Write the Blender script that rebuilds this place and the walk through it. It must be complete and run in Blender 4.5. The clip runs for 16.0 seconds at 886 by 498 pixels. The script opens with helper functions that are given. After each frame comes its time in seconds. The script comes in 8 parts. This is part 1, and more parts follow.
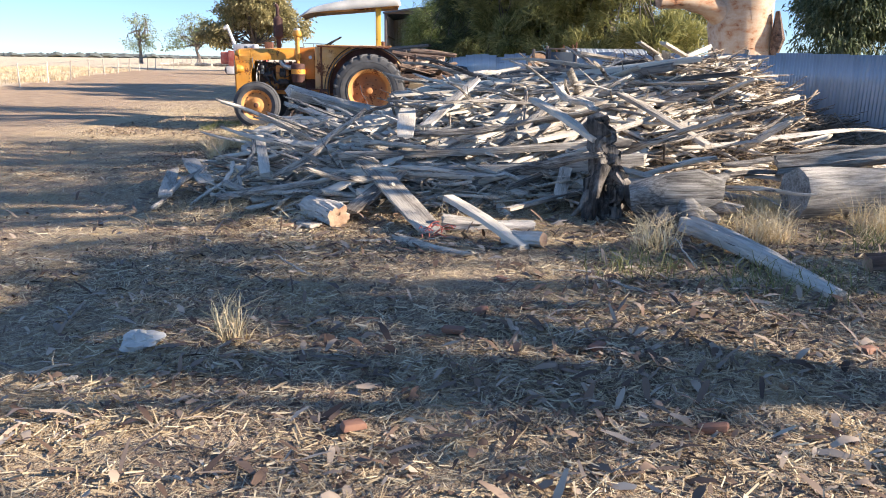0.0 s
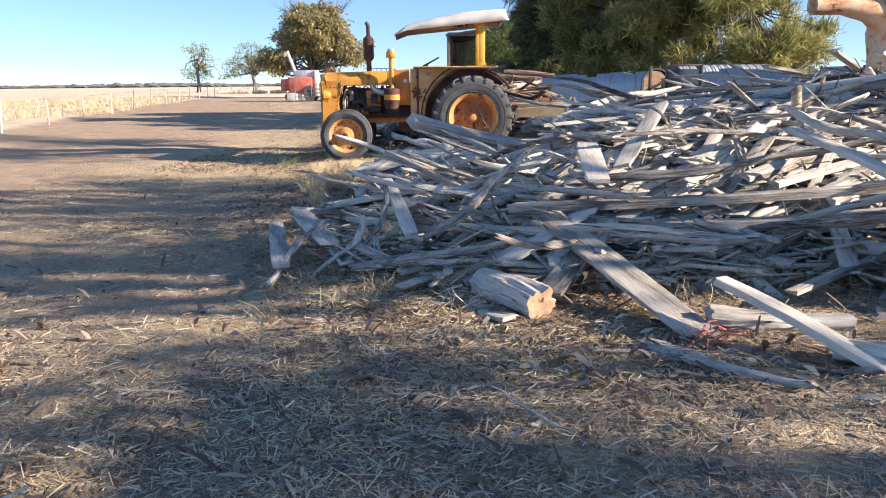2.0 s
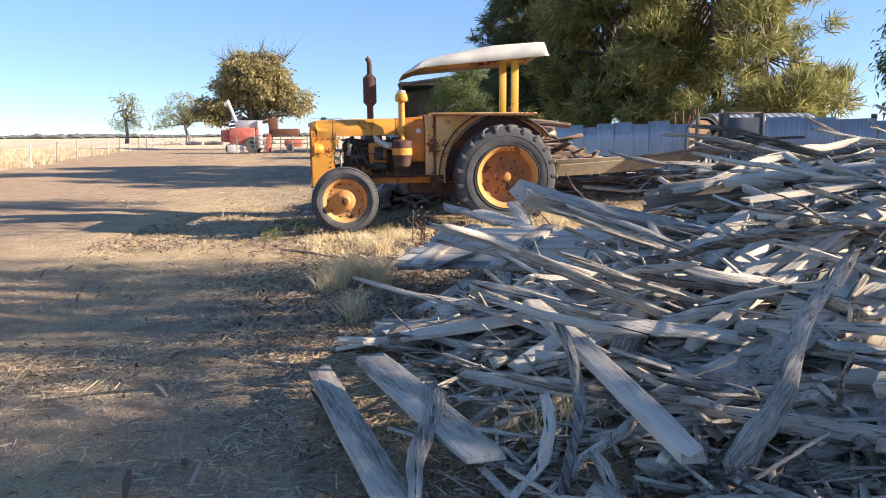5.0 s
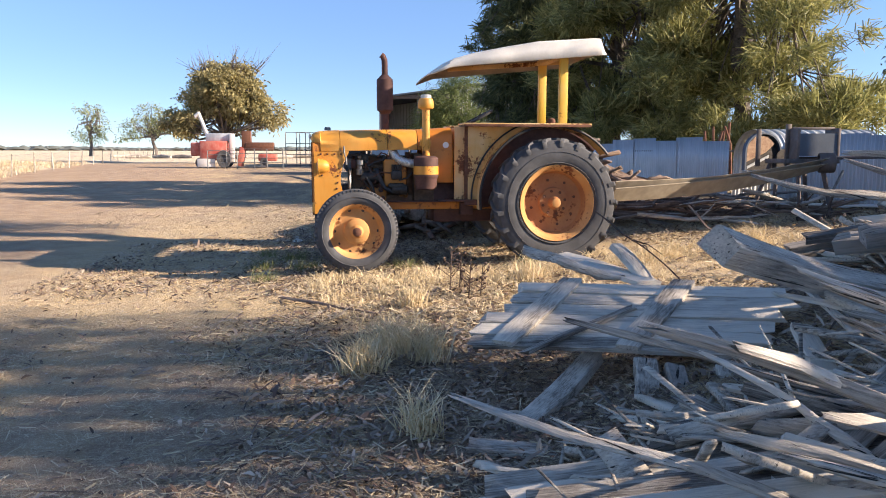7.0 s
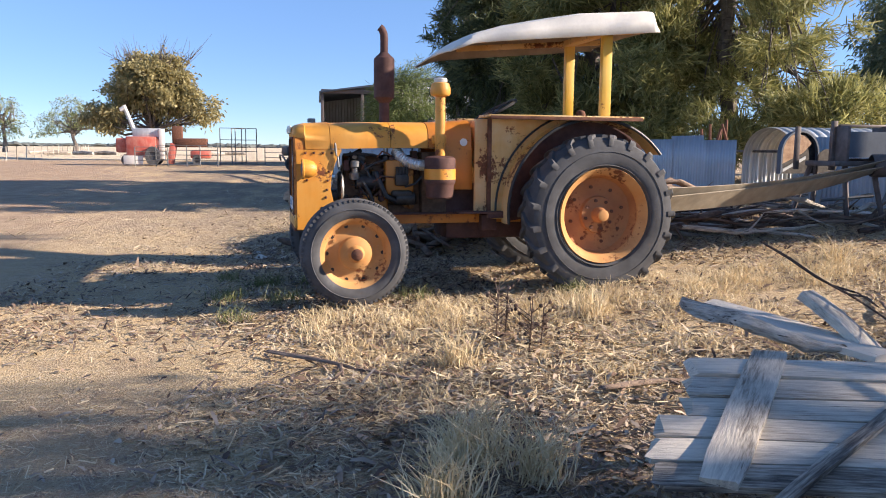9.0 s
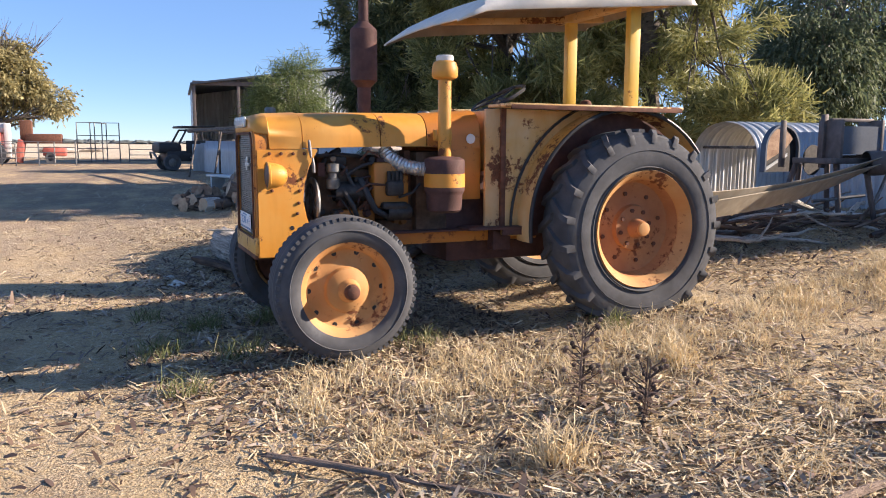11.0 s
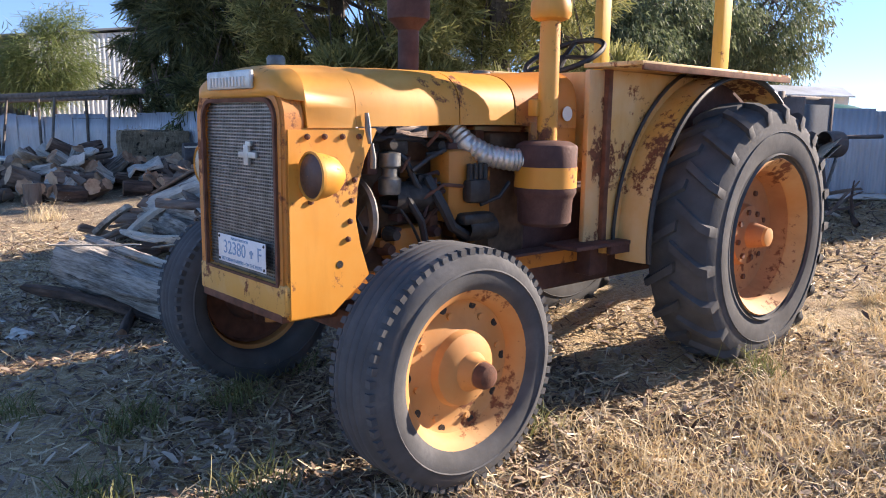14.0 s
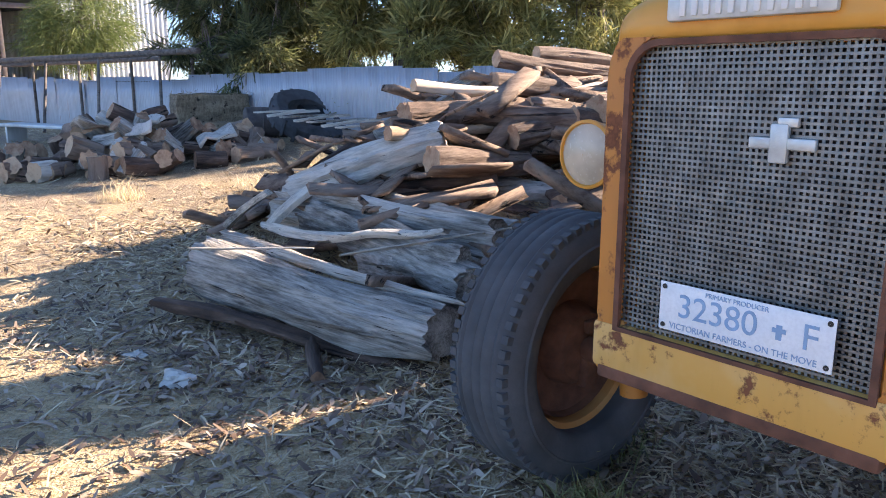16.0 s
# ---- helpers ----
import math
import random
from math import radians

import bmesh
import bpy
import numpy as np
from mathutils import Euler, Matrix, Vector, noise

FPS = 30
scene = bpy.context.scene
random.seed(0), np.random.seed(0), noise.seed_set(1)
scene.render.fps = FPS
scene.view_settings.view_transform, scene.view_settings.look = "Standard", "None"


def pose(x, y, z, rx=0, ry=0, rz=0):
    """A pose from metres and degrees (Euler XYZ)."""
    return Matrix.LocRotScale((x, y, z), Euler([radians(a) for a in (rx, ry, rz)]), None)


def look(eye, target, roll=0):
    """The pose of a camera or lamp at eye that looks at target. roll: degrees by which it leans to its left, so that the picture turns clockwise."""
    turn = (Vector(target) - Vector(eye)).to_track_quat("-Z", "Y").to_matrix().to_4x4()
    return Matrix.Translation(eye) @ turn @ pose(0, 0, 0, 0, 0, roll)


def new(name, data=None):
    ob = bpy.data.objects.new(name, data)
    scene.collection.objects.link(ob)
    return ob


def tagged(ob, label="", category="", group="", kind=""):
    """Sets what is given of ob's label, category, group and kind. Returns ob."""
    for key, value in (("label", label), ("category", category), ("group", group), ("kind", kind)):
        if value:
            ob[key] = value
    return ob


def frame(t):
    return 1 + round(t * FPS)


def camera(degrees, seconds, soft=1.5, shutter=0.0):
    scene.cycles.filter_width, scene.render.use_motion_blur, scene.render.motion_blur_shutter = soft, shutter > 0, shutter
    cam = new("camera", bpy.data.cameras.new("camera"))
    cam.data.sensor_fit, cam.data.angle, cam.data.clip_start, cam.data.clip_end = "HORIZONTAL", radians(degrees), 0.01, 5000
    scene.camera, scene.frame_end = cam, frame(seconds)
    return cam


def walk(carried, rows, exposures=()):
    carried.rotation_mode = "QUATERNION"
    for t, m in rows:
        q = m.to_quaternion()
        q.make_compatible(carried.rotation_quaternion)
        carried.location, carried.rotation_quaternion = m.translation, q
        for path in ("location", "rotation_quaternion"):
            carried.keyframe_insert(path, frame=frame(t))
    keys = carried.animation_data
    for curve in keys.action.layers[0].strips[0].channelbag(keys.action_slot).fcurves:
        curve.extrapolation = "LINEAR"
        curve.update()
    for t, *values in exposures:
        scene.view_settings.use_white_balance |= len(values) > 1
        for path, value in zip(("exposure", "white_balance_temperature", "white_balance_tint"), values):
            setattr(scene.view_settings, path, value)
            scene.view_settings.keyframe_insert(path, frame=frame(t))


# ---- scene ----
cam = camera(60.1, 16.0, 1.0)
METRES, EYE, TILT, LEAN, TURN = 15.66, 1.35, 0.986, -2.344, 0.0
ROWS = [
    (0.0, 0.0, 0.0, 0.0, -0.44, -14.79, 1.65),
    (0.5, -0.0169, 0.0304, -0.0011, 2.35, -14.78, 1.75),
    (1.0, -0.0353, 0.0604, -0.0014, 3.57, -14.13, 2.04),
    (1.5, -0.0526, 0.0919, -0.0009, 3.78, -13.35, 2.47),
    (2.0, -0.0704, 0.1225, -0.0006, 2.98, -13.01, 2.89),
    (2.5, -0.0867, 0.1518, -0.0001, 2.0, -12.74, 3.08),
    (3.0, -0.1022, 0.1847, 0.0005, 1.3, -12.07, 3.02),
    (3.5, -0.1191, 0.2133, 0.0006, 0.68, -11.18, 2.85),
    (4.0, -0.1329, 0.2459, -0.0004, -0.12, -10.51, 2.9),
    (4.5, -0.1467, 0.2772, -0.0006, -1.2, -10.04, 2.92),
    (5.0, -0.1589, 0.3087, 0.0002, -2.05, -9.55, 2.77),
    (7.5, -0.2066, 0.47, -0.0009, -5.04, -8.32, 2.09),
    (8.0, -0.2152, 0.5005, -0.0004, -6.13, -8.21, 2.02),
    (8.5, -0.2261, 0.5277, -0.0007, -7.6, -8.43, 1.82),
    (9.0, -0.2365, 0.5555, -0.0009, -9.28, -8.82, 1.71),
    (11.5, -0.2844, 0.6913, 0.0001, -22.39, -9.48, 1.52),
    (12.0, -0.2914, 0.7181, 0.0003, -26.18, -9.54, 1.31),
    (12.5, -0.2996, 0.7406, 0.0006, -30.35, -9.76, 1.02),
    (13.0, -0.3041, 0.766, -0.0006, -33.53, -9.9, 0.82),
    (13.5, -0.3111, 0.791, -0.0008, -35.51, -10.66, 0.6),
    (14.0, -0.3193, 0.8155, -0.0013, -36.45, -11.58, 0.59),
    (14.5, -0.3244, 0.8439, -0.0019, -36.4, -12.57, 0.57),
    (15.0, -0.3304, 0.8716, -0.0035, -35.71, -13.36, 0.58),
    (15.5, -0.3351, 0.9013, -0.0041, -34.86, -13.86, 0.95),
    (16.0, -0.3367, 0.9336, -0.0034, -35.38, -14.46, 1.24),
]
walk(cam, [(t, pose(0, 0, EYE, TILT, LEAN, TURN) @ pose(METRES * x, METRES * y, METRES * z, 90 + pitch, roll, yaw)) for t, x, y, z, yaw, pitch, roll in ROWS],
     [(0.0, 1.33, 6150, 13), (2.5, 1.29, 6250, 14), (5.0, 1.32, 6500, 14), (7.5, 1.28, 6500, 16), (9.0, 1.18, 6200, 16), (12.5, 1.25, 6200, 18), (14.5, 1.62, 6350, 18), (16.0, 2.12, 6600, 17)])

# ---- light ----
SUN_AZ, SUN_EL = -12.0, 24.0
world = bpy.data.worlds.new("sky_world")
scene.world = world
world.use_nodes = True
wn = world.node_tree
sky = wn.nodes.new("ShaderNodeTexSky")
sky.sky_type = "NISHITA"
sky.sun_disc = False
sky.sun_elevation = radians(SUN_EL)
sky.sun_rotation = radians(90 - SUN_AZ)
sky.air_density, sky.dust_density, sky.ozone_density = 0.5, 0.05, 3.0
# sky colour multiplied darker towards the horizon, where it renders too bright
sky_dir = wn.nodes.new("ShaderNodeTexCoord")
sky_up = wn.nodes.new("ShaderNodeSeparateXYZ")
wn.links.new(sky_dir.outputs["Generated"], sky_up.inputs[0])
horizon_dim = wn.nodes.new("ShaderNodeMapRange")
horizon_dim.interpolation_type = "SMOOTHSTEP"
for i, v in enumerate((-0.02, 0.34, 0.0, 1.0)):
    horizon_dim.inputs[i + 1].default_value = v
wn.links.new(sky_up.outputs[2], horizon_dim.inputs[0])
tint = wn.nodes.new("ShaderNodeMix")
tint.data_type = "RGBA"
tint.inputs[6].default_value, tint.inputs[7].default_value = (0.54, 0.53, 0.51, 1), (0.94, 0.96, 0.90, 1)
wn.links.new(horizon_dim.outputs[0], tint.inputs[0])
sky_dimmed = wn.nodes.new("ShaderNodeMix")
sky_dimmed.data_type, sky_dimmed.blend_type = "RGBA", "MULTIPLY"
sky_dimmed.inputs[0].default_value = 1.0
wn.links.new(sky.outputs[0], sky_dimmed.inputs[6])
wn.links.new(tint.outputs[2], sky_dimmed.inputs[7])
wn.links.new(sky_dimmed.outputs[2], wn.nodes["Background"].inputs[0])
wn.nodes["Background"].inputs[1].default_value = 0.135
sun_data = bpy.data.lights.new("sun", "SUN")
sun_data.energy, sun_data.angle, sun_data.color = 5.0, radians(0.55), (1.0, 0.85, 0.66)
sun = new("sun", sun_data)
sa, se = radians(SUN_AZ), radians(SUN_EL)
sun_dir = Vector((math.cos(se) * math.cos(sa), math.cos(se) * math.sin(sa), math.sin(se)))
sun.matrix_world = look(sun_dir * 60, (0, 0, 0))


# ---- small tools ----
def material(name, rough=0.8, metal=0.0):
    m = bpy.data.materials.new(name)
    m.use_nodes = True
    b = m.node_tree.nodes["Principled BSDF"]
    b.inputs["Roughness"].default_value, b.inputs["Metallic"].default_value = rough, metal
    return m, m.node_tree, b


def node(nt, kind, **values):
    n = nt.nodes.new(kind)
    for key, value in values.items():
        n.inputs[key.replace("_", " ")].default_value = value
    return n


def noise_tex(nt, vec, scale, detail=4.0, rough=0.6):
    n = node(nt, "ShaderNodeTexNoise", Scale=scale, Detail=detail, Roughness=rough)
    nt.links.new(vec, n.inputs["Vector"])
    return n.outputs[0]


def ramp(nt, fac, stops):
    r = nt.nodes.new("ShaderNodeValToRGB")
    el = r.color_ramp.elements
    while len(el) < len(stops):
        el.new(0.5)
    for e, (p, c) in zip(el, stops):
        e.position, e.color = p, (*c, 1) if len(c) == 3 else c
    nt.links.new(fac, r.inputs[0])
    return r.outputs[0]


def grey(nt, fac, a, b, va=0.0, vb=1.0):
    n = node(nt, "ShaderNodeMapRange")
    for i, v in enumerate((a, b, va, vb)):
        n.inputs[i + 1].default_value = v
    nt.links.new(fac, n.inputs[0])
    return n.outputs[0]


def mix(nt, fac, a, b, blend="MIX"):
    n = nt.nodes.new("ShaderNodeMix")
    n.data_type, n.blend_type = "RGBA", blend
    if isinstance(fac, float):
        n.inputs[0].default_value = fac
    else:
        nt.links.new(fac, n.inputs[0])
    for slot, v in ((6, a), (7, b)):
        if isinstance(v, tuple):
            n.inputs[slot].default_value = (*v, 1)
        else:
            nt.links.new(v, n.inputs[slot])
    return n.outputs[2]


def maths(nt, op, a, b):
    n = nt.nodes.new("ShaderNodeMath")
    n.operation = op
    for i, v in enumerate((a, b)):
        if isinstance(v, (int, float)):
            n.inputs[i].default_value = v
        else:
            nt.links.new(v, n.inputs[i])
    return n.outputs[0]


def bump(nt, bsdf, height, strength=0.5, distance=0.01):
    n = node(nt, "ShaderNodeBump", Strength=strength, Distance=distance)
    nt.links.new(height, n.inputs["Height"])
    nt.links.new(n.outputs[0], bsdf.inputs["Normal"])


def coords(nt, which="Object", scale=(1, 1, 1)):
    tc = nt.nodes.new("ShaderNodeTexCoord")
    mp = node(nt, "ShaderNodeMapping", Scale=scale)
    nt.links.new(tc.outputs[which], mp.inputs[0])
    return mp.outputs[0]


def world_pos(nt):
    return nt.nodes.new("ShaderNodeNewGeometry").outputs["Position"]


def per_object(nt):
    return nt.nodes.new("ShaderNodeObjectInfo").outputs["Random"]


def per_island(nt):
    return nt.nodes.new("ShaderNodeNewGeometry").outputs["Random Per Island"]


def plain(name, colour, rough=0.7, metal=0.0, dark=0.6, scale=9.0, relief=0.2):
    """One colour with stains at two scales and fine relief."""
    m, nt, b = material(name, rough, metal)
    v = coords(nt)
    n1, n2 = noise_tex(nt, v, scale), noise_tex(nt, v, scale * 8, 3)
    low = tuple(c * dark for c in colour)
    c = mix(nt, grey(nt, n1, 0.35, 0.65), low, colour)
    c = mix(nt, grey(nt, n2, 0.4, 0.75, 0.0, 0.4), c, tuple(x * 0.7 for x in colour))
    nt.links.new(c, b.inputs["Base Color"])
    nt.links.new(grey(nt, n2, 0.3, 0.7, rough - 0.1, min(1, rough + 0.12)), b.inputs["Roughness"])
    bump(nt, b, n2, relief, 0.004)
    return m


def wood(name, stops, grain=(6, 90, 90), island=False, rough=0.85, relief=0.4, cracks=0.62):
    """Grain along the local x axis, cracks, and a tone of its own for every piece."""
    m, nt, b = material(name, rough)
    g = noise_tex(nt, coords(nt, "Object", grain), 1.0, 6, 0.7)
    big = noise_tex(nt, coords(nt, "Object", (1.6, 7, 7)), 1.0, 4)
    r = per_island(nt) if island else per_object(nt)
    f = maths(nt, "ADD", maths(nt, "MULTIPLY", g, 0.62), maths(nt, "MULTIPLY", big, 0.6))
    f = maths(nt, "ADD", f, grey(nt, r, 0, 1, -0.2, 0.09))
    c = ramp(nt, f, stops)
    line = noise_tex(nt, coords(nt, "Object", (grain[0] * 0.3, grain[1] * 0.9, grain[2] * 0.9)), 1.0, 4)
    crack = grey(nt, line, cracks, cracks + 0.05)
    c = mix(nt, crack, c, tuple(x * 0.35 for x in stops[0][1]))
    nt.links.new(c, b.inputs["Base Color"])
    bump(nt, b, maths(nt, "SUBTRACT", g, maths(nt, "MULTIPLY", crack, 0.9)), relief, 0.02)
    return m


def painted(name, colour, faded, rust=0.5, rough=0.5):
    """Old tractor paint: faded patches, rust blotches and chips."""
    m, nt, b = material(name, rough)
    v = coords(nt)
    fade = grey(nt, noise_tex(nt, v, 2.2, 5), 0.38, 0.66)
    c = mix(nt, fade, colour, faded)
    streak = grey(nt, noise_tex(nt, coords(nt, "Object", (9, 9, 1.5)), 1.0, 5), 0.5, 0.72, 0, 0.45)
    c = mix(nt, streak, c, tuple(x * 0.72 for x in colour))
    lo = noise_tex(nt, v, 3.1, 3)
    hi = noise_tex(nt, v, 26, 6, 0.7)
    f = maths(nt, "ADD", maths(nt, "MULTIPLY", lo, 0.6), maths(nt, "MULTIPLY", hi, 0.4))
    spot = grey(nt, f, 0.66 - 0.14 * rust, 0.70 - 0.14 * rust)
    rustc = ramp(nt, hi, [(0.3, (0.05, 0.018, 0.01)), (0.7, (0.24, 0.085, 0.035))])
    c = mix(nt, spot, c, rustc)
    nt.links.new(c, b.inputs["Base Color"])
    nt.links.new(grey(nt, spot, 0, 1, rough, 0.92), b.inputs["Roughness"])
    bump(nt, b, maths(nt, "ADD", maths(nt, "MULTIPLY", spot, -0.5), maths(nt, "MULTIPLY", hi, 0.3)), 0.25, 0.004)
    return m


def foliage(name, a, b_, c_, trans=0.4):
    m, nt, b = material(name, 0.6)
    c = ramp(nt, per_island(nt), [(0.0, a), (0.5, b_), (1.0, c_)])
    # noise darkens patches; in crowns it imitates lit and shaded clumps
    big = noise_tex(nt, world_pos(nt), 2.2, 3)
    c = mix(nt, grey(nt, big, 0.42, 0.62, 0, 0.6), c, a)
    nt.links.new(c, b.inputs["Base Color"])
    if trans:
        t = nt.nodes.new("ShaderNodeBsdfTranslucent")
        nt.links.new(c, t.inputs[0])
        s = nt.nodes.new("ShaderNodeMixShader")
        s.inputs[0].default_value = trans
        nt.links.new(b.outputs[0], s.inputs[1])
        nt.links.new(t.outputs[0], s.inputs[2])
        nt.links.new(s.outputs[0], nt.nodes["Material Output"].inputs[0])
    return m


M_YELLOW = painted("yellow_paint", (0.68, 0.29, 0.032), (0.68, 0.36, 0.08), 0.62)
M_ORANGE = painted("orange_panel_paint", (0.56, 0.21, 0.028), (0.46, 0.17, 0.03), 0.8)
M_YELLOW2 = painted("faded_yellow_panel", (0.66, 0.35, 0.075), (0.70, 0.52, 0.27), 0.85, 0.6)
M_POST = painted("lemon_yellow_paint", (0.76, 0.45, 0.045), (0.76, 0.50, 0.12), 0.3, 0.5)
M_RIM = painted("orange_rim_paint", (0.54, 0.24, 0.065), (0.58, 0.33, 0.13), 0.62, 0.7)
M_DISH = painted("rusty_dish_paint", (0.36, 0.145, 0.055), (0.50, 0.25, 0.10), 0.75, 0.75)
M_RUST = plain("rusty_steel", (0.20, 0.085, 0.05), 0.9, 0.0, 0.45, 14, 0.4)
M_MUFF = plain("rusty_muffler", (0.13, 0.065, 0.055), 0.75, 0.3, 0.6, 11, 0.3)
M_DARK = plain("oily_iron", (0.075, 0.066, 0.06), 0.6, 0.5, 0.4, 20, 0.4)
M_ENGINE = painted("engine_paint", (0.42, 0.17, 0.03), (0.25, 0.10, 0.03), 1.1, 0.6)
M_GRIME = plain("grimy_engine_iron", (0.24, 0.145, 0.09), 0.7, 0.2, 0.45, 16, 0.4)
M_STEEL = plain("dull_steel", (0.30, 0.30, 0.29), 0.5, 0.8, 0.5, 18, 0.25)
M_ALLOY = plain("foil_hose", (0.72, 0.72, 0.70), 0.35, 0.7, 0.7, 30, 0.3)
M_RUBBER = plain("dusty_rubber", (0.098, 0.10, 0.106), 0.88, 0.0, 0.6, 7, 0.25)
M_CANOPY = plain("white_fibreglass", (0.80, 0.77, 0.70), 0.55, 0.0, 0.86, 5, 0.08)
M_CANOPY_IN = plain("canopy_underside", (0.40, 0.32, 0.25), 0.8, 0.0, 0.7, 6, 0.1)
M_PLATE = plain("plate_white", (0.80, 0.82, 0.84), 0.4, 0.0, 0.93, 16, 0.03)
M_PLATE_INK = plain("plate_blue_ink", (0.27, 0.42, 0.62), 0.5, 0.0, 0.8, 30, 0.02)
M_BADGE = plain("cast_badge", (0.66, 0.68, 0.66), 0.4, 0.35, 0.7, 20, 0.15)
M_LENS = plain("headlamp_glass", (0.58, 0.50, 0.38), 0.2, 0.0, 0.7, 12, 0.05)
M_LENS_RUST = plain("rusted_reflector", (0.10, 0.055, 0.045), 0.45, 0.2, 0.6, 10, 0.2)
M_RED = painted("faded_red_paint", (0.50, 0.10, 0.07), (0.55, 0.22, 0.16), 0.35, 0.6)
M_WHITE = painted("old_white_paint", (0.74, 0.72, 0.68), (0.66, 0.63, 0.58), 0.15, 0.6)
GREYS = [(0.32, (0.06, 0.048, 0.04)), (0.42, (0.23, 0.20, 0.165)), (0.52, (0.47, 0.42, 0.35)), (0.68, (0.70, 0.635, 0.53))]
M_PLANK = wood("weathered_plank", GREYS, (5, 110, 110), cracks=0.66)
M_STICK = wood("weathered_branch", [(0.33, (0.04, 0.032, 0.026)), (0.43, (0.20, 0.175, 0.15)), (0.54, (0.45, 0.405, 0.345)), (0.70, (0.72, 0.66, 0.565))], (3, 95, 95), relief=0.8, cracks=0.61)
M_DEBRIS = wood("weathered_debris", GREYS, island=True)
M_LOG = wood("cracked_log", [(0.30, (0.07, 0.06, 0.05)), (0.42, (0.24, 0.22, 0.19)), (0.54, (0.46, 0.425, 0.375)), (0.70, (0.70, 0.65, 0.58))], (4, 55, 55), relief=0.9, cracks=0.645)
M_BRUSH = wood("dry_brush", [(0.32, (0.035, 0.027, 0.02)), (0.44, (0.12, 0.09, 0.065)), (0.56, (0.26, 0.205, 0.15)), (0.72, (0.50, 0.42, 0.32))], island=True)
M_STUMP = wood("stump_wood", [(0.40, (0.03, 0.025, 0.021)), (0.52, (0.12, 0.105, 0.09)), (0.64, (0.27, 0.24, 0.21)), (0.80, (0.46, 0.42, 0.37))], (24, 24, 2.0), relief=1.0, cracks=0.6)
M_UPRIGHT = painted("cream_rust_upright", (0.66, 0.36, 0.12), (0.68, 0.48, 0.26), 0.95, 0.7)
M_BARK = wood("brown_bark", [(0.32, (0.028, 0.018, 0.014)), (0.50, (0.115, 0.072, 0.052)), (0.70, (0.27, 0.195, 0.145))], (3, 18, 18), relief=1.0)
M_CUT = wood("sawn_end", [(0.3, (0.13, 0.065, 0.038)), (0.48, (0.34, 0.20, 0.12)), (0.70, (0.56, 0.39, 0.25))], (14, 14, 14), relief=0.4, cracks=0.66)
M_PEELED = wood("peeled_wood", [(0.3, (0.20, 0.11, 0.065)), (0.46, (0.46, 0.32, 0.21)), (0.60, (0.66, 0.53, 0.40)), (0.76, (0.74, 0.64, 0.52))], (2, 14, 14), relief=0.4, cracks=0.68)
M_BEAM = wood("dark_beam", [(0.3, (0.03, 0.025, 0.022)), (0.47, (0.12, 0.105, 0.09)), (0.68, (0.34, 0.30, 0.26))], (3, 50, 50))
M_GUM = wood("gum_bark", [(0.42, (0.09, 0.045, 0.03)), (0.47, (0.42, 0.20, 0.10)), (0.54, (0.50, 0.34, 0.22)), (0.66, (0.56, 0.44, 0.33)), (0.78, (0.36, 0.24, 0.17))], (3.2, 4.5, 4.5), relief=0.5, cracks=0.68)
M_TRUNK = wood("grey_trunk", [(0.3, (0.05, 0.04, 0.035)), (0.55, (0.15, 0.125, 0.105)), (0.8, (0.26, 0.23, 0.20))], (2, 18, 18), relief=1.0)
M_SHE = foliage("sheoak_needles", (0.15, 0.16, 0.055), (0.33, 0.325, 0.115), (0.52, 0.485, 0.20))
M_DARKLEAF = foliage("dark_pine_needles", (0.055, 0.07, 0.035), (0.14, 0.165, 0.07), (0.26, 0.28, 0.12))
M_GUMLEAF = foliage("gum_leaves", (0.085, 0.115, 0.06), (0.16, 0.195, 0.10), (0.26, 0.29, 0.16))
M_OLIVE = foliage("olive_leaves", (0.26, 0.235, 0.105), (0.42, 0.36, 0.17), (0.56, 0.49, 0.25))
M_PALE = foliage("pale_gum_leaves", (0.194, 0.232, 0.106), (0.29, 0.32, 0.145), (0.388, 0.408, 0.194))
M_LIME = foliage("fresh_green_leaves", (0.10, 0.135, 0.045), (0.17, 0.21, 0.065), (0.26, 0.30, 0.11))
M_STRAW = foliage("dry_straw", (0.42, 0.32, 0.19), (0.62, 0.50, 0.32), (0.80, 0.70, 0.49), 0.15)
M_TUFT = foliage("dry_tuft_grass", (0.62, 0.48, 0.27), (0.74, 0.61, 0.38), (0.84, 0.73, 0.50), 0.2)
M_GREEN_TUFT = foliage("greenish_grass", (0.13, 0.15, 0.045), (0.22, 0.23, 0.09), (0.36, 0.33, 0.16), 0.3)
M_CHIPS = foliage("bark_chips", (0.07, 0.042, 0.028), (0.25, 0.165, 0.11), (0.62, 0.51, 0.39), 0.0)
# paler and greyer: trees as hazed by distance, put into the colour
M_FAR = plain("hazed_far_scrub", (0.15, 0.165, 0.15), 0.9, 0.0, 0.7, 0.05, 0.0)
M_RAG = plain("dirty_white_rag", (0.68, 0.66, 0.60), 0.9, 0.0, 0.75, 20, 0.5)
M_HAY = wood("grey_hay", [(0.3, (0.06, 0.045, 0.03)), (0.48, (0.20, 0.155, 0.10)), (0.68, (0.38, 0.30, 0.20))], (30, 60, 8), relief=1.0)
M_BELT = plain("canvas_belt", (0.40, 0.34, 0.25), 0.85, 0.0, 0.7, 8, 0.2)
M_BLUEGREY = plain("blue_grey_paint", (0.09, 0.115, 0.15), 0.6, 0.0, 0.8, 5, 0.1)
M_GREEN = plain("green_plastic", (0.02, 0.16, 0.11), 0.5)
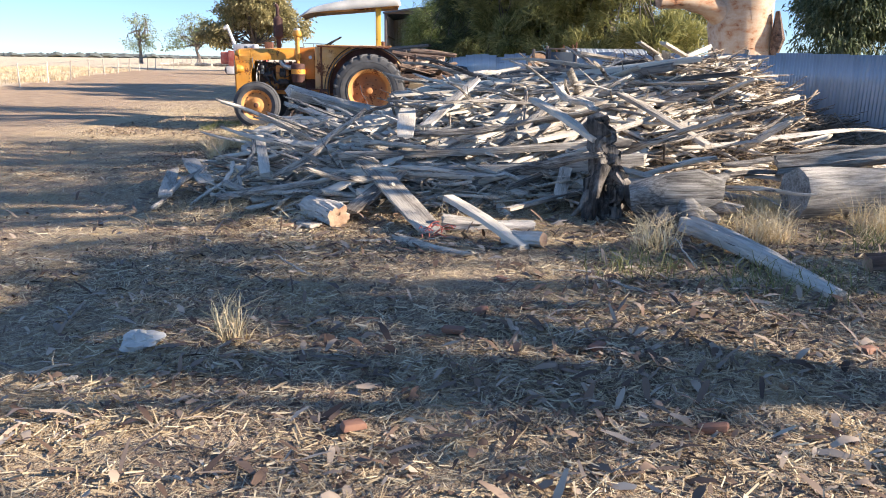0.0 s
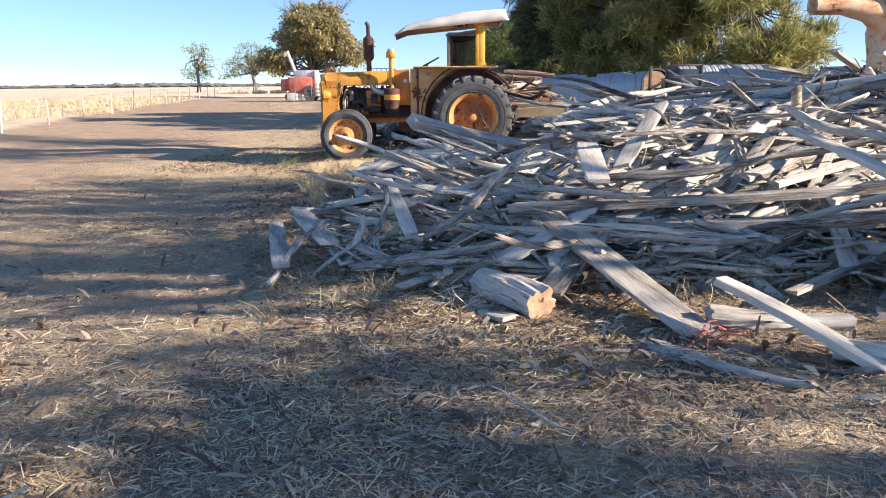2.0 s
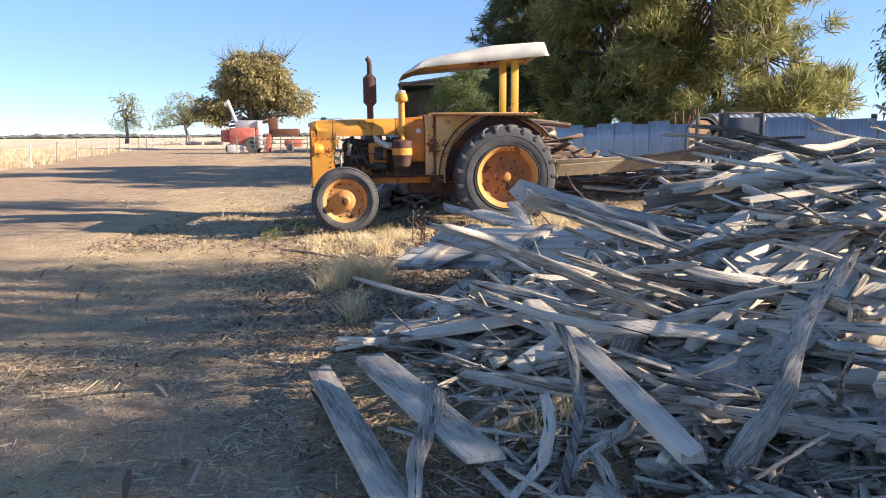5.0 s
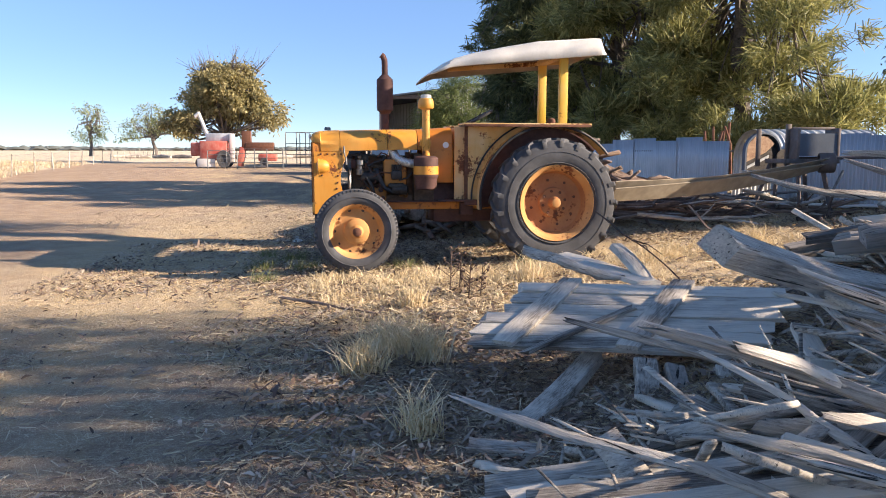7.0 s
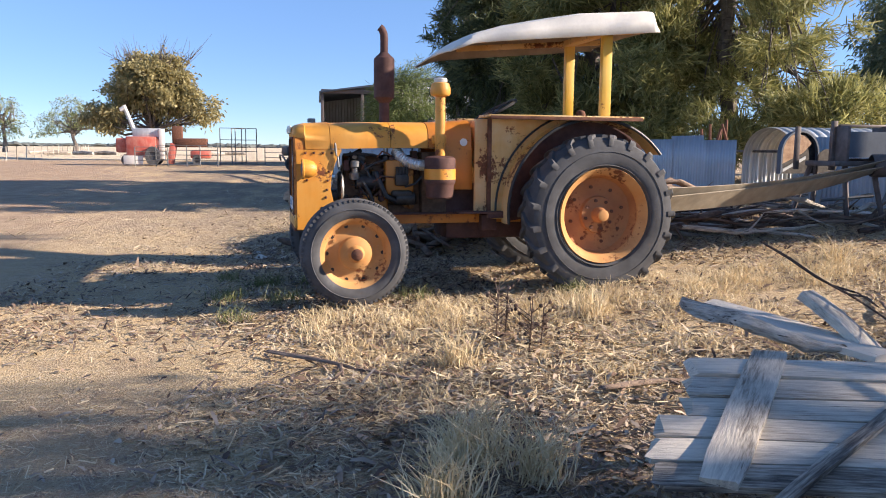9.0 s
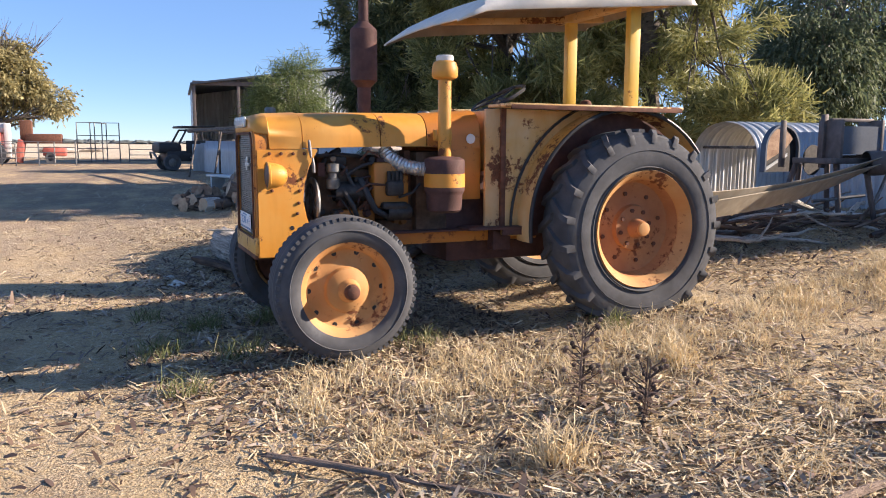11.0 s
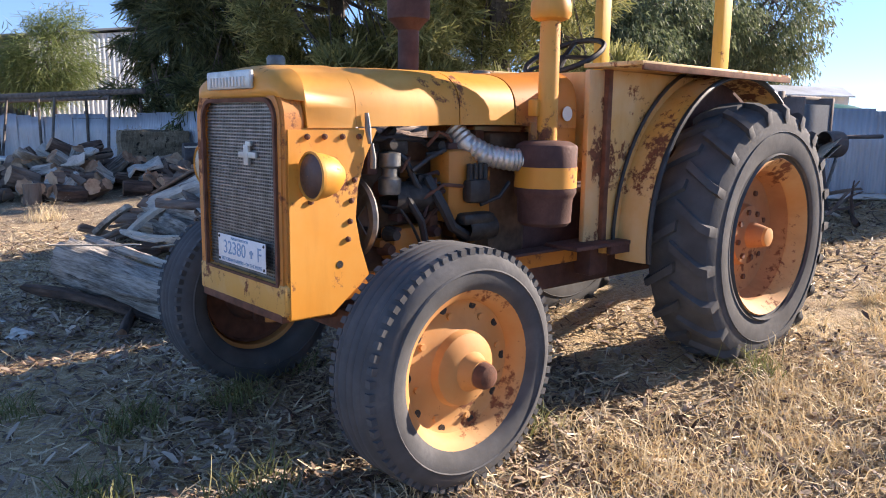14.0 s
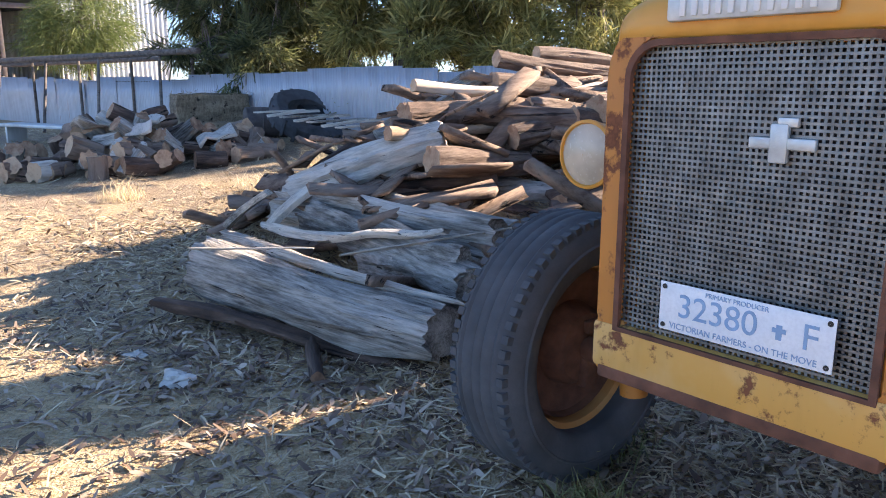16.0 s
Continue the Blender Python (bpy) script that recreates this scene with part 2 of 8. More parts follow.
M_BLACK = plain("black_plastic", (0.032, 0.032, 0.034), 0.5, 0.0, 0.6, 10, 0.1)
M_BRICK = painted("red_brown_litter", (0.24, 0.115, 0.075), (0.32, 0.18, 0.12), 0.3, 0.8)


def corrugated(name, colour, rusty):
    m, nt, b = material(name, 0.45, 0.35)
    v = coords(nt)
    n1 = noise_tex(nt, coords(nt, "Object", (1.2, 1.2, 0.5)), 1.0, 4)
    n2 = noise_tex(nt, coords(nt, "Object", (9, 9, 1.1)), 1.0, 6, 0.7)
    c = mix(nt, grey(nt, n1, 0.35, 0.65), tuple(x * 0.72 for x in colour), colour)
    c = mix(nt, grey(nt, n2, 0.45, 0.75, 0, 0.6), c, tuple(min(1, x * 1.2) for x in colour))
    sheet = per_object(nt)
    f = maths(nt, "ADD", maths(nt, "MULTIPLY", n2, 0.6), maths(nt, "MULTIPLY", n1, 0.4))
    f = maths(nt, "ADD", f, grey(nt, sheet, 0.55, 1.0, 0.0, rusty))
    spot = grey(nt, f, 0.66, 0.74)
    c = mix(nt, spot, c, ramp(nt, n2, [(0.3, (0.16, 0.075, 0.04)), (0.7, (0.40, 0.24, 0.15))]))
    nt.links.new(c, b.inputs["Base Color"])
    nt.links.new(grey(nt, spot, 0, 1, 0.45, 0.9), b.inputs["Roughness"])
    nt.links.new(grey(nt, spot, 0, 1, 0.35, 0.0), b.inputs["Metallic"])
    bump(nt, b, noise_tex(nt, v, 30, 3), 0.1, 0.003)
    return m


M_IRON = corrugated("galvanised_iron", (0.46, 0.49, 0.53), 0.16)
M_IRON_PALE = corrugated("pale_iron", (0.60, 0.62, 0.62), 0.02)
M_IRON_BROWN = plain("brown_iron", (0.17, 0.14, 0.13), 0.6, 0.3)


# ---- mesh tools ----
def mesh_of(name, bm, mats, sharp=35):
    me = bpy.data.meshes.new(name)
    bm.normal_update()
    lim = radians(sharp)
    for f in bm.faces:
        f.smooth = True
    for e in bm.edges:
        e.smooth = not (len(e.link_faces) == 2 and e.calc_face_angle(0) > lim)
    bm.to_mesh(me)
    bm.free()
    for m in mats if isinstance(mats, (list, tuple)) else [mats]:
        me.materials.append(m)
    return me


def part(name, bm, mats, parent, label="", sharp=35):
    ob = new(name, mesh_of(name, bm, mats, sharp))
    ob.parent = parent
    return tagged(ob, label)


def thing(name, bm, mats, m, label, category, group="", kind="", sharp=35):
    ob = new(name, mesh_of(name, bm, mats, sharp))
    ob.matrix_basis = m
    return tagged(ob, label, category, group, kind)


def holder(name, m, label, category, group="", kind=""):
    ob = new(name)
    ob.empty_display_size = 0.1
    ob.matrix_basis = m
    return tagged(ob, label, category, group, kind)


def raw(name, verts, faces, mat, smooth=False):
    me = bpy.data.meshes.new(name)
    me.from_pydata([tuple(v) for v in verts], [], [tuple(f) for f in faces])
    me.materials.append(mat)
    if smooth:
        me.polygons.foreach_set("use_smooth", [True] * len(me.polygons))
    me.update()
    return me


def quick(name, verts, faces, mat):
    """A mesh from arrays of vertices and of equal-sided faces."""
    verts, faces = np.asarray(verts, dtype=np.float32), np.asarray(faces, dtype=np.int32)
    me = bpy.data.meshes.new(name)
    n, k = faces.shape
    me.vertices.add(len(verts))
    me.vertices.foreach_set("co", verts.ravel())
    me.loops.add(n * k)
    me.loops.foreach_set("vertex_index", faces.ravel())
    me.polygons.add(n)
    me.polygons.foreach_set("loop_start", np.arange(n, dtype=np.int32) * k)
    me.update(calc_edges=True)
    me.materials.append(mat)
    return me


def box(bm, c, d, bevel=0.0, m=None):
    r = bmesh.ops.create_cube(bm, size=1.0)["verts"]
    mat = Matrix.Translation(c) @ Matrix.Diagonal((*d, 1))
    if m is not None:
        mat = m @ mat
    bmesh.ops.transform(bm, matrix=mat, verts=r)
    if bevel:
        es = list({e for v in r for e in v.link_edges})
        bmesh.ops.bevel(bm, geom=es, offset=bevel, segments=2, affect="EDGES", profile=0.5)
    return bm


def tube(bm, pts, radii, sides=8, cap=True, mi=0, mi_cap=0, flat=1.0):
    """A tapered tube through points; radii one for all or one each."""
    pts = [Vector(p) for p in pts]
    if isinstance(radii, (int, float)):
        radii = [radii] * len(pts)
    rings, up = [], None
    for i, p in enumerate(pts):
        d = (pts[min(i + 1, len(pts) - 1)] - pts[max(i - 1, 0)]).normalized()
        if up is None:
            up = Vector((0, 0, 1)) if abs(d.z) < 0.9 else Vector((1, 0, 0))
        a = d.cross(up).normalized()
        b = a.cross(d).normalized()
        up = b
        rings.append([bm.verts.new(p + radii[i] * (math.cos(t) * a + flat * math.sin(t) * b)) for t in (2 * math.pi * k / sides for k in range(sides))])
    for r0, r1 in zip(rings, rings[1:]):
        for k in range(sides):
            f = bm.faces.new((r0[k], r0[(k + 1) % sides], r1[(k + 1) % sides], r1[k]))
            f.material_index = mi
    if cap:
        for r in (rings[0], rings[-1][::-1]):
            f = bm.faces.new(r[::-1])
            f.material_index = mi_cap
    return bm


def lathe(bm, profile, segs=32, m=None, mi=0, close=False):
    """Turns (radius, height) pairs round local z."""
    vs = []
    m = m or Matrix()
    for r, h in profile:
        vs.append([bm.verts.new(m @ Vector((r * math.cos(2 * math.pi * k / segs), r * math.sin(2 * math.pi * k / segs), h))) for k in range(segs)])
    pairs = list(zip(vs, vs[1:])) + ([(vs[-1], vs[0])] if close else [])
    for a, b in pairs:
        for k in range(segs):
            f = bm.faces.new((a[k], a[(k + 1) % segs], b[(k + 1) % segs], b[k]))
            f.material_index = mi
    return bm


def extrude_outline(bm, outline, y0, y1, mi=0):
    """A closed outline in x and z, given depth from y0 to y1."""
    a = [bm.verts.new((x, y0, z)) for x, z in outline]
    b = [bm.verts.new((x, y1, z)) for x, z in outline]
    bm.faces.new(a)
    bm.faces.new(b[::-1])
    for i in range(len(a)):
        j = (i + 1) % len(a)
        bm.faces.new((a[i], b[i], b[j], a[j]))
    for f in bm.faces:
        f.material_index = mi
    bmesh.ops.recalc_face_normals(bm, faces=bm.faces)
    return bm


def BM():
    return bmesh.new()


SIDE = Matrix.Rotation(radians(90), 4, "X")  # turns local z to -y


# ---- ground ----
def sm(a, b, v):
    t = np.clip((np.asarray(v, dtype=float) - a) / (b - a), 0, 1)
    return t * t * (3 - 2 * t)


def pile_height(x, y):
    """How high the plank pile lies over the ground."""
    x, y = np.asarray(x, float), np.asarray(y, float)
    fx = np.clip((x + 2.6) / 3.0, 0, 1) ** 0.8 * (1 - 0.75 * sm(4.2, 5.2, x))
    toe = 6.45 - 0.12 * np.clip(x, -3, 0) + 0.85 * np.clip(x - 1.6, 0, 3)
    back = 10.2 + 0.8 * np.clip(x + 1.5, -1, 1)
    fy = np.clip((y - toe) / 2.6, 0, 1) ** 0.9 * (1 - sm(back, back + 2.0, y))
    return (0.92 + 0.22 * sm(1.5, 3.6, x)) * fx * fy


def log_pile_height(x, y):
    x, y = np.asarray(x, float), np.asarray(y, float)
    fx = np.clip((x + 3.7) / 1.6, 0, 1) ** 0.8 * (1 - sm(1.0, 2.5, x)) * (1 - 0.5 * sm(-0.3, 0.9, x))
    fy = np.clip((y - 17.0 - 0.25 * np.clip(-2.2 - x, 0, 2)) / 1.5, 0, 1) ** 0.8 * (1 - sm(19.6, 21.6, y))
    return 1.15 * fx * fy


def rise(x, y):
    x, y = np.asarray(x, float), np.asarray(y, float)
    sx = np.clip(x, -5, 9)
    f = np.clip((45 - y) / 20, 0, 1)
    sy = 0.0125 * np.clip(y, -4, 15) + 0.003 * np.clip(np.minimum(y, 150) - 15, 0, 200)
    extra = 0.032 * np.clip(x + 2.5, 0, 8) * sm(9, 15, y) * (1 - sm(24, 34, y))
    return 0.041 * sx * f + sy + extra


def gz(x, y):
    return float(rise(x, y))


def waves(x, y, seed, n=14, lo=0.4, hi=4.0):
    r = np.random.RandomState(seed)
    out = 0
    for _ in range(n):
        k = lo * (hi / lo) ** r.rand()
        a, p = r.rand() * 6.28, r.rand() * 6.28
        out = out + np.sin(k * 6.28 / 2 * (x * math.cos(a) + y * math.sin(a)) + p) / (k ** 0.8)
    return out / n


def axis(lo, hi, step, far):
    mid = np.arange(lo, hi + 1e-6, step)
    out, a, s = [], hi, step
    while a < far:
        s *= 1.22
        a += s
        out.append(a)
    out2, a, s = [], lo, step
    while a > -far:
        s *= 1.22
        a -= s
        out2.append(a)
    return np.array(out2[::-1] + list(mid) + out)


gx, gy = axis(-9, 7.5, 0.11, 3200), axis(-3, 27, 0.13, 3200)
GX, GY = np.meshgrid(gx, gy)
near = (1 - sm(30, 60, np.hypot(GX, GY - 10)))
fieldside = sm(0.3, 1.6, -17.1 - 0.2 * (GY - 32.9) - GX)
GZ = rise(GX, GY) + 0.02 * near * waves(GX, GY, 3) * 2.2 + 0.012 * near * waves(GX, GY, 4, 16, 3, 9) * 2
GZ += 0.55 * pile_height(GX, GY) + 0.35 * log_pile_height(GX, GY) + 0.12 * fieldside * (1 - sm(60, 150, GY))
nx, ny = len(gx), len(gy)
idx = np.arange(nx * ny).reshape(ny, nx)
gf = np.stack([idx[:-1, :-1], idx[:-1, 1:], idx[1:, 1:], idx[1:, :-1]], -1).reshape(-1, 4)


def ground_material():
    m, nt, b = material("dry_ground", 0.95)
    p = world_pos(nt)
    sep = nt.nodes.new("ShaderNodeSeparateXYZ")
    nt.links.new(p, sep.inputs[0])
    X, Y = sep.outputs[0], sep.outputs[1]
    n_big, n_mid, n_fine = noise_tex(nt, p, 0.45, 5), noise_tex(nt, p, 2.6, 5), noise_tex(nt, p, 38, 5, 0.75)
    st = node(nt, "ShaderNodeMapping", Scale=(1.0, 0.35, 1.0))
    nt.links.new(p, st.inputs[0])
    n_track = noise_tex(nt, st.outputs[0], 1.6, 5)
    vor = node(nt, "ShaderNodeTexVoronoi", Scale=70.0)
    nt.links.new(p, vor.inputs["Vector"])
    dirt = ramp(nt, n_mid, [(0.3, (0.30, 0.20, 0.125)), (0.5, (0.42, 0.295, 0.19)), (0.72, (0.55, 0.415, 0.28))])
    dirt = mix(nt, grey(nt, n_fine, 0.4, 0.7, 0, 0.6), dirt, (0.256, 0.154, 0.096))
    soil = ramp(nt, n_fine, [(0.3, (0.085, 0.058, 0.042)), (0.5, (0.22, 0.155, 0.11)), (0.7, (0.43, 0.335, 0.245))])
    straw = ramp(nt, n_fine, [(0.3, (0.36, 0.245, 0.122)), (0.55, (0.65, 0.48, 0.255)), (0.75, (0.80, 0.63, 0.36))])
    stub = ramp(nt, n_mid, [(0.3, (0.60, 0.475, 0.315)), (0.7, (0.75, 0.63, 0.44))])
    # litter lies right of the track, with a ragged edge
    edge = maths(nt, "ADD", maths(nt, "ADD", X, maths(nt, "MULTIPLY", Y, 0.19)), maths(nt, "MULTIPLY", n_big, 3.2))
    litter = grey(nt, edge, -1.5, 0.6)
    c = mix(nt, litter, dirt, soil)
    pad = grey(nt, n_track, 0.46, 0.66)
    strip = maths(nt, "MULTIPLY", pad, grey(nt, edge, -3.8, -1.2, 0.15, 0.8))
    c = mix(nt, strip, c, straw)
    lawn = maths(nt, "MULTIPLY", grey(nt, Y, 11.9, 13.2), grey(nt, edge, -3.2, -1.4))
    lawn = maths(nt, "MULTIPLY", lawn, grey(nt, n_mid, 0.34, 0.56, 0.35, 0.95))
    lawn = maths(nt, "MULTIPLY", lawn, grey(nt, Y, 18.0, 22.0, 1.0, 0.15))
    c = mix(nt, lawn, c, straw)
    fx = maths(nt, "ADD", maths(nt, "MULTIPLY", Y, -0.2), maths(nt, "MULTIPLY", X, -1.0))
    fx = maths(nt, "ADD", fx, maths(nt, "MULTIPLY", n_mid, 0.8))
    field = maths(nt, "MAXIMUM", grey(nt, fx, 11.2, 11.9), grey(nt, Y, 64, 70))
    c = mix(nt, field, c, stub)
    # matted straw: short pale fibres lying every way, thickest on the litter and the worn strip
    wisps = None
    for turn, wide, cut in ((0.3, 150, 0.585), (1.15, 210, 0.60), (1.95, 170, 0.59), (2.7, 240, 0.60)):
        tn = node(nt, "ShaderNodeMapping", Rotation=(0, 0, turn))
        sc = node(nt, "ShaderNodeMapping", Scale=(15, wide, 15))
        nt.links.new(p, tn.inputs[0])
        nt.links.new(tn.outputs[0], sc.inputs[0])
        w = grey(nt, noise_tex(nt, sc.outputs[0], 1.0, 2), cut, cut + 0.035)
        wisps = w if wisps is None else maths(nt, "MAXIMUM", wisps, w)
    patch = grey(nt, noise_tex(nt, p, 3.4, 5), 0.34, 0.60, 0.28, 0.95)
    where = maths(nt, "MULTIPLY", patch, grey(nt, edge, -4.2, -1.6, 0.18, 1.0))
    near_yard = grey(nt, Y, 22, 40, 1.0, 0.0)
    where = maths(nt, "MULTIPLY", maths(nt, "MULTIPLY", where, near_yard), wisps)
    c = mix(nt, where, c, ramp(nt, n_fine, [(0.35, (0.46, 0.36, 0.23)), (0.65, (0.74, 0.63, 0.45))]))
    sp1, sp2 = noise_tex(nt, p, 120, 4, 0.75), noise_tex(nt, p, 75, 4, 0.75)
    c = mix(nt, grey(nt, sp1, 0.55, 0.64, 0, 0.55), c, (0.66, 0.53, 0.36))
    c = mix(nt, grey(nt, sp2, 0.57, 0.66, 0, 0.65), c, (0.10, 0.06, 0.04))
    nt.links.new(c, b.inputs["Base Color"])
    h = maths(nt, "ADD", maths(nt, "ADD", n_fine, maths(nt, "MULTIPLY", vor.outputs[0], 0.6)), maths(nt, "MULTIPLY", where, 0.5))
    bump(nt, b, h, 0.7, 0.03)
    return m


ground = new("ground", quick("ground", np.stack([GX, GY, GZ], -1).reshape(-1, 3), gf, ground_material()))
ground.data.polygons.foreach_set("use_smooth", [True] * len(ground.data.polygons))
tagged(ground, "dry reddish dirt with straw and bark litter", "ground", kind="structure")


# ---- iron fence ----
def fence_x(y):
    return 6.1 - 0.297 * (y - 10.6)


def sheet_mesh(name, width, height, pitch, depth, mat, lean=0.0):
    n = int(width / pitch * 8)
    vs, fs = [], []
    for side in (0, 1):
        for i in range(n + 1):
            u = i * width / n
            d = depth * math.sin(2 * math.pi * u / pitch) + 0.0015 * (2 * side - 1)
            for k in range(4):
                vs.append((u, d, height * k / 3))
    w = (n + 1) * 4
    for side in (0, 1):
        for i in range(n):
            for k in range(3):
                a = side * w + i * 4 + k
                q = (a, a + 4, a + 5, a + 1)
                fs.append(q if side == 0 else q[::-1])
    for i in range(n):
        a = i * 4
        fs.append((a + 3, a + 7, w + a + 7, w + a + 3))
    return raw(name, vs, fs, mat, True)


fence = holder("fence_wall", Matrix(), "weathered corrugated iron fence with rusty patches", "fence", kind="structure")
sheets = [sheet_mesh("iron_sheet", 0.80, h, 0.066, 0.009, M_IRON) for h in (1.16, 1.2, 1.24)]
fdir = Vector((-0.297, 1, 0)).normalized()
fyaw = math.degrees(math.atan2(fdir.y, fdir.x))
rf = random.Random(5)
L0, L1 = -9.0, 33.0
k = L0
while k < L1:
    b = Vector((6.1, 10.6, 0)) + fdir * k
    g = gz(b.x, b.y)
    if 18.9 < b.y + 0.35 < 20.3:
        k += 0.745
        continue
    s = new("iron_sheet", rf.choice(sheets))
    s.parent = fence
    top = 1.50 + rf.uniform(-0.02, 0.02)
    s.matrix_basis = pose(b.x, b.y, min(g - 0.03, top - 1.16), rf.uniform(-1.2, 1.2), rf.uniform(-0.5, 0.5), fyaw + rf.uniform(-0.6, 0.6))
    k += 0.745
for i in range(15):
    b = Vector((6.1, 10.6, 0)) + fdir * (L0 + 3.0 * i) + Vector((0.06, 0.02, 0))
    bm = tube(BM(), [(0, 0, -0.2), (0, 0, 1.0), (0.01, 0, 1.5 - gz(b.x, b.y) + 0.02)], [0.05, 0.045, 0.04], 8)
    ob = part("fence_post", bm, M_BEAM, fence)
    ob.matrix_basis = pose(b.x, b.y, gz(b.x, b.y), 0, 0, rf.uniform(0, 360))
for z in (0.55, 1.33):
    a, c = Vector((6.1, 10.6, 0)) + fdir * L0, Vector((6.1, 10.6, 0)) + fdir * L1
    bm = tube(BM(), [a + Vector((0.04, 0, z)), (a + c) / 2 + Vector((0.04, 0, z)), c + Vector((0.04, 0, z))], 0.022, 6)
    part("fence_rail", bm, M_BEAM, fence)

# ---- paddock fence beyond the track ----
paddock = holder("paddock_fence", Matrix(), "low wire fence with thin pale posts beside the stubble", "fence", kind="structure")
post_me = mesh_of("paddock_post", tube(BM(), [(0, 0, -0.1), (0.01, 0, 0.5), (0, 0.01, 0.95)], [0.035, 0.032, 0.03], 7), M_PLANK)
tops = []
for i in range(26):
    y = 24.0 + 3.9 * i
    x = -17.1 - 0.2 * (y - 32.9)
    p = new("paddock_post", post_me)
    p.parent = paddock
    p.matrix_basis = pose(x, y, gz(x, y), rf.uniform(-4, 4), rf.uniform(-4, 4), rf.uniform(0, 360))
    tops.append(Vector((x, y, gz(x, y))))
for h in (0.35, 0.62, 0.88):
    part("wire", tube(BM(), [t + Vector((0, 0, h)) for t in tops], 0.004, 4), M_STEEL, paddock)


# ---- trees ----
def blades(centres, dirs, length, width, rng, droop=0.3, leaf=False):
    """Thin needles or leaves from points along directions, as loose quads."""
    n = len(centres)
    d = dirs / np.linalg.norm(dirs, axis=1, keepdims=True)
    side = np.cross(d, rng.normal(size=(n, 3)))
    side /= np.linalg.norm(side, axis=1, keepdims=True) + 1e-9
    L = (length * rng.uniform(0.6, 1.35, n))[:, None]
    W = (width * rng.uniform(0.7, 1.3, n))[:, None]
    mid = centres + d * L * 0.5
    tip = centres + d * L + np.array([0, 0, -1.0]) * L * droop
    a = centres if leaf else centres - side * W * 0.35
    vs = np.stack([a, mid - side * W, tip, mid + side * W] if leaf else [a, centres + side * W * 0.35, tip + side * W * 0.2, tip - side * W * 0.2], 1).reshape(-1, 3)
    return vs, np.arange(n * 4).reshape(n, 4)


def tree(name, base, trunk, blobs, leaf_mat, bark, label, seed, clumps=260, per=60, length=0.3, width=0.03, spread=0.35, droop=0.35, leaf=False, limbs=14, trunk_r=0.2, up=0.2, category="tree", sub=3, bare=0):
    """trunk: points from the base. blobs: (centre, radii) of the crown, all from the base."""
    rng = np.random.RandomState(seed)
    ob = holder(name, pose(base[0], base[1], gz(base[0], base[1]) - 0.05), label, category)
    bm = BM()
    n = len(trunk)
    tp = [Vector(p) for p in trunk]
    tube(bm, tp, [trunk_r * (1 - 0.62 * i / max(1, n - 1)) * (1.25 if i == 0 else 1) for i in range(n)], 10)
    wts = np.array([r[0] * r[1] * r[2] for _, r in blobs])
    wts = wts / wts.sum()
    cs, outs = [], []
    for i in range(clumps):
        c, r = blobs[rng.choice(len(blobs), p=wts)]
        v = rng.normal(size=3)
        v /= np.linalg.norm(v)
        k = rng.uniform(0.45, 1.0) ** 0.5 * rng.uniform(0.85, 1.12)
        cs.append(np.array(c) + v * np.array(r) * k)
        outs.append(v)
    cs, outs = np.array(cs), np.array(outs)
    for i in range(limbs):
        t = cs[rng.randint(len(cs))]
        j = rng.randint(max(1, n // 2), n)
        s = tp[j]
        e = Vector(t)
        m = s.lerp(e, 0.5) + Vector(rng.normal(size=3)) * 0.12 * (e - s).length
        rr = trunk_r * rng.uniform(0.22, 0.42)
        tube(bm, [s, m, e], [rr, rr * 0.6, rr * 0.15], 6)
        for q in range(sub):
            e2 = Vector(cs[np.argmin(np.linalg.norm(cs - np.array(e) + rng.normal(size=3) * 1.2, axis=1))])
            tube(bm, [m, m.lerp(e2, 0.55) + Vector(rng.normal(size=3)) * 0.08, e2], [rr * 0.4, rr * 0.25, rr * 0.08], 5)
    for i in range(bare):
        c, r = blobs[0]
        a = rng.uniform(0, 6.28)
        e = Vector(c) + Vector((math.cos(a) * r[0] * rng.uniform(0.5, 1.12), math.sin(a) * r[1] * 0.6, r[2] * rng.uniform(0.75, 1.25)))
        s = tp[-1]
        m = s.lerp(e, 0.5) + Vector(rng.normal(size=3)) * 0.2
        tube(bm, [s, m, e], [0.07, 0.04, 0.012], 5)
        for q in range(4):
            e2 = e + Vector(rng.normal(size=3)) * 0.5 + Vector((0, 0, 0.3))
            tube(bm, [m.lerp(e, rng.uniform(0.4, 0.9)), e2], [0.02, 0.006], 4)
    part("trunk", bm, bark, ob)
    pts = np.repeat(cs, per, 0) + rng.normal(size=(clumps * per, 3)) * spread * np.array([1, 1, 0.75])
    dirs = np.repeat(outs, per, 0) + rng.normal(size=(clumps * per, 3)) * 0.7 + np.array([0, 0, up])
    vs, fs = blades(pts, dirs, length, width, rng, droop, leaf)
    cr = new("crown", quick("crown", vs, fs, leaf_mat))
    cr.parent = ob
    return ob


def puffs(seed, n, centre, radii, size, low=0.0):
    """Many small sub-crowns set over an uneven ellipsoid, with gaps between them."""
    r = np.random.RandomState(seed)
    out = []
    for i in range(n):
        v = r.normal(size=3)
        v /= np.linalg.norm(v)
        k = r.uniform(0.55, 1.0)
        c = np.array(centre) + v * np.array(radii) * k
        c[2] = max(c[2], low + r.uniform(0, 0.5))
        q = size * r.uniform(0.6, 1.25)
        out.append((tuple(c), (q, q, q * r.uniform(0.5, 0.8))))
    return out


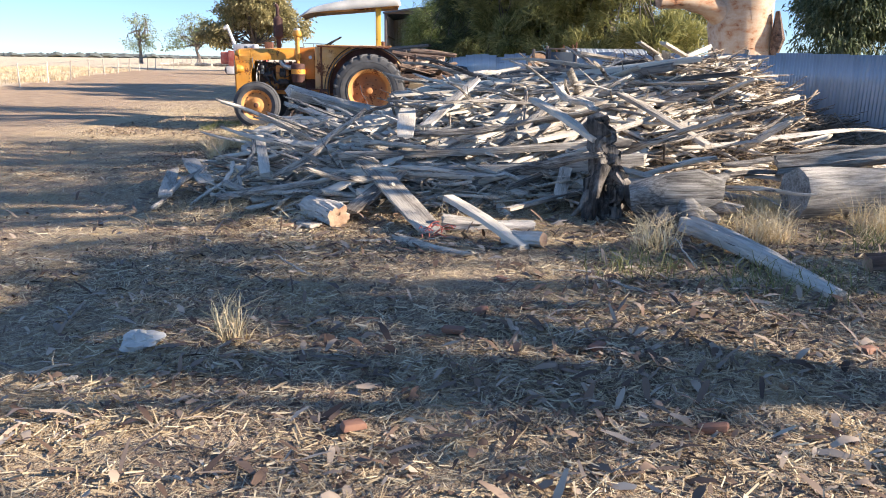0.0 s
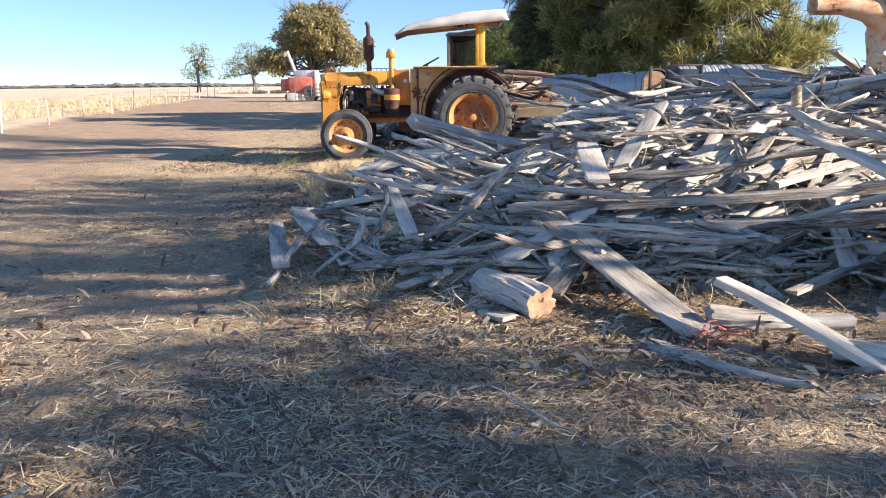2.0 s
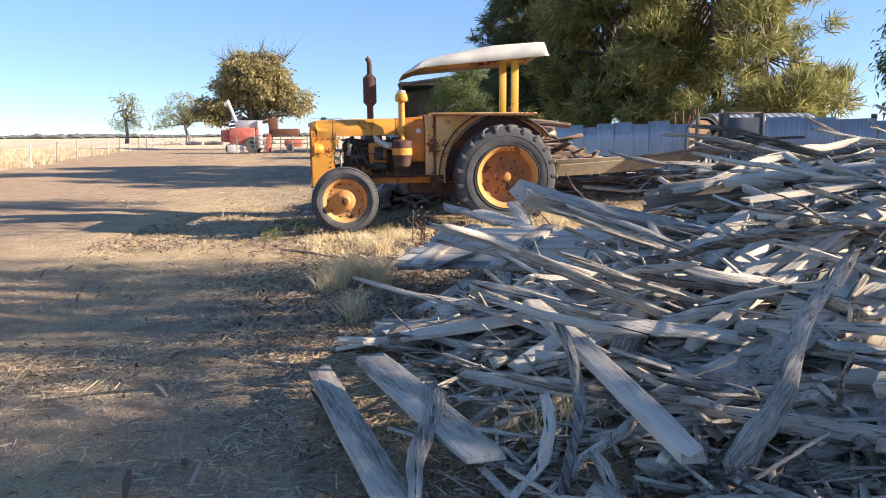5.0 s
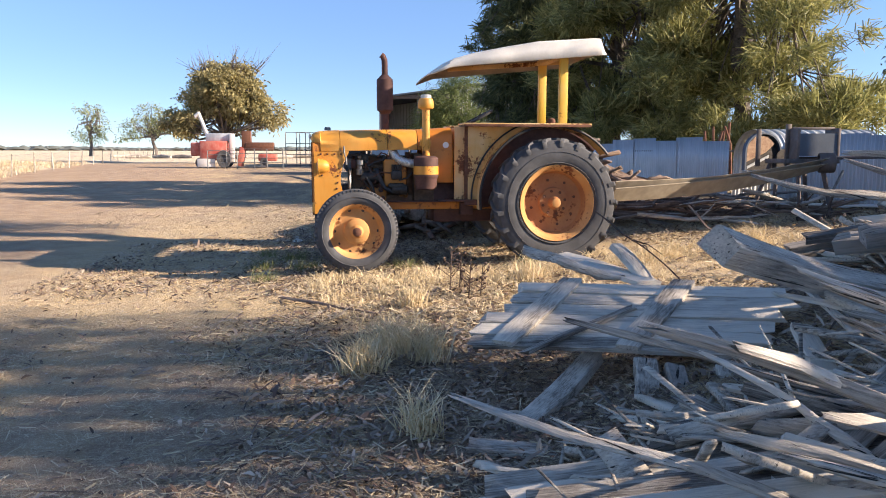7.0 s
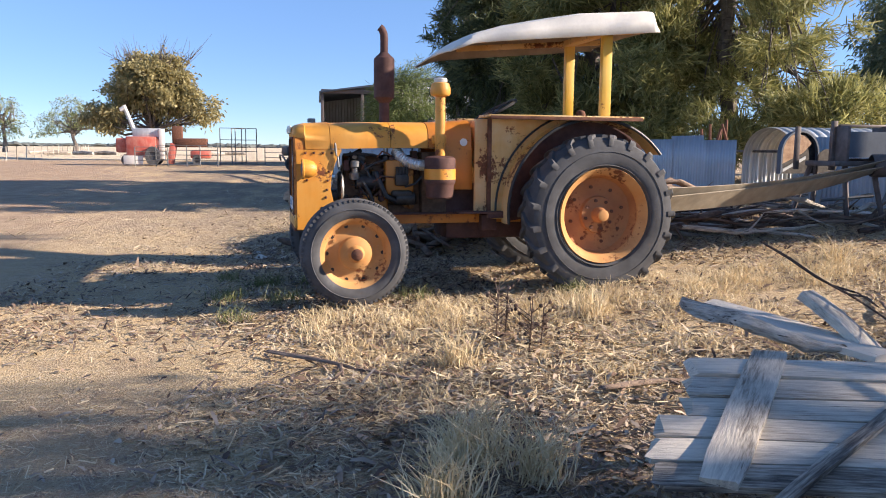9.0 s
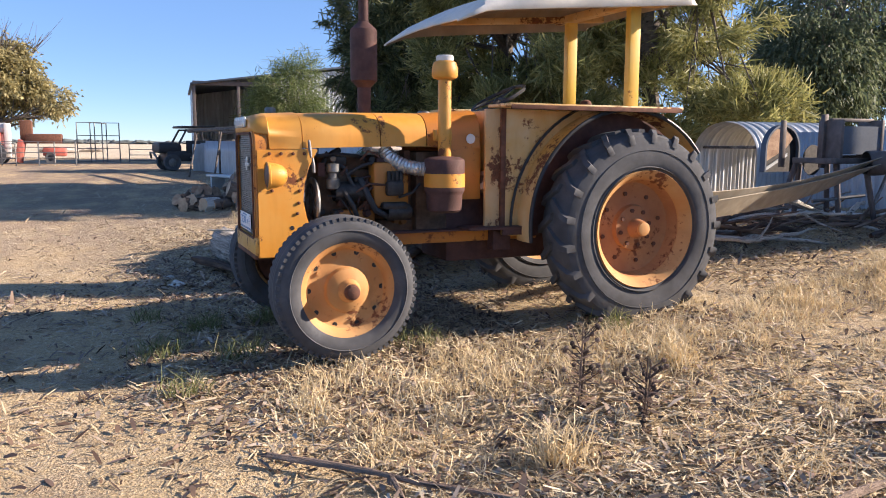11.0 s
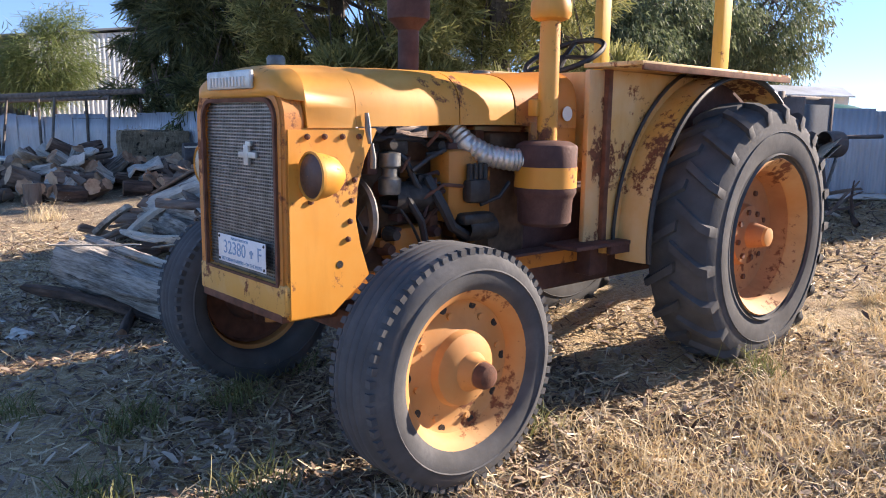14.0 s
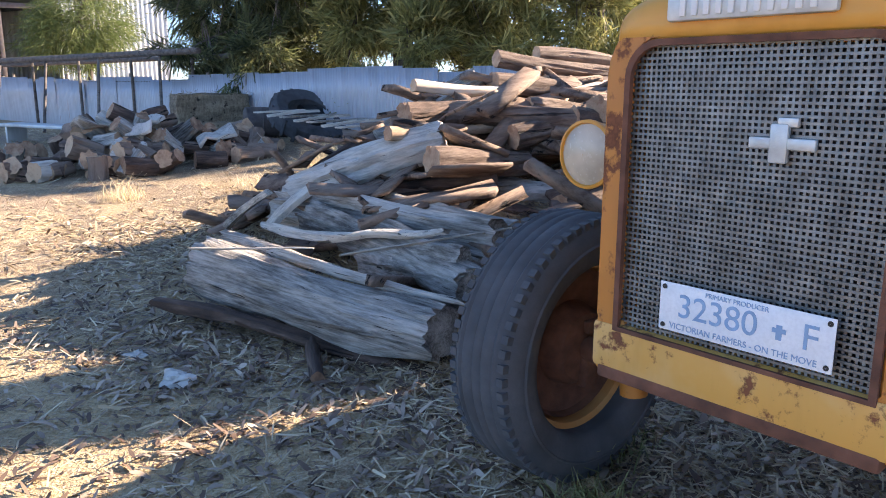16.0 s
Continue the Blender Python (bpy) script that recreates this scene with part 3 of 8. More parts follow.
# she-oaks behind the iron fence
tree("sheoak_tree", (5.3, 24.8), [(0, 0, 0), (0.1, 0, 1.5), (-0.1, 0.1, 3.0), (0.1, 0, 5.0), (0, 0, 7.0)],
     puffs(1, 44, (-0.2, 0, 4.3), (2.7, 2.3, 3.2), 0.72, 1.3) + puffs(2, 30, (0.2, -0.5, 1.5), (2.7, 1.7, 1.0), 0.6, 0.5),
     M_SHE, M_TRUNK, "dense feathery olive-green she-oak behind the iron fence", 11, clumps=520, per=110, length=0.27, width=0.038, spread=0.14, droop=0.06, up=0.45, limbs=30, trunk_r=0.22)
tree("sheoak_tree", (3.2, 27.8), [(0, 0, 0), (-0.1, 0, 1.6), (0.1, 0.1, 3.2), (0, 0, 5.4), (0.1, 0, 7.6)],
     puffs(3, 46, (0, 0, 4.8), (2.6, 2.3, 3.6), 0.74, 1.2) + puffs(4, 28, (0.0, -0.6, 1.5), (2.7, 1.6, 1.0), 0.6, 0.5),
     M_SHE, M_TRUNK, "tall feathery she-oak with a dark shaded side", 12, clumps=640, per=110, length=0.27, width=0.042, spread=0.125, droop=0.06, up=0.4, limbs=28, trunk_r=0.24)
tree("pine_tree", (1.7, 31.6), [(0, 0, 0), (0.05, 0, 1.6), (0, 0.1, 3.4), (0.1, 0, 5.8), (0, 0, 8.0)],
     puffs(5, 42, (0, 0, 4.6), (2.1, 2.1, 3.7), 0.72, 1.3) + puffs(6, 26, (0.1, -0.6, 1.6), (2.3, 1.6, 1.0), 0.6, 0.5),
     M_DARKLEAF, M_TRUNK, "dark drooping pine with needles hanging over the fence", 13, clumps=620, per=110, length=0.27, width=0.042, spread=0.125, limbs=24, trunk_r=0.2, droop=0.2, up=0.1)
# leafy trees beyond the white shed
for i, (x, y, s, sd) in enumerate(((19.2, 33.6, 1.3, 21), (23.4, 34.3, 1.35, 22), (28.2, 33.8, 1.35, 23), (17.0, 32.4, 0.85, 24))):
    tree("gum_tree", (x, y), [(0, 0, 0), (0.2, 0, 1.4 * s), (0, 0.2, 2.8 * s), (0.3, 0, 4.6 * s)],
         [((0, 0, 4.4 * s), (2.7 * s, 2.5 * s, 2.2 * s)), ((-1.5 * s, -0.6, 2.6 * s), (1.5 * s, 1.4 * s, 1.4 * s)), ((1.4 * s, 0, 3.2 * s), (1.6 * s, 1.5 * s, 1.5 * s))],
         M_GUMLEAF, M_TRUNK, "grey-green gum tree with hanging leaves behind the sheds", sd, clumps=520, per=48, length=0.2, width=0.034, spread=0.22, droop=0.55, leaf=True, limbs=26, trunk_r=0.2, up=-0.2)


# the old gum with the sawn limb, beside the fence
def old_gum():
    x, y = 5.95, 15.5
    ob = holder("old_gum_tree", pose(x, y, gz(x, y) - 0.1), "huge old gum with peeling orange and cream bark", "tree")
    rng = np.random.RandomState(8)
    bm = BM()
    tube(bm, [(0.05, 0, 0), (0, 0, 0.7), (-0.05, 0, 1.5), (0.0, 0, 2.4), (0.12, 0.1, 3.6), (0.1, 0.2, 5.0)], [0.8, 0.66, 0.58, 0.56, 0.5, 0.4], 20)
    bmesh.ops.subdivide_edges(bm, edges=bm.edges[:], cuts=1, use_grid_fill=True)
    for v in bm.verts:
        n = noise.noise(v.co * 1.7) * 0.1 + noise.noise(v.co * 5) * 0.03
        v.co += Vector((v.co.x, v.co.y, 0)).normalized() * n
    part("trunk", bm, M_GUM, ob)
    bm = BM()
    tube(bm, [(-0.3, -0.1, 1.55), (-0.8, -0.25, 1.85), (-1.3, -0.35, 1.93), (-1.8, -0.45, 1.92)], [0.26, 0.2, 0.155, 0.15], 12, mi_cap=1)
    part("sawn_limb", bm, [M_GUM, M_CUT], ob, "sawn-off limb with a red-brown end grain")
    bm = BM()
    for e, r in (((2.0, -2.2, 7.5), 0.28), ((-2.3, -1.5, 7.8), 0.3), ((0.4, -3.6, 8.0), 0.25), ((0.5, 2.0, 8.8), 0.3), ((3.2, 0.6, 8.0), 0.2)):
        s, e = Vector((0.1, 0.2, 4.7)), Vector(e)
        tube(bm, [s, s.lerp(e, 0.5) + Vector((0, 0, 0.4)), e], [r, r * 0.7, r * 0.25], 8)
    part("limb", bm, M_GUM, ob)
    bm = BM()
    tube(bm, [(0.42, -0.42, 0.6), (0.5, -0.5, 1.25), (0.46, -0.46, 1.75)], [0.05, 0.2, 0.06], 10, flat=0.6)
    part("bark_scar", bm, M_BARK, ob, "dark torn bark round a healed scar")
    cs = []
    for c, r, n in (((2.2, -2.5, 8.2), 1.7, 42), ((-2.4, -1.8, 8.4), 1.7, 42), ((0.4, -3.9, 8.6), 1.6, 36), ((0.5, 2.0, 9.4), 1.9, 46), ((3.4, 0.6, 8.6), 1.5, 36)):
        v = rng.normal(size=(n, 3))
        v /= np.linalg.norm(v, axis=1, keepdims=True)
        cs.append(np.array(c) + v * r * rng.uniform(0.3, 1.0, (n, 1)))
    cs = np.concatenate(cs)
    pts = np.repeat(cs, 55, 0) + rng.normal(size=(len(cs) * 55, 3)) * 0.24
    vs, fs = blades(pts, rng.normal(size=pts.shape) + np.array([0, 0, -0.6]), 0.17, 0.024, rng, 0.7, True)
    cr = new("crown", quick("crown", vs, fs, M_GUMLEAF))
    cr.parent = ob


old_gum()
# gums further along the fence, whose crowns dapple the yard
for x, y, h, sd, n in ((10.0, 4.6, 1.55, 31, 38), (9.2, 1.0, 1.18, 32, 26), (10.6, 7.75, 1.64, 33, 54), (16.0, 1.5, 1.1, 34, 20)):
    tree("gum_tree", (x, y), [(0, 0, 0), (0.2, 0, 1.5), (-0.1, 0.2, 3.0), (0.2, 0, 5.0)],
         [((0.3, 0, 4.6 * h), (2.6, 2.4, 1.2)), ((-1.2, 0.6, 4.3 * h), (1.5, 1.5, 1.0)), ((0.6, -1.0, 6.4 * h), (2.0, 2.0, 1.3))],
         M_GUMLEAF, M_GUM, "gum tree beside the yard with an open crown", sd, clumps=n, per=70, length=0.2, width=0.03, spread=0.3, droop=0.7, leaf=True, limbs=18, trunk_r=0.28, up=-0.3)
# trees out on the plain
tree("paddock_tree", (-15.2, 66.0), [(0, 0, 0), (0.2, 0, 1.2), (0, 0, 2.2), (0.2, 0, 3.4)],
     [((0.2, 0, 5.3), (2.5, 2.2, 2.0))] + puffs(7, 16, (0.2, 0, 6.1), (2.0, 2.0, 1.0), 0.8, 4.4) + puffs(8, 14, (3.4, 0, 4.0), (1.7, 1.5, 1.2), 0.75, 2.2) + puffs(9, 16, (-2.7, 0, 3.4), (1.5, 1.4, 1.3), 0.8, 1.7) + puffs(10, 7, (1.4, 0.6, 3.0), (1.6, 1.2, 1.0), 0.7, 1.7),
     M_OLIVE, M_TRUNK, "broad olive-green tree with bare twigs rising over its crown", 41, clumps=520, per=50, length=0.26, width=0.07, spread=0.26, leaf=True, limbs=64, trunk_r=0.34, bare=40)
tree("paddock_tree", (-32.0, 106.0), [(0, 0, 0), (0.1, 0, 1.0), (-0.2, 0, 1.9), (-0.1, 0, 2.6)],
     [((-1.6, 0, 3.6), (2.7, 2.2, 1.2)), ((1.4, 0, 4.4), (2.0, 2.0, 1.3)), ((-0.4, 0, 5.4), (1.9, 1.8, 1.1)), ((3.2, 0, 3.4), (1.2, 1.2, 0.8)), ((-3.6, 0, 2.6), (1.2, 1.2, 0.6))],
     M_PALE, M_TRUNK, "open-crowned pale tree on the stubble plain", 42, clumps=170, per=15, length=0.3, width=0.06, spread=0.3, leaf=True, limbs=30, trunk_r=0.3)
tree("paddock_tree", (-40.5, 108.0), [(0, 0, 0), (0.1, 0, 1.4), (0, 0, 3.0), (0.2, 0, 4.6)],
     [((-0.2, 0, 2.8), (2.0, 1.6, 0.9)), ((0.4, 0, 4.4), (1.5, 1.4, 0.9)), ((0.0, 0, 5.8), (1.5, 1.4, 0.9)), ((1.4, 0, 3.2), (1.0, 1.0, 0.6))],
     M_PALE, M_TRUNK, "slim sparse tree on the stubble plain", 43, clumps=100, per=15, length=0.3, width=0.06, spread=0.28, leaf=True, limbs=20, trunk_r=0.26)
tree("young_tree", (0.0, 41.5), [(0, 0, 0), (0, 0, 1.0), (0.1, 0, 2.2), (0, 0, 3.4)],
     [((0, 0, 3.0), (1.35, 1.2, 1.2)), ((0.4, 0, 4.0), (0.8, 0.8, 0.7)), ((-0.6, 0, 2.4), (1.1, 1.0, 0.8))],
     M_LIME, M_TRUNK, "fresh green young tree in front of the open shed", 44, clumps=160, per=70, length=0.3, width=0.03, spread=0.25, limbs=14, trunk_r=0.1)


# far tree line on the horizon
def treeline():
    rng = np.random.RandomState(2)
    vs, fs = [], []
    for i in range(1800):
        a = radians(rng.uniform(60, 178))
        d = rng.uniform(850, 1150)
        x, y = d * math.cos(a), d * math.sin(a)
        w, h = rng.uniform(5, 12), rng.uniform(3.2, 5.6) * (0.9 + 0.15 * math.sin(a * 23))
        b = len(vs)
        px, py = -math.sin(a), math.cos(a)
        m = 7
        for k in range(m):
            u = -1 + 2 * k / (m - 1)
            top = h * max(0.05, 1 - u * u) ** 0.5 * rng.uniform(0.7, 1.1)
            for dz in (0, top):
                vs.append((x + px * u * w, y + py * u * w, 0.3 + dz))
            vs.append((x + px * u * w * 0.8 - 5 * math.cos(a), y + py * u * w * 0.8 - 5 * math.sin(a), 0.3 + top * 0.5))
        for k in range(m - 1):
            j = b + 3 * k
            fs += [(j, j + 3, j + 5, j + 2), (j + 2, j + 5, j + 4, j + 1)]
    ob = new("backdrop_trees", raw("backdrop_trees", vs, fs, M_FAR))
    tagged(ob, "low dark line of distant trees along the horizon", "trees", kind="stuff")


treeline()


# ---- tractor ----
# Its own axes: x to the rear, -y the side along which the camera walks, z up from the ground.
TRACTOR = pose(-3.853, 15.52, 0.075, 0, 0, 5)
tractor = holder("tractor", TRACTOR, "old faded yellow farm tractor with white canopy and rusty rims", "tractor")


def tp(name, bm, mats, label="", parent=None, sharp=35):
    return part(name, bm, mats, parent or tractor, label, sharp)


def wheel_axis(x, y, z, out):
    """Local z of the wheel points outwards: out -1 for the near side, 1 for the far side."""
    return Matrix.Translation((x, y, z)) @ Matrix.Rotation(radians(90 if out < 0 else -90), 4, "X")


def front_tyre():
    bm = BM()
    prof = [(0.275, -0.075), (0.285, -0.092), (0.315, -0.106), (0.355, -0.112), (0.39, -0.104), (0.412, -0.09), (0.424, -0.078)]
    for k, y in enumerate((-0.06, -0.052, -0.044, -0.022, -0.015, -0.008, 0.008, 0.015, 0.022, 0.044, 0.052, 0.06)):
        prof.append((0.433 if k % 3 != 1 else 0.4275, y))
    prof += [(r, -y) for r, y in prof[:7][::-1]]
    lathe(bm, prof, 72, close=True)
    for s in (-1, 1):
        for i in range(64):
            a = 2 * math.pi * i / 64
            m = Matrix.Rotation(a, 4, "Z")
            box(bm, (0.418, 0, s * 0.083), (0.022, 0.024, 0.022), 0, m @ Matrix.Rotation(0, 4, "Z"))
    for s in (-1, 1):
        lathe(bm, [(0.352, s * 0.112), (0.356, s * 0.116), (0.362, s * 0.112)], 60)
    for v in bm.verts:
        v.co.z = v.co.z * 1.2 - 0.018
    return mesh_of("front_tyre", bm, M_RUBBER, 40)


def rear_tyre():
    bm = BM()
    R, W = 0.664, 0.165
    prof = [(0.385, -0.125), (0.40, -0.15), (0.46, -0.172), (0.53, -0.178), (0.59, -0.172), (0.638, -0.156), (0.657, -0.12), (R, -0.06), (R + 0.003, 0)]
    prof += [(r, -y) for r, y in prof[:-1][::-1]]
    lathe(bm, prof, 72, close=True)
    n = 21
    for s in (-1, 1):
        for i in range(n):
            a0 = 2 * math.pi * (i + (0.5 if s > 0 else 0)) / n
            secs = []
            for t, y, top, bot, da in ((0, -0.012, 0.692, 0.65, 0.0), (0.45, 0.075, 0.692, 0.65, 0.085), (0.8, 0.14, 0.685, 0.635, 0.15), (1, 0.176, 0.66, 0.61, 0.172), (1.1, 0.179, 0.61, 0.595, 0.17)):
                a = a0 + da
                ring = []
                for half, r in ((-0.042, bot), (-0.03, top), (0.03, top), (0.042, bot)):
                    b = a + half * (1.1 - 0.15 * t)
                    ring.append(bm.verts.new((r * math.cos(b), r * math.sin(b), s * y)))
                secs.append(ring)
            for p, q in zip(secs, secs[1:]):
                for k in range(3):
                    f = (p[k], p[k + 1], q[k + 1], q[k])
                    bm.faces.new(f if s < 0 else f[::-1])
            bm.faces.new(secs[0] if s > 0 else secs[0][::-1])
            bm.faces.new(secs[-1][::-1] if s > 0 else secs[-1])
    for r in (0.43, 0.545):
        for s in (-1, 1):
            lathe(bm, [(r - 0.006, s * 0.168), (r, s * 0.183), (r + 0.006, s * 0.168)], 60)
    return mesh_of("rear_tyre", bm, M_RUBBER, 40)


def bolts(bm, n, r, z, size, m=None):
    for i in range(n):
        a = 2 * math.pi * (i + 0.3) / n
        lathe(bm, [(size, z), (size, z + size * 0.9), (0.001, z + size * 0.9)], 6, (m or Matrix()) @ Matrix.Translation((r * math.cos(a), r * math.sin(a), 0)))


def front_wheel(x, y, z, out, steer=0.0):
    bm = BM()
    lathe(bm, [(0.285, -0.085), (0.278, -0.07), (0.258, -0.06), (0.25, 0.0), (0.262, 0.06), (0.279, 0.072), (0.292, 0.084), (0.288, 0.093), (0.272, 0.082), (0.252, 0.066), (0.238, 0.03), (0.215, 0.022),
               (0.165, 0.036), (0.15, 0.038), (0.138, 0.045), (0.128, 0.072), (0.098, 0.092), (0.07, 0.10), (0.056, 0.12), (0.05, 0.15), (0.001, 0.15)], 48)
    bolts(bm, 8, 0.193, 0.026, 0.013)
    rim = tp("wheel", bm, M_RIM, "orange-painted steel front wheel with rust")
    m = wheel_axis(x, y, z, out)
    rim.matrix_basis = Matrix.Translation((x, y, z)) @ Matrix.Rotation(radians(steer), 4, "Z") @ Matrix.Translation((-x, -y, -z)) @ m
    tyre = new("tyre", FRONT_TYRE)
    tyre.parent = rim
    bm = BM()
    lathe(bm, [(0.046, 0.15), (0.045, 0.172), (0.038, 0.186), (0.02, 0.194), (0.001, 0.195)], 20)
    tp("hub_cap", bm, M_RUST, "", rim)
    for i in range(10):
        a = 2 * math.pi * i / 10
        ho = new("rim_hole", RIM_HOLE)
        ho.parent = rim
        ho.matrix_basis = pose(0.224 * math.cos(a), 0.224 * math.sin(a), 0.021)
    bm = lathe(BM(), [(0.247, -0.035), (0.235, -0.012), (0.14, 0.0), (0.13, -0.05), (0.11, -0.075), (0.05, -0.08), (0.001, -0.08)], 32)
    box(bm, (0.0, 0.08, -0.085), (0.05, 0.10, 0.04), 0.006)
    box(bm, (0.03, -0.07, -0.085), (0.09, 0.04, 0.03), 0.006)
    tp("brake_drum", bm, M_RUST, "rusty inner drum", rim)
    return rim


def rear_wheel(x, y, z, out):
    bm = BM()
    lathe(bm, [(0.395, -0.14), (0.37, -0.12), (0.36, 0.0), (0.375, 0.10), (0.40, 0.135), (0.412, 0.155), (0.405, 0.166), (0.385, 0.15), (0.368, 0.125), (0.345, 0.10), (0.342, 0.085)], 56)
    rim = tp("wheel", bm, M_RIM, "orange-painted deep-dished rear wheel with rust streaks")
    rim.matrix_basis = wheel_axis(x, y, z, out)
    bm = lathe(BM(), [(0.342, 0.086), (0.335, 0.03), (0.318, -0.005), (0.27, -0.015), (0.20, -0.01), (0.165, 0.0), (0.155, 0.035), (0.10, 0.04), (0.07, 0.05), (0.06, 0.10), (0.052, 0.13), (0.001, 0.13)], 56)
    lathe(bm, [(0.36, -0.03), (0.15, -0.03), (0.15, -0.12), (0.001, -0.12)], 32)
    tp("wheel_dish", bm, M_DISH, "rust-brown dished wheel centre", rim)
    tyre = new("tyre", REAR_TYRE)
    tyre.parent = rim
    if out > 0:
        tyre.matrix_basis = Matrix.Rotation(radians(180), 4, "X")
    for i in range(16):
        a, r = 2 * math.pi * ((i % 8) + 0.3) / 8, 0.125 if i < 8 else 0.245
        bo = new("wheel_bolt", BOLT)
        bo.parent = rim
        bo.matrix_basis = pose(r * math.cos(a), r * math.sin(a), 0.036 if i < 8 else -0.014)
    bm = BM()
    lathe(bm, [(0.05, 0.13), (0.048, 0.145), (0.03, 0.15), (0.001, 0.15)], 20)
    tp("hub_cap", bm, M_RIM, "", rim)
    return rim


FRONT_TYRE, REAR_TYRE = front_tyre(), rear_tyre()
RIM_HOLE = mesh_of("rim_hole", lathe(BM(), [(0.016, 0.0), (0.016, 0.006), (0.001, 0.006)], 8), M_DARK)
BOLT = mesh_of("wheel_bolt", lathe(BM(), [(0.016, 0), (0.016, 0.014), (0.001, 0.014)], 6), M_RUST)
SMALL_BOLT = mesh_of("cheek_bolt", lathe(BM(), [(0.011, 0), (0.010, 0.008), (0.001, 0.012)], 8), M_RUST)
front_wheel(0.37, -0.715, 0.425, -1, 0)
front_wheel(0.37, 0.79, 0.425, 1, 0)
rear_wheel(2.50, -0.665, 0.70, -1)
rear_wheel(2.50, 0.665, 0.70, 1)


# bonnet: lofted sections
def bonnet_section(x, half, low, top, power=3.2, n=22):
    out = []
    for i in range(n + 1):
        t = math.pi * i / n
        c, s = math.cos(t), math.sin(t)
        out.append(Vector((x, half * math.copysign(abs(c) ** (2 / power), c), low + (top - low) * abs(s) ** (2 / power))))
    return out


def loft(bm, secs, caps=(True, True)):
    rows = [[bm.verts.new(p) for p in s] for s in secs]
    for a, b in zip(rows, rows[1:]):
        for k in range(len(a) - 1):
            bm.faces.new((a[k], a[k + 1], b[k + 1], b[k]))
        bm.faces.new((a[-1], a[0], b[0], b[-1]))
    if caps[0]:
        bm.faces.new(rows[0][::-1])
    if caps[1]:
        bm.faces.new(rows[-1])
    bmesh.ops.recalc_face_normals(bm, faces=bm.faces)


bm = BM()
loft(bm, [bonnet_section(-0.082, 0.26, 1.37, 1.395), bonnet_section(-0.075, 0.30, 1.352, 1.425), bonnet_section(-0.048, 0.325, 1.34, 1.45), bonnet_section(0.015, 0.338, 1.335, 1.466), bonnet_section(0.022, 0.345, 1.245, 1.468), bonnet_section(0.222, 0.345, 1.245, 1.478)])
tp("bonnet_nose", bm, M_YELLOW, "rounded yellow nose cowl", sharp=50)
bm = BM()
loft(bm, [bonnet_section(0.228, 0.340, 1.25, 1.473), bonnet_section(0.5, 0.338, 1.255, 1.482), bonnet_section(0.735, 0.336, 1.26, 1.486)])
tp("bonnet", bm, M_YELLOW, "yellow bonnet with burnt and chipped paint", sharp=50)
bm = BM()
loft(bm, [bonnet_section(0.741, 0.336, 1.26, 1.486), bonnet_section(0.9, 0.335, 1.262, 1.488), bonnet_section(1.06, 0.335, 1.262, 1.488)])
tp("bonnet", bm, M_YELLOW, "", sharp=50)
bm = BM()
loft(bm, [bonnet_section(1.066, 0.338, 1.262, 1.49), bonnet_section(1.25, 0.35, 1.255, 1.50, 3.6), bonnet_section(1.44, 0.365, 1.25, 1.515, 4.2)])
tp("cowl", bm, M_ORANGE, "", sharp=50)
for s in (-1, 1):
    bm = box(BM(), (1.30, s * 0.345, 1.09), (0.31, 0.018, 0.37), 0.006)
    tp("cowl_panel", bm, M_ORANGE, "orange cowl side panel")
bm = lathe(BM(), [(0.033, 0), (0.033, 0.004), (0.001, 0.004)], 24, Matrix.Translation((1.37, -0.366, 1.315)) @ SIDE)
tp("round_badge", bm, M_WHITE, "small round white badge")
for x, s in ((0.10, 0.035), (1.18, 0.045)):
    bm = lathe(BM(), [(s, 0), (s, 0.025), (s * 0.8, 0.035), (0.001, 0.035)], 18, Matrix.Translation((x, 0, 1.475)))
    tp("filler_cap", bm, M_STEEL)


# grille shell
def rounded(w0, w1, z0, z1, r, n=6):
    pts = []
    for cx, cz, a0 in ((w1 - r, z1 - r, 0), (w0 + r, z1 - r, 90)):
        for i in range(n + 1):
            a = radians(a0 + 90 * i / n)
            pts.append((cx + r * math.cos(a), cz + r * math.sin(a)))
    pts += [(w0, z0), (w1, z0)]
    return pts


def ring(bm, outer, inner, x0, x1):
    rows = []
    for pts, x in ((outer, x1), (outer, x0), (inner, x0), (inner, x1)):
        rows.append([bm.verts.new((x, -w, z)) for w, z in pts])
    for a, b in zip(rows, rows[1:] + rows[:1]):
        for k in range(len(a)):
            j = (k + 1) % len(a)
            bm.faces.new((a[k], a[j], b[j], b[k]))
    bmesh.ops.recalc_face_normals(bm, faces=bm.faces)


bm = BM()
ring(bm, rounded(-0.338, 0.338, 0.70, 1.40, 0.13), rounded(-0.27, 0.295, 0.70, 1.34, 0.075), -0.075, 0.02)
bmesh.ops.bevel(bm, geom=[e for e in bm.edges if e.calc_face_angle(0) > 1.0], offset=0.012, segments=3, affect="EDGES")
tp("grille_surround", bm, M_ORANGE)
bm = BM()
ring(bm, rounded(-0.277, 0.302, 0.69, 1.347, 0.08), rounded(-0.263, 0.288, 0.70, 1.333, 0.07), -0.083, -0.070)
tp("grille_bead", bm, M_RUST)
bm = BM()
wires = 0.0028
for i in range(45):
    w = -0.265 + 0.555 * i / 44
    box(bm, (-0.055, -w, 1.02), (0.003, 2 * wires, 0.65))
for i in range(53):
    z = 0.70 + 0.645 * i / 52
    box(bm, (-0.058, -0.005, z), (0.003, 0.555, 2 * wires))
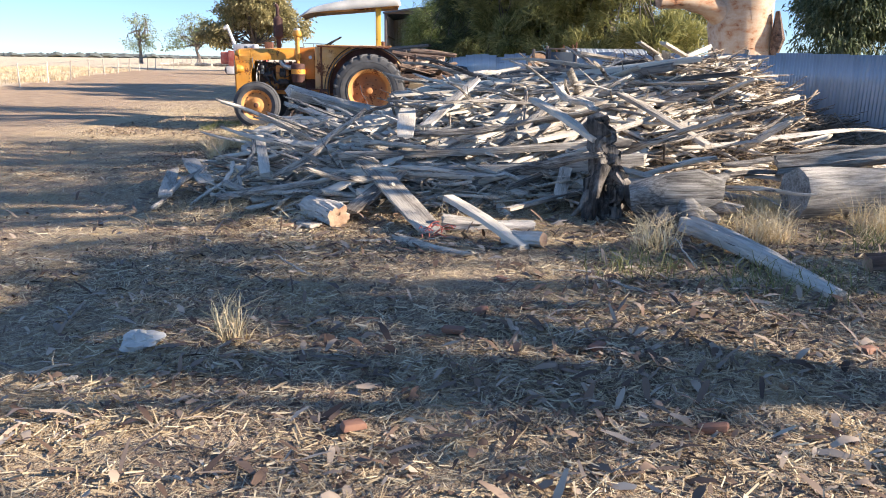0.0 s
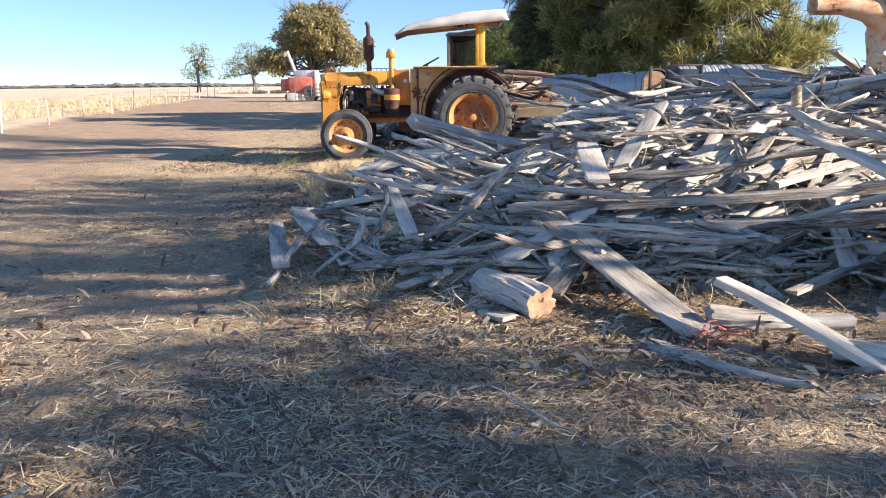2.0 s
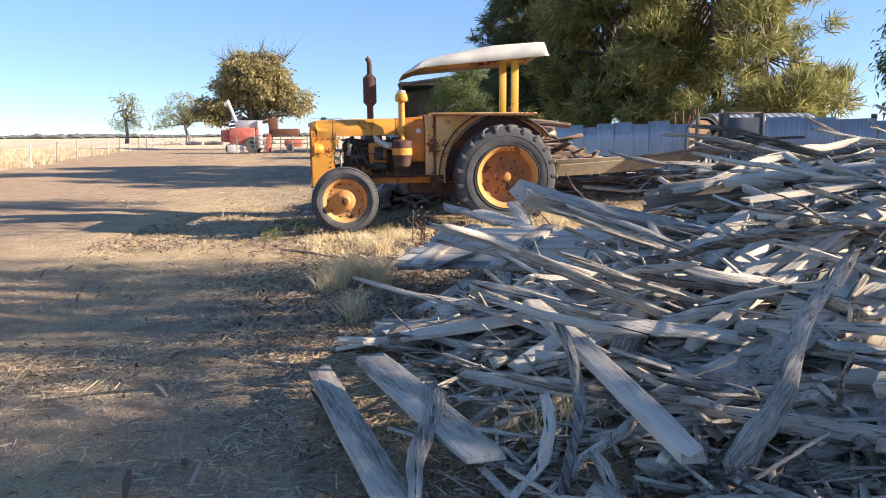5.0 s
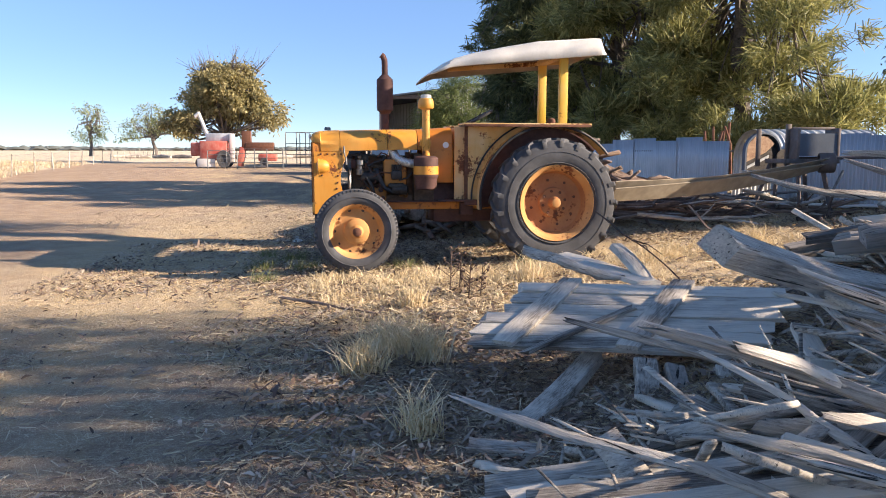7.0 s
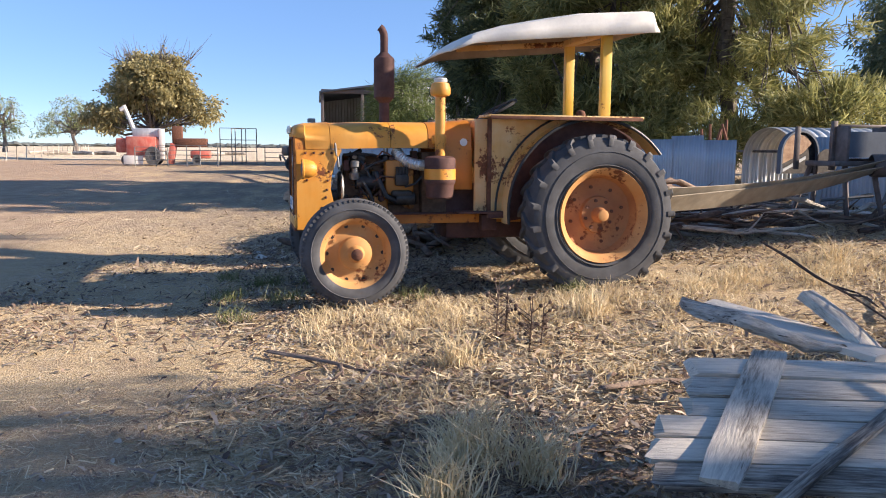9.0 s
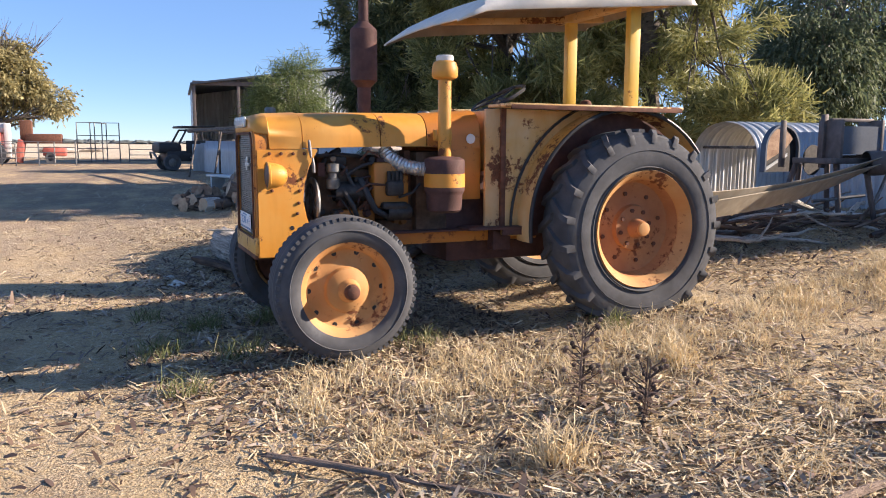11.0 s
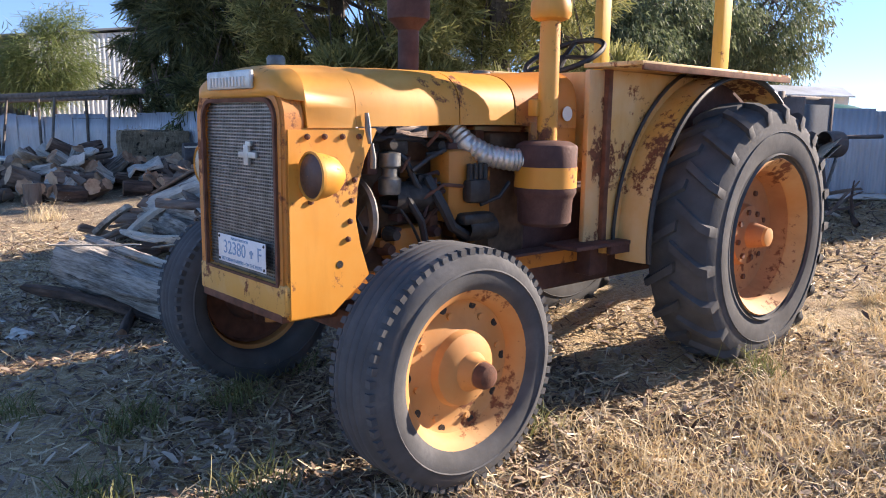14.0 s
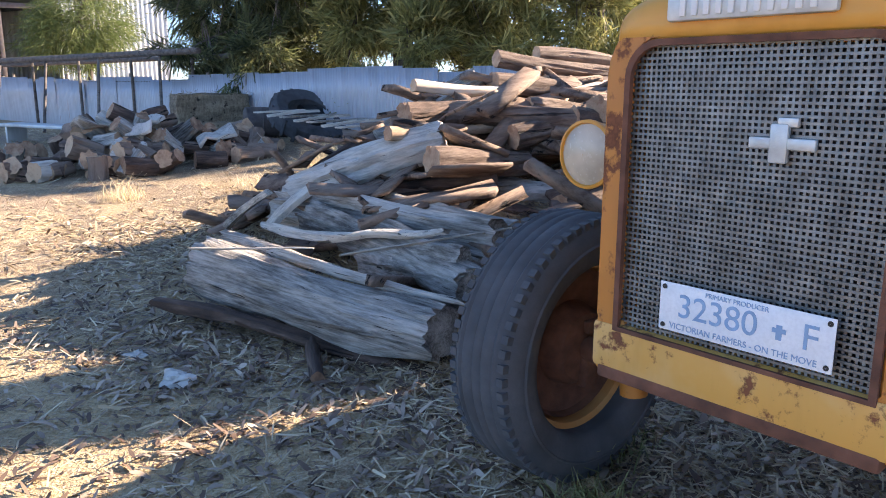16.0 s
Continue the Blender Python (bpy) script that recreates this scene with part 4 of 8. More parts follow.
tp("grille_mesh", bm, M_STEEL, "woven wire grille mesh")
bm = box(BM(), (0.05, -0.005, 1.0), (0.10, 0.58, 0.66))
tp("radiator", bm, M_DARK)
bm = box(BM(), (-0.03, 0.0, 0.645), (0.10, 0.676, 0.115), 0.012)
tp("apron", bm, M_YELLOW2, "yellow front apron with chipped edges")
bm = box(BM(), (-0.005, 0.0, 0.58), (0.15, 0.64, 0.035), 0.008)
tp("front_crossmember", bm, M_RUST)
for s in (-1, 1):
    bm = extrude_outline(BM(), [(-0.06, 0.572), (0.12, 0.572), (0.285, 0.70), (0.245, 0.82), (0.225, 0.92), (0.235, 1.03), (0.265, 1.13), (0.325, 1.245), (-0.06, 1.245)], s * 0.318, s * 0.342)
    bmesh.ops.bevel(bm, geom=[e for e in bm.edges if e.calc_face_angle(0) > 0.6], offset=0.006, segments=2, affect="EDGES")
    cheek = tp("grille_cheek", bm, M_YELLOW, "yellow side cheek with a row of rusty bolts")
    for x, z in ((0.02, 1.215), (0.09, 1.215), (0.165, 1.215), (0.235, 1.215), (0.215, 1.06), (0.20, 0.985), (0.195, 0.91), (0.185, 0.845), (0.03, 0.99)):
        bo = new("cheek_bolt", SMALL_BOLT)
        bo.parent = cheek
        bo.matrix_basis = Matrix.Translation((x, s * 0.342, z)) @ Matrix.Rotation(radians(-90 * s), 4, "X")
    bm = lathe(BM(), [(0.014, 0), (0.014, 0.0015), (0.001, 0.0015)], 14, Matrix.Translation((0.15, s * 0.3425, 0.755)) @ Matrix.Rotation(radians(-90 * s), 4, "X"))
    tp("cheek_hole", bm, M_BLACK, "", cheek)
# bonnet latch
bm = BM()
tube(bm, [(0.265, -0.352, 1.30), (0.268, -0.356, 1.24), (0.275, -0.357, 1.19)], [0.008, 0.012, 0.007], 8)
tube(bm, [(0.285, -0.356, 1.19), (0.288, -0.36, 1.14), (0.29, -0.356, 1.10)], [0.006, 0.011, 0.011], 8)
tp("bonnet_latch", bm, M_STEEL)
# name plate drawn as plain raised bars, emblem as a plain cross
bm = box(BM(), (-0.092, 0.0, 1.41), (0.02, 0.34, 0.066), 0.008)
name_plate = tp("name_plate", bm, M_BADGE, "cast metal name plate with raised bars")
for i in range(11):
    tp("raised_bar", box(BM(), (-0.104, 0.026 * (i - 5), 1.403), (0.006, 0.013, 0.034), 0.002), M_WHITE, "", name_plate)
bm = BM()
box(bm, (-0.068, -0.08, 1.145), (0.012, 0.13, 0.022), 0.003)
box(bm, (-0.069, -0.075, 1.145), (0.014, 0.036, 0.075), 0.004)
box(bm, (-0.068, -0.09, 1.185), (0.012, 0.04, 0.018), 0.003)
tp("emblem", bm, M_BADGE, "plain cast metal cross emblem")


def lettering(text, size, mat, parent, m, name="letters"):
    cu = bpy.data.curves.new(name, "FONT")
    cu.body, cu.size, cu.extrude = text, size, 0.0008
    cu.align_x, cu.align_y = "CENTER", "CENTER"
    tmp = bpy.data.objects.new(name, cu)
    me = bpy.data.meshes.new_from_object(tmp)
    bpy.data.objects.remove(tmp)
    me.materials.append(mat)
    ob = new(name, me)
    ob.parent = parent
    ob.matrix_basis = m
    return ob


bm = box(BM(), (0, 0, 0), (0.374, 0.108, 0.003), 0.0012)
plate = tp("number_plate", bm, M_PLATE, "white number plate with blue letters")
plate.matrix_basis = Matrix.Translation((-0.083, -0.035, 0.782)) @ Matrix.Rotation(radians(-90), 4, "Z") @ Matrix.Rotation(radians(90), 4, "X")
lettering("32380", 0.073, M_PLATE_INK, plate, pose(-0.052, 0.004, 0.002))
lettering("F", 0.073, M_PLATE_INK, plate, pose(0.142, 0.004, 0.002))
lettering("PRIMARY PRODUCER", 0.0145, M_PLATE_INK, plate, pose(-0.01, 0.042, 0.002))
lettering("VICTORIAN FARMERS - ON THE MOVE", 0.0185, M_PLATE_INK, plate, pose(0.0, -0.041, 0.002))
bm = BM()
box(bm, (0.082, 0.002, 0.002), (0.012, 0.030, 0.001), 0, Matrix.Translation((0, 0, 0)))
box(bm, (0.082, 0.006, 0.0022), (0.028, 0.009, 0.001))
tp("plate_mark", bm, M_PLATE_INK, "", plate)
for x in (-0.176, 0.176):
    for y in (-0.043, 0.043):
        bm = lathe(BM(), [(0.006, 0.001), (0.005, 0.004), (0.001, 0.004)], 8, Matrix.Translation((x, y, 0)))
        tp("plate_bolt", bm, M_DARK, "", plate)

# headlamps
for s, y, lens, lab in ((-1, -0.43, M_LENS_RUST, "round headlamp with a dark rusted face"), (1, 0.445, M_LENS, "round headlamp with a milky glass")):
    m = Matrix.Translation((0.0, y * 0.97, 1.085)) @ Matrix.Rotation(radians(-90 + 0), 4, "Y") @ Matrix.Scale(0.9, 4)
    bm = lathe(BM(), [(0.001, -0.12), (0.04, -0.115), (0.068, -0.085), (0.084, -0.04), (0.088, 0.0), (0.094, 0.004), (0.094, 0.016), (0.086, 0.02), (0.083, 0.012)], 32, m)
    tube(bm, [(0.06, y, 1.07), (0.06, y * 0.86, 1.06), (0.06, y * 0.75, 1.06)], 0.022, 8)
    lamp = tp("headlamp", bm, M_YELLOW, lab)
    bm = lathe(BM(), [(0.084, 0.012), (0.06, 0.022), (0.03, 0.028), (0.001, 0.029)], 32, m)
    tp("lens", bm, lens, "", lamp)

# exhaust
bm = BM()
tube(bm, [(0.74, 0, 1.46), (0.74, 0, 1.69)], 0.045, 14)
lathe(bm, [(0.045, 1.655), (0.075, 1.69), (0.089, 1.70), (0.091, 1.72), (0.091, 2.02), (0.088, 2.04), (0.05, 2.075), (0.036, 2.09)], 28, Matrix.Translation((0.74, 0, 0)))
tube(bm, [(0.74, 0, 2.08), (0.74, 0, 2.2), (0.738, 0, 2.25), (0.72, 0, 2.29), (0.70, 0, 2.305)], [0.034, 0.034, 0.034, 0.033, 0.033], 14, cap=False)
tp("exhaust", bm, M_MUFF, "rusty upright exhaust with a fat muffler")

# air cleaner
m = Matrix.Translation((1.14, -0.45, 0))
bm = BM()
tube(bm, [(1.14, -0.45, 1.16), (1.14, -0.45, 1.72)], [0.044, 0.042], 16)
box(bm, (1.14, -0.415, 1.335), (0.12, 0.05, 0.07), 0.006)
cleaner = tp("air_intake", bm, M_YELLOW, "upright yellow air intake pipe")
bm = lathe(BM(), [(0.045, 1.69), (0.075, 1.70), (0.085, 1.715), (0.085, 1.76), (0.073, 1.80), (0.055, 1.81), (0.001, 1.81)], 24, m)
tp("intake_bowl", bm, M_YELLOW, "", cleaner)
bm = lathe(BM(), [(0.056, 1.808), (0.058, 1.835), (0.05, 1.845), (0.001, 1.847)], 20, m)
tp("intake_cap", bm, M_CANOPY, "pale plastic intake cap", cleaner)
bm = lathe(BM(), [(0.04, 1.20), (0.10, 1.195), (0.128, 1.18), (0.133, 1.17), (0.133, 1.085)], 28, m)
tp("cleaner_lid", bm, M_MUFF, "", cleaner)
bm = lathe(BM(), [(0.135, 1.088), (0.135, 1.0), (0.13, 0.998)], 28, m)
tp("cleaner_band", bm, M_YELLOW, "", cleaner)
bm = lathe(BM(), [(0.133, 1.0), (0.135, 0.98), (0.128, 0.965), (0.12, 0.95), (0.115, 0.85), (0.10, 0.835), (0.001, 0.835)], 28, m)
tp("cleaner_cup", bm, M_MUFF, "grimy metal oil cup", cleaner)
bm = BM()
pts = [Vector((0.80, -0.22, 1.245)), Vector((0.83, -0.28, 1.18)), Vector((0.90, -0.33, 1.135)), Vector((0.98, -0.38, 1.118)), Vector((1.04, -0.41, 1.115))]
fine, rad = [], []
for i in range(33):
    t = i / 32 * (len(pts) - 1)
    k = min(int(t), len(pts) - 2)
    fine.append(pts[k].lerp(pts[k + 1], t - k))
    rad.append(0.046 + (0.004 if i % 2 else -0.003))
tube(bm, fine, rad, 14)
tp("intake_hose", bm, M_ALLOY, "silver corrugated hose")

# engine
bm = BM()
box(bm, (0.72, 0, 0.93), (0.72, 0.26, 0.36), 0.02)
box(bm, (0.72, 0.0, 1.14), (0.70, 0.20, 0.12), 0.02)
box(bm, (0.70, 0, 0.71), (0.74, 0.30, 0.12), 0.02)
box(bm, (1.18, 0, 0.95), (0.30, 0.44, 0.56), 0.02)
engine = tp("engine", bm, M_GRIME, "dark oily engine block")
bm = BM()
box(bm, (0.82, -0.255, 1.01), (0.25, 0.13, 0.30), 0.025)
box(bm, (0.60, -0.2, 0.78), (0.26, 0.10, 0.14), 0.02)
tp("side_cover", bm, M_ORANGE, "orange-yellow engine side cover", engine)
bm = BM()
r1 = random.Random(4)
box(bm, (0.83, -0.345, 0.99), (0.12, 0.06, 0.10), 0.02)
box(bm, (0.83, -0.335, 0.875), (0.18, 0.08, 0.05), 0.02)
lathe(bm, [(0.055, 0), (0.055, 0.16), (0.03, 0.18), (0.001, 0.18)], 16, Matrix.Translation((0.78, -0.32, 0.83)) @ Matrix.Rotation(radians(90), 4, "Y"))
for i in range(4):
    lathe(bm, [(0.014, 0), (0.014, 0.07), (0.001, 0.075)], 8, Matrix.Translation((0.79 + 0.028 * i, -0.345, 1.03)))
lathe(bm, [(0.062, -0.1), (0.065, -0.02), (0.065, 0.1), (0.05, 0.12), (0.001, 0.12)], 18, Matrix.Translation((0.55, -0.24, 0.97)) @ Matrix.Rotation(radians(90), 4, "Y"))
tp("fuel_pump", bm, M_DARK, "", engine)
bm = BM()
lathe(bm, [(0.042, 0.99), (0.046, 1.0), (0.046, 1.05), (0.03, 1.06), (0.03, 1.09), (0.044, 1.10), (0.044, 1.15), (0.001, 1.16)], 16, Matrix.Translation((0.44, -0.26, 0)))
tp("fuel_filter", bm, M_STEEL, "dull metal fuel filter", engine)
for pts, r in (([(0.62, -0.27, 1.05), (0.66, -0.33, 0.93), (0.70, -0.34, 0.85), (0.80, -0.33, 0.80)], 0.022), ([(0.40, -0.22, 1.22), (0.52, -0.26, 1.12), (0.56, -0.28, 1.02), (0.62, -0.28, 0.96)], 0.014),
               ([(0.34, -0.24, 1.20), (0.47, -0.27, 1.21), (0.6, -0.25, 1.20), (0.7, -0.2, 1.17)], 0.012), ([(0.52, -0.30, 1.08), (0.60, -0.31, 1.13), (0.70, -0.29, 1.16)], 0.01),
               ([(0.50, -0.29, 0.98), (0.56, -0.31, 0.88), (0.60, -0.30, 0.76)], 0.016), ([(0.86, -0.34, 0.93), (0.95, -0.36, 0.96), (1.0, -0.37, 1.02)], 0.009),
               ([(0.36, -0.2, 1.1), (0.42, -0.23, 1.2), (0.5, -0.2, 1.24)], 0.02)):
    bm = tube(BM(), pts, r, 8)
    bmesh.ops.subdivide_edges(bm, edges=[e for e in bm.edges if e.calc_length() > 0.05], cuts=1)
    tp("engine_hose", bm, M_BLACK, "", engine)
for i in range(40):
    bm = BM()
    c = (r1.uniform(0.34, 1.0), r1.uniform(-0.24, -0.14), r1.uniform(0.72, 1.22))
    if r1.random() < 0.5:
        box(bm, c, (r1.uniform(0.03, 0.1), r1.uniform(0.04, 0.1), r1.uniform(0.03, 0.09)), 0.006)
    else:
        lathe(bm, [(r1.uniform(0.015, 0.035), 0), (0.02, 0.06), (0.001, 0.06)], 10, Matrix.Translation(c) @ SIDE)
    tp("engine_fitting", bm, (M_MUFF, M_RUST, M_DARK, M_ENGINE)[i % 4], "", engine)
for i in range(12):
    p = Vector((r1.uniform(0.36, 0.7), r1.uniform(-0.3, -0.24), r1.uniform(0.8, 1.2)))
    q = p + Vector((r1.uniform(-0.05, 0.3), r1.uniform(-0.03, 0.03), r1.uniform(-0.2, 0.15)))
    tp("fuel_pipe", tube(BM(), [p, p.lerp(q, 0.35) + Vector((0, -0.02, 0.05)), p.lerp(q, 0.7) + Vector((0, -0.02, 0.03)), q], r1.choice((0.006, 0.008, 0.012)), 7), (M_RUST, M_BLACK, M_MUFF)[i % 3], "", engine)
bm = BM()
lathe(bm, [(0.155, -0.012), (0.165, 0), (0.155, 0.014), (0.125, 0.014), (0.118, 0), (0.125, -0.012)], 36, Matrix.Translation((0.325, -0.17, 0.90)) @ Matrix.Rotation(radians(90), 4, "Y"), close=True)
for i in range(4):
    box(bm, (0.08, 0, 0), (0.16, 0.05, 0.006), 0, Matrix.Translation((0.325, -0.17, 0.90)) @ Matrix.Rotation(radians(90), 4, "Y") @ Matrix.Rotation(radians(45 + 90 * i), 4, "Z"))
tp("fan_pulley", bm, M_STEEL, "grey fan and pulley ring")

# chassis, axles and footplates
for s in (-1, 1):
    bm = BM()
    box(bm, (1.0, s * 0.30, 0.655), (1.85, 0.06, 0.085), 0.008)
    tp("side_rail", bm, M_ORANGE, "orange chassis rail")
bm = BM()
box(bm, (1.9, 0, 0.70), (1.3, 0.46, 0.48), 0.03)
box(bm, (2.5, 0, 0.74), (0.34, 0.62, 0.36), 0.04)
tube(bm, [(2.5, -0.56, 0.70), (2.5, 0.56, 0.70)], 0.10, 16)
tp("gearbox", bm, M_MUFF, "grimy gearbox and rear axle")
bm = BM()
box(bm, (0.30, 0.02, 0.50), (0.11, 1.06, 0.09), 0.012)
box(bm, (0.27, 0, 0.56), (0.24, 0.36, 0.10), 0.012)
tp("front_axle", bm, M_RUST, "rusty front axle beam")
for s in (-1, 1):
    tp("king_pin", tube(BM(), [(0.34, s * 0.5, 0.34), (0.34, s * 0.52, 0.58)], 0.042, 14), M_ORANGE, "orange-painted king pin housing")
    tp("stub_axle", tube(BM(), [(0.34, s * 0.5, 0.425), (0.37, s * 0.70, 0.425)], 0.04, 12), M_RUST)
    tp("steering_arm", box(BM(), (0.40, s * 0.46, 0.575), (0.24, 0.07, 0.03), 0.006), M_ORANGE)
tp("track_rod", tube(BM(), [(0.50, -0.46, 0.56), (0.50, 0.46, 0.56)], 0.016, 8), M_RUST)

for s in (-1, 1):
    bm = BM()
    box(bm, (1.50, s * 0.42, 0.715), (0.42, 0.20, 0.018), 0.004)
    box(bm, (1.63, s * 0.50, 0.69), (0.16, 0.03, 0.05), 0.006)
    box(bm, (1.60, s * 0.36, 0.62), (0.14, 0.10, 0.14), 0.01)
    box(bm, (1.02, s * 0.36, 0.702), (0.70, 0.10, 0.012), 0.003)
    tp("footplate", bm, M_MUFF, "bent rusty footplate")

# dash panel, fenders, platform
WC = (2.50, 0.73)
for s in (-1, 1):
    bm = box(BM(), (1.515, s * 0.405, 1.115), (0.115, 0.03, 0.80), 0.006)
    tp("dash_upright", bm, M_UPRIGHT, "cream and rust dash upright")
    bm = box(BM(), (1.585, s * 0.422, 1.12), (0.036, 0.042, 0.80), 0.004)
    tp("dash_edge", bm, M_RUST)
    arc = [(WC[0] - 0.80 * math.cos(radians(a)), WC[1] + 0.80 * math.sin(radians(a))) for a in range(-6, 87, 6)]
    bm = extrude_outline(BM(), [(1.585, 0.66), (1.585, 1.515), (2.44, 1.515)] + arc[::-1], s * 0.415, s * 0.44)
    tp("fender_panel", bm, M_YELLOW2, "faded yellow fender side panel with rust streaks")
    bm = BM()
    rows = []
    for a in range(-8, 146, 5):
        c, q = math.cos(radians(a)), math.sin(radians(a))
        rr = []
        for r, y in ((0.775, 0.42), (0.80, 0.425), (0.808, 0.52), (0.803, 0.60), (0.785, 0.608), (0.785, 0.60), (0.793, 0.59), (0.795, 0.52)):
            rr.append(bm.verts.new((WC[0] - r * c, s * y, WC[1] + r * q)))
        rows.append(rr)
    for a, b in zip(rows, rows[1:]):
        for k in range(8):
            bm.faces.new((a[k], a[(k + 1) % 8], b[(k + 1) % 8], b[k]))
    bm.faces.new(rows[0])
    bm.faces.new(rows[-1])
    bmesh.ops.recalc_face_normals(bm, faces=bm.faces)
    tp("fender", bm, M_YELLOW2, "curved yellow mudguard")
    ang = [radians(a) for a in range(-8, 144, 8)]
    outl = [(WC[0] - 0.785 * math.cos(a), WC[1] + 0.785 * math.sin(a)) for a in ang] + [(WC[0] - 0.42 * math.cos(a), WC[1] + 0.42 * math.sin(a)) for a in ang[::-1]]
    tp("fender_inner", extrude_outline(BM(), outl, s * 0.40, s * 0.412), M_MUFF, "grimy inner mudguard wall")
    # rim tube coloured black to carry the shade of the gap over the tyre
    bm = tube(BM(), [(WC[0] - 0.795 * math.cos(radians(a)), s * 0.614, WC[1] + 0.795 * math.sin(radians(a))) for a in range(-8, 146, 5)], 0.014, 8)
    tp("fender_edge", bm, M_BLACK, "mudguard edge, black with the shade under its rim")
    bm = BM()
    tube(bm, [(WC[0] - 0.86 * math.cos(radians(a)), s * 0.455, WC[1] + 0.86 * math.sin(radians(a))) for a in range(-2, 72, 6)], 0.01, 6)
    tp("fender_seal", bm, M_BLACK, "perished black rubber strip")
    bm = box(BM(), (2.22, s * 0.50, 1.533), (1.42, 0.32, 0.02), 0.004)
    for v in bm.verts:
        v.co.z += 0.004 * math.sin(v.co.x * 9)
    tp("platform", bm, M_YELLOW2, "thin rusty-edged top plate")
    bm = box(BM(), (2.22, s * 0.655, 1.522), (1.40, 0.012, 0.03), 0.003)
    tp("platform_lip", bm, M_RUST)
bm = box(BM(), (1.53, 0, 1.30), (0.03, 0.78, 0.42), 0.006)
tp("dash", bm, M_YELLOW2)
bm = BM()
lathe(bm, [(0.215, 0), (0.222, 0.012), (0.215, 0.024), (0.20, 0.024), (0.195, 0.012), (0.20, 0)], 36, Matrix.Translation((1.78, 0.0, 1.60)) @ Matrix.Rotation(radians(-28), 4, "Y"), close=True)
for i in range(3):
    box(bm, (0.10, 0, 0.012), (0.20, 0.03, 0.012), 0.003, Matrix.Translation((1.78, 0, 1.60)) @ Matrix.Rotation(radians(-28), 4, "Y") @ Matrix.Rotation(radians(120 * i + 20), 4, "Z"))
tube(bm, [(1.77, 0, 1.61), (1.55, 0, 1.25)], 0.02, 10)
tp("steering_wheel", bm, M_BLACK, "black steering wheel")
bm = BM()
box(bm, (2.25, 0, 1.28), (0.42, 0.46, 0.08), 0.03)
box(bm, (2.44, 0, 1.40), (0.06, 0.44, 0.28), 0.025)
tube(bm, [(2.3, 0, 0.9), (2.25, 0, 1.26)], 0.05, 10)
tp("seat", bm, M_BLACK)
# round knob on a stem beside the far canopy post
bm = lathe(BM(), [(0.001, -0.05), (0.03, -0.043), (0.048, -0.015), (0.05, 0.01), (0.04, 0.035), (0.02, 0.047), (0.001, 0.05)], 20, Matrix.Translation((2.78, 0.35, 1.60)))
tube(bm, [(2.78, 0.35, 1.2), (2.78, 0.35, 1.56)], 0.02, 8)
tp("rear_lamp", bm, M_RUST, "small round rusty knob on a stem")

# canopy on two posts
for y in (-0.36, 0.46):
    bm = box(BM(), (2.69, y, 1.93), (0.095, 0.06, 0.74), 0.008)
    tp("canopy_post", bm, M_POST, "square yellow canopy post")
bm = BM()
box(bm, (2.67, 0.10, 2.30), (0.10, 1.0, 0.06), 0.01)
for y in (-0.32, 0.5):
    box(bm, (2.28, y, 2.27), (1.5, 0.05, 0.05), 0.008, Matrix.Translation((2.28, 0, 2.27)) @ Matrix.Rotation(radians(-4.5), 4, "Y") @ Matrix.Translation((-2.28, 0, -2.27)))
tp("canopy_frame", bm, M_YELLOW2)
bm = BM()
sect = ((1.20, 2.075, 0.015), (1.39, 2.205, 0.075), (1.44, 2.228, 0.09), (1.66, 2.292, 0.13), (2.02, 2.365, 0.17), (2.36, 2.425, 0.20), (3.0, 2.475, 0.19), (3.06, 2.47, 0.18), (3.12, 2.315, 0.02))
rows = []
for x, z, drop in sect:
    ys = ((-0.54, -drop), (-0.525, -drop * 0.45), (-0.51, -0.014), (-0.485, 0.0), (-0.1, 0.014), (0.17, 0.018), (0.45, 0.014), (0.835, 0.0), (0.86, -0.014), (0.875, -drop * 0.45), (0.89, -drop))
    rows.append([bm.verts.new((x, y, z + d)) for y, d in ys])
for a, b in zip(rows, rows[1:]):
    for k in range(len(a) - 1):
        bm.faces.new((a[k], b[k], b[k + 1], a[k + 1]))
bmesh.ops.recalc_face_normals(bm, faces=bm.faces)
if sum(f.normal.z for f in bm.faces) < 0:
    bmesh.ops.reverse_faces(bm, faces=bm.faces[:])
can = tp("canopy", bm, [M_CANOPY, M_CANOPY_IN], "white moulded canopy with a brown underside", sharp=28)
# the shell's inner side takes the second material, a darker brown
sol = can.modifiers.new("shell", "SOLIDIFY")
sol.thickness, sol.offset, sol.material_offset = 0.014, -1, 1


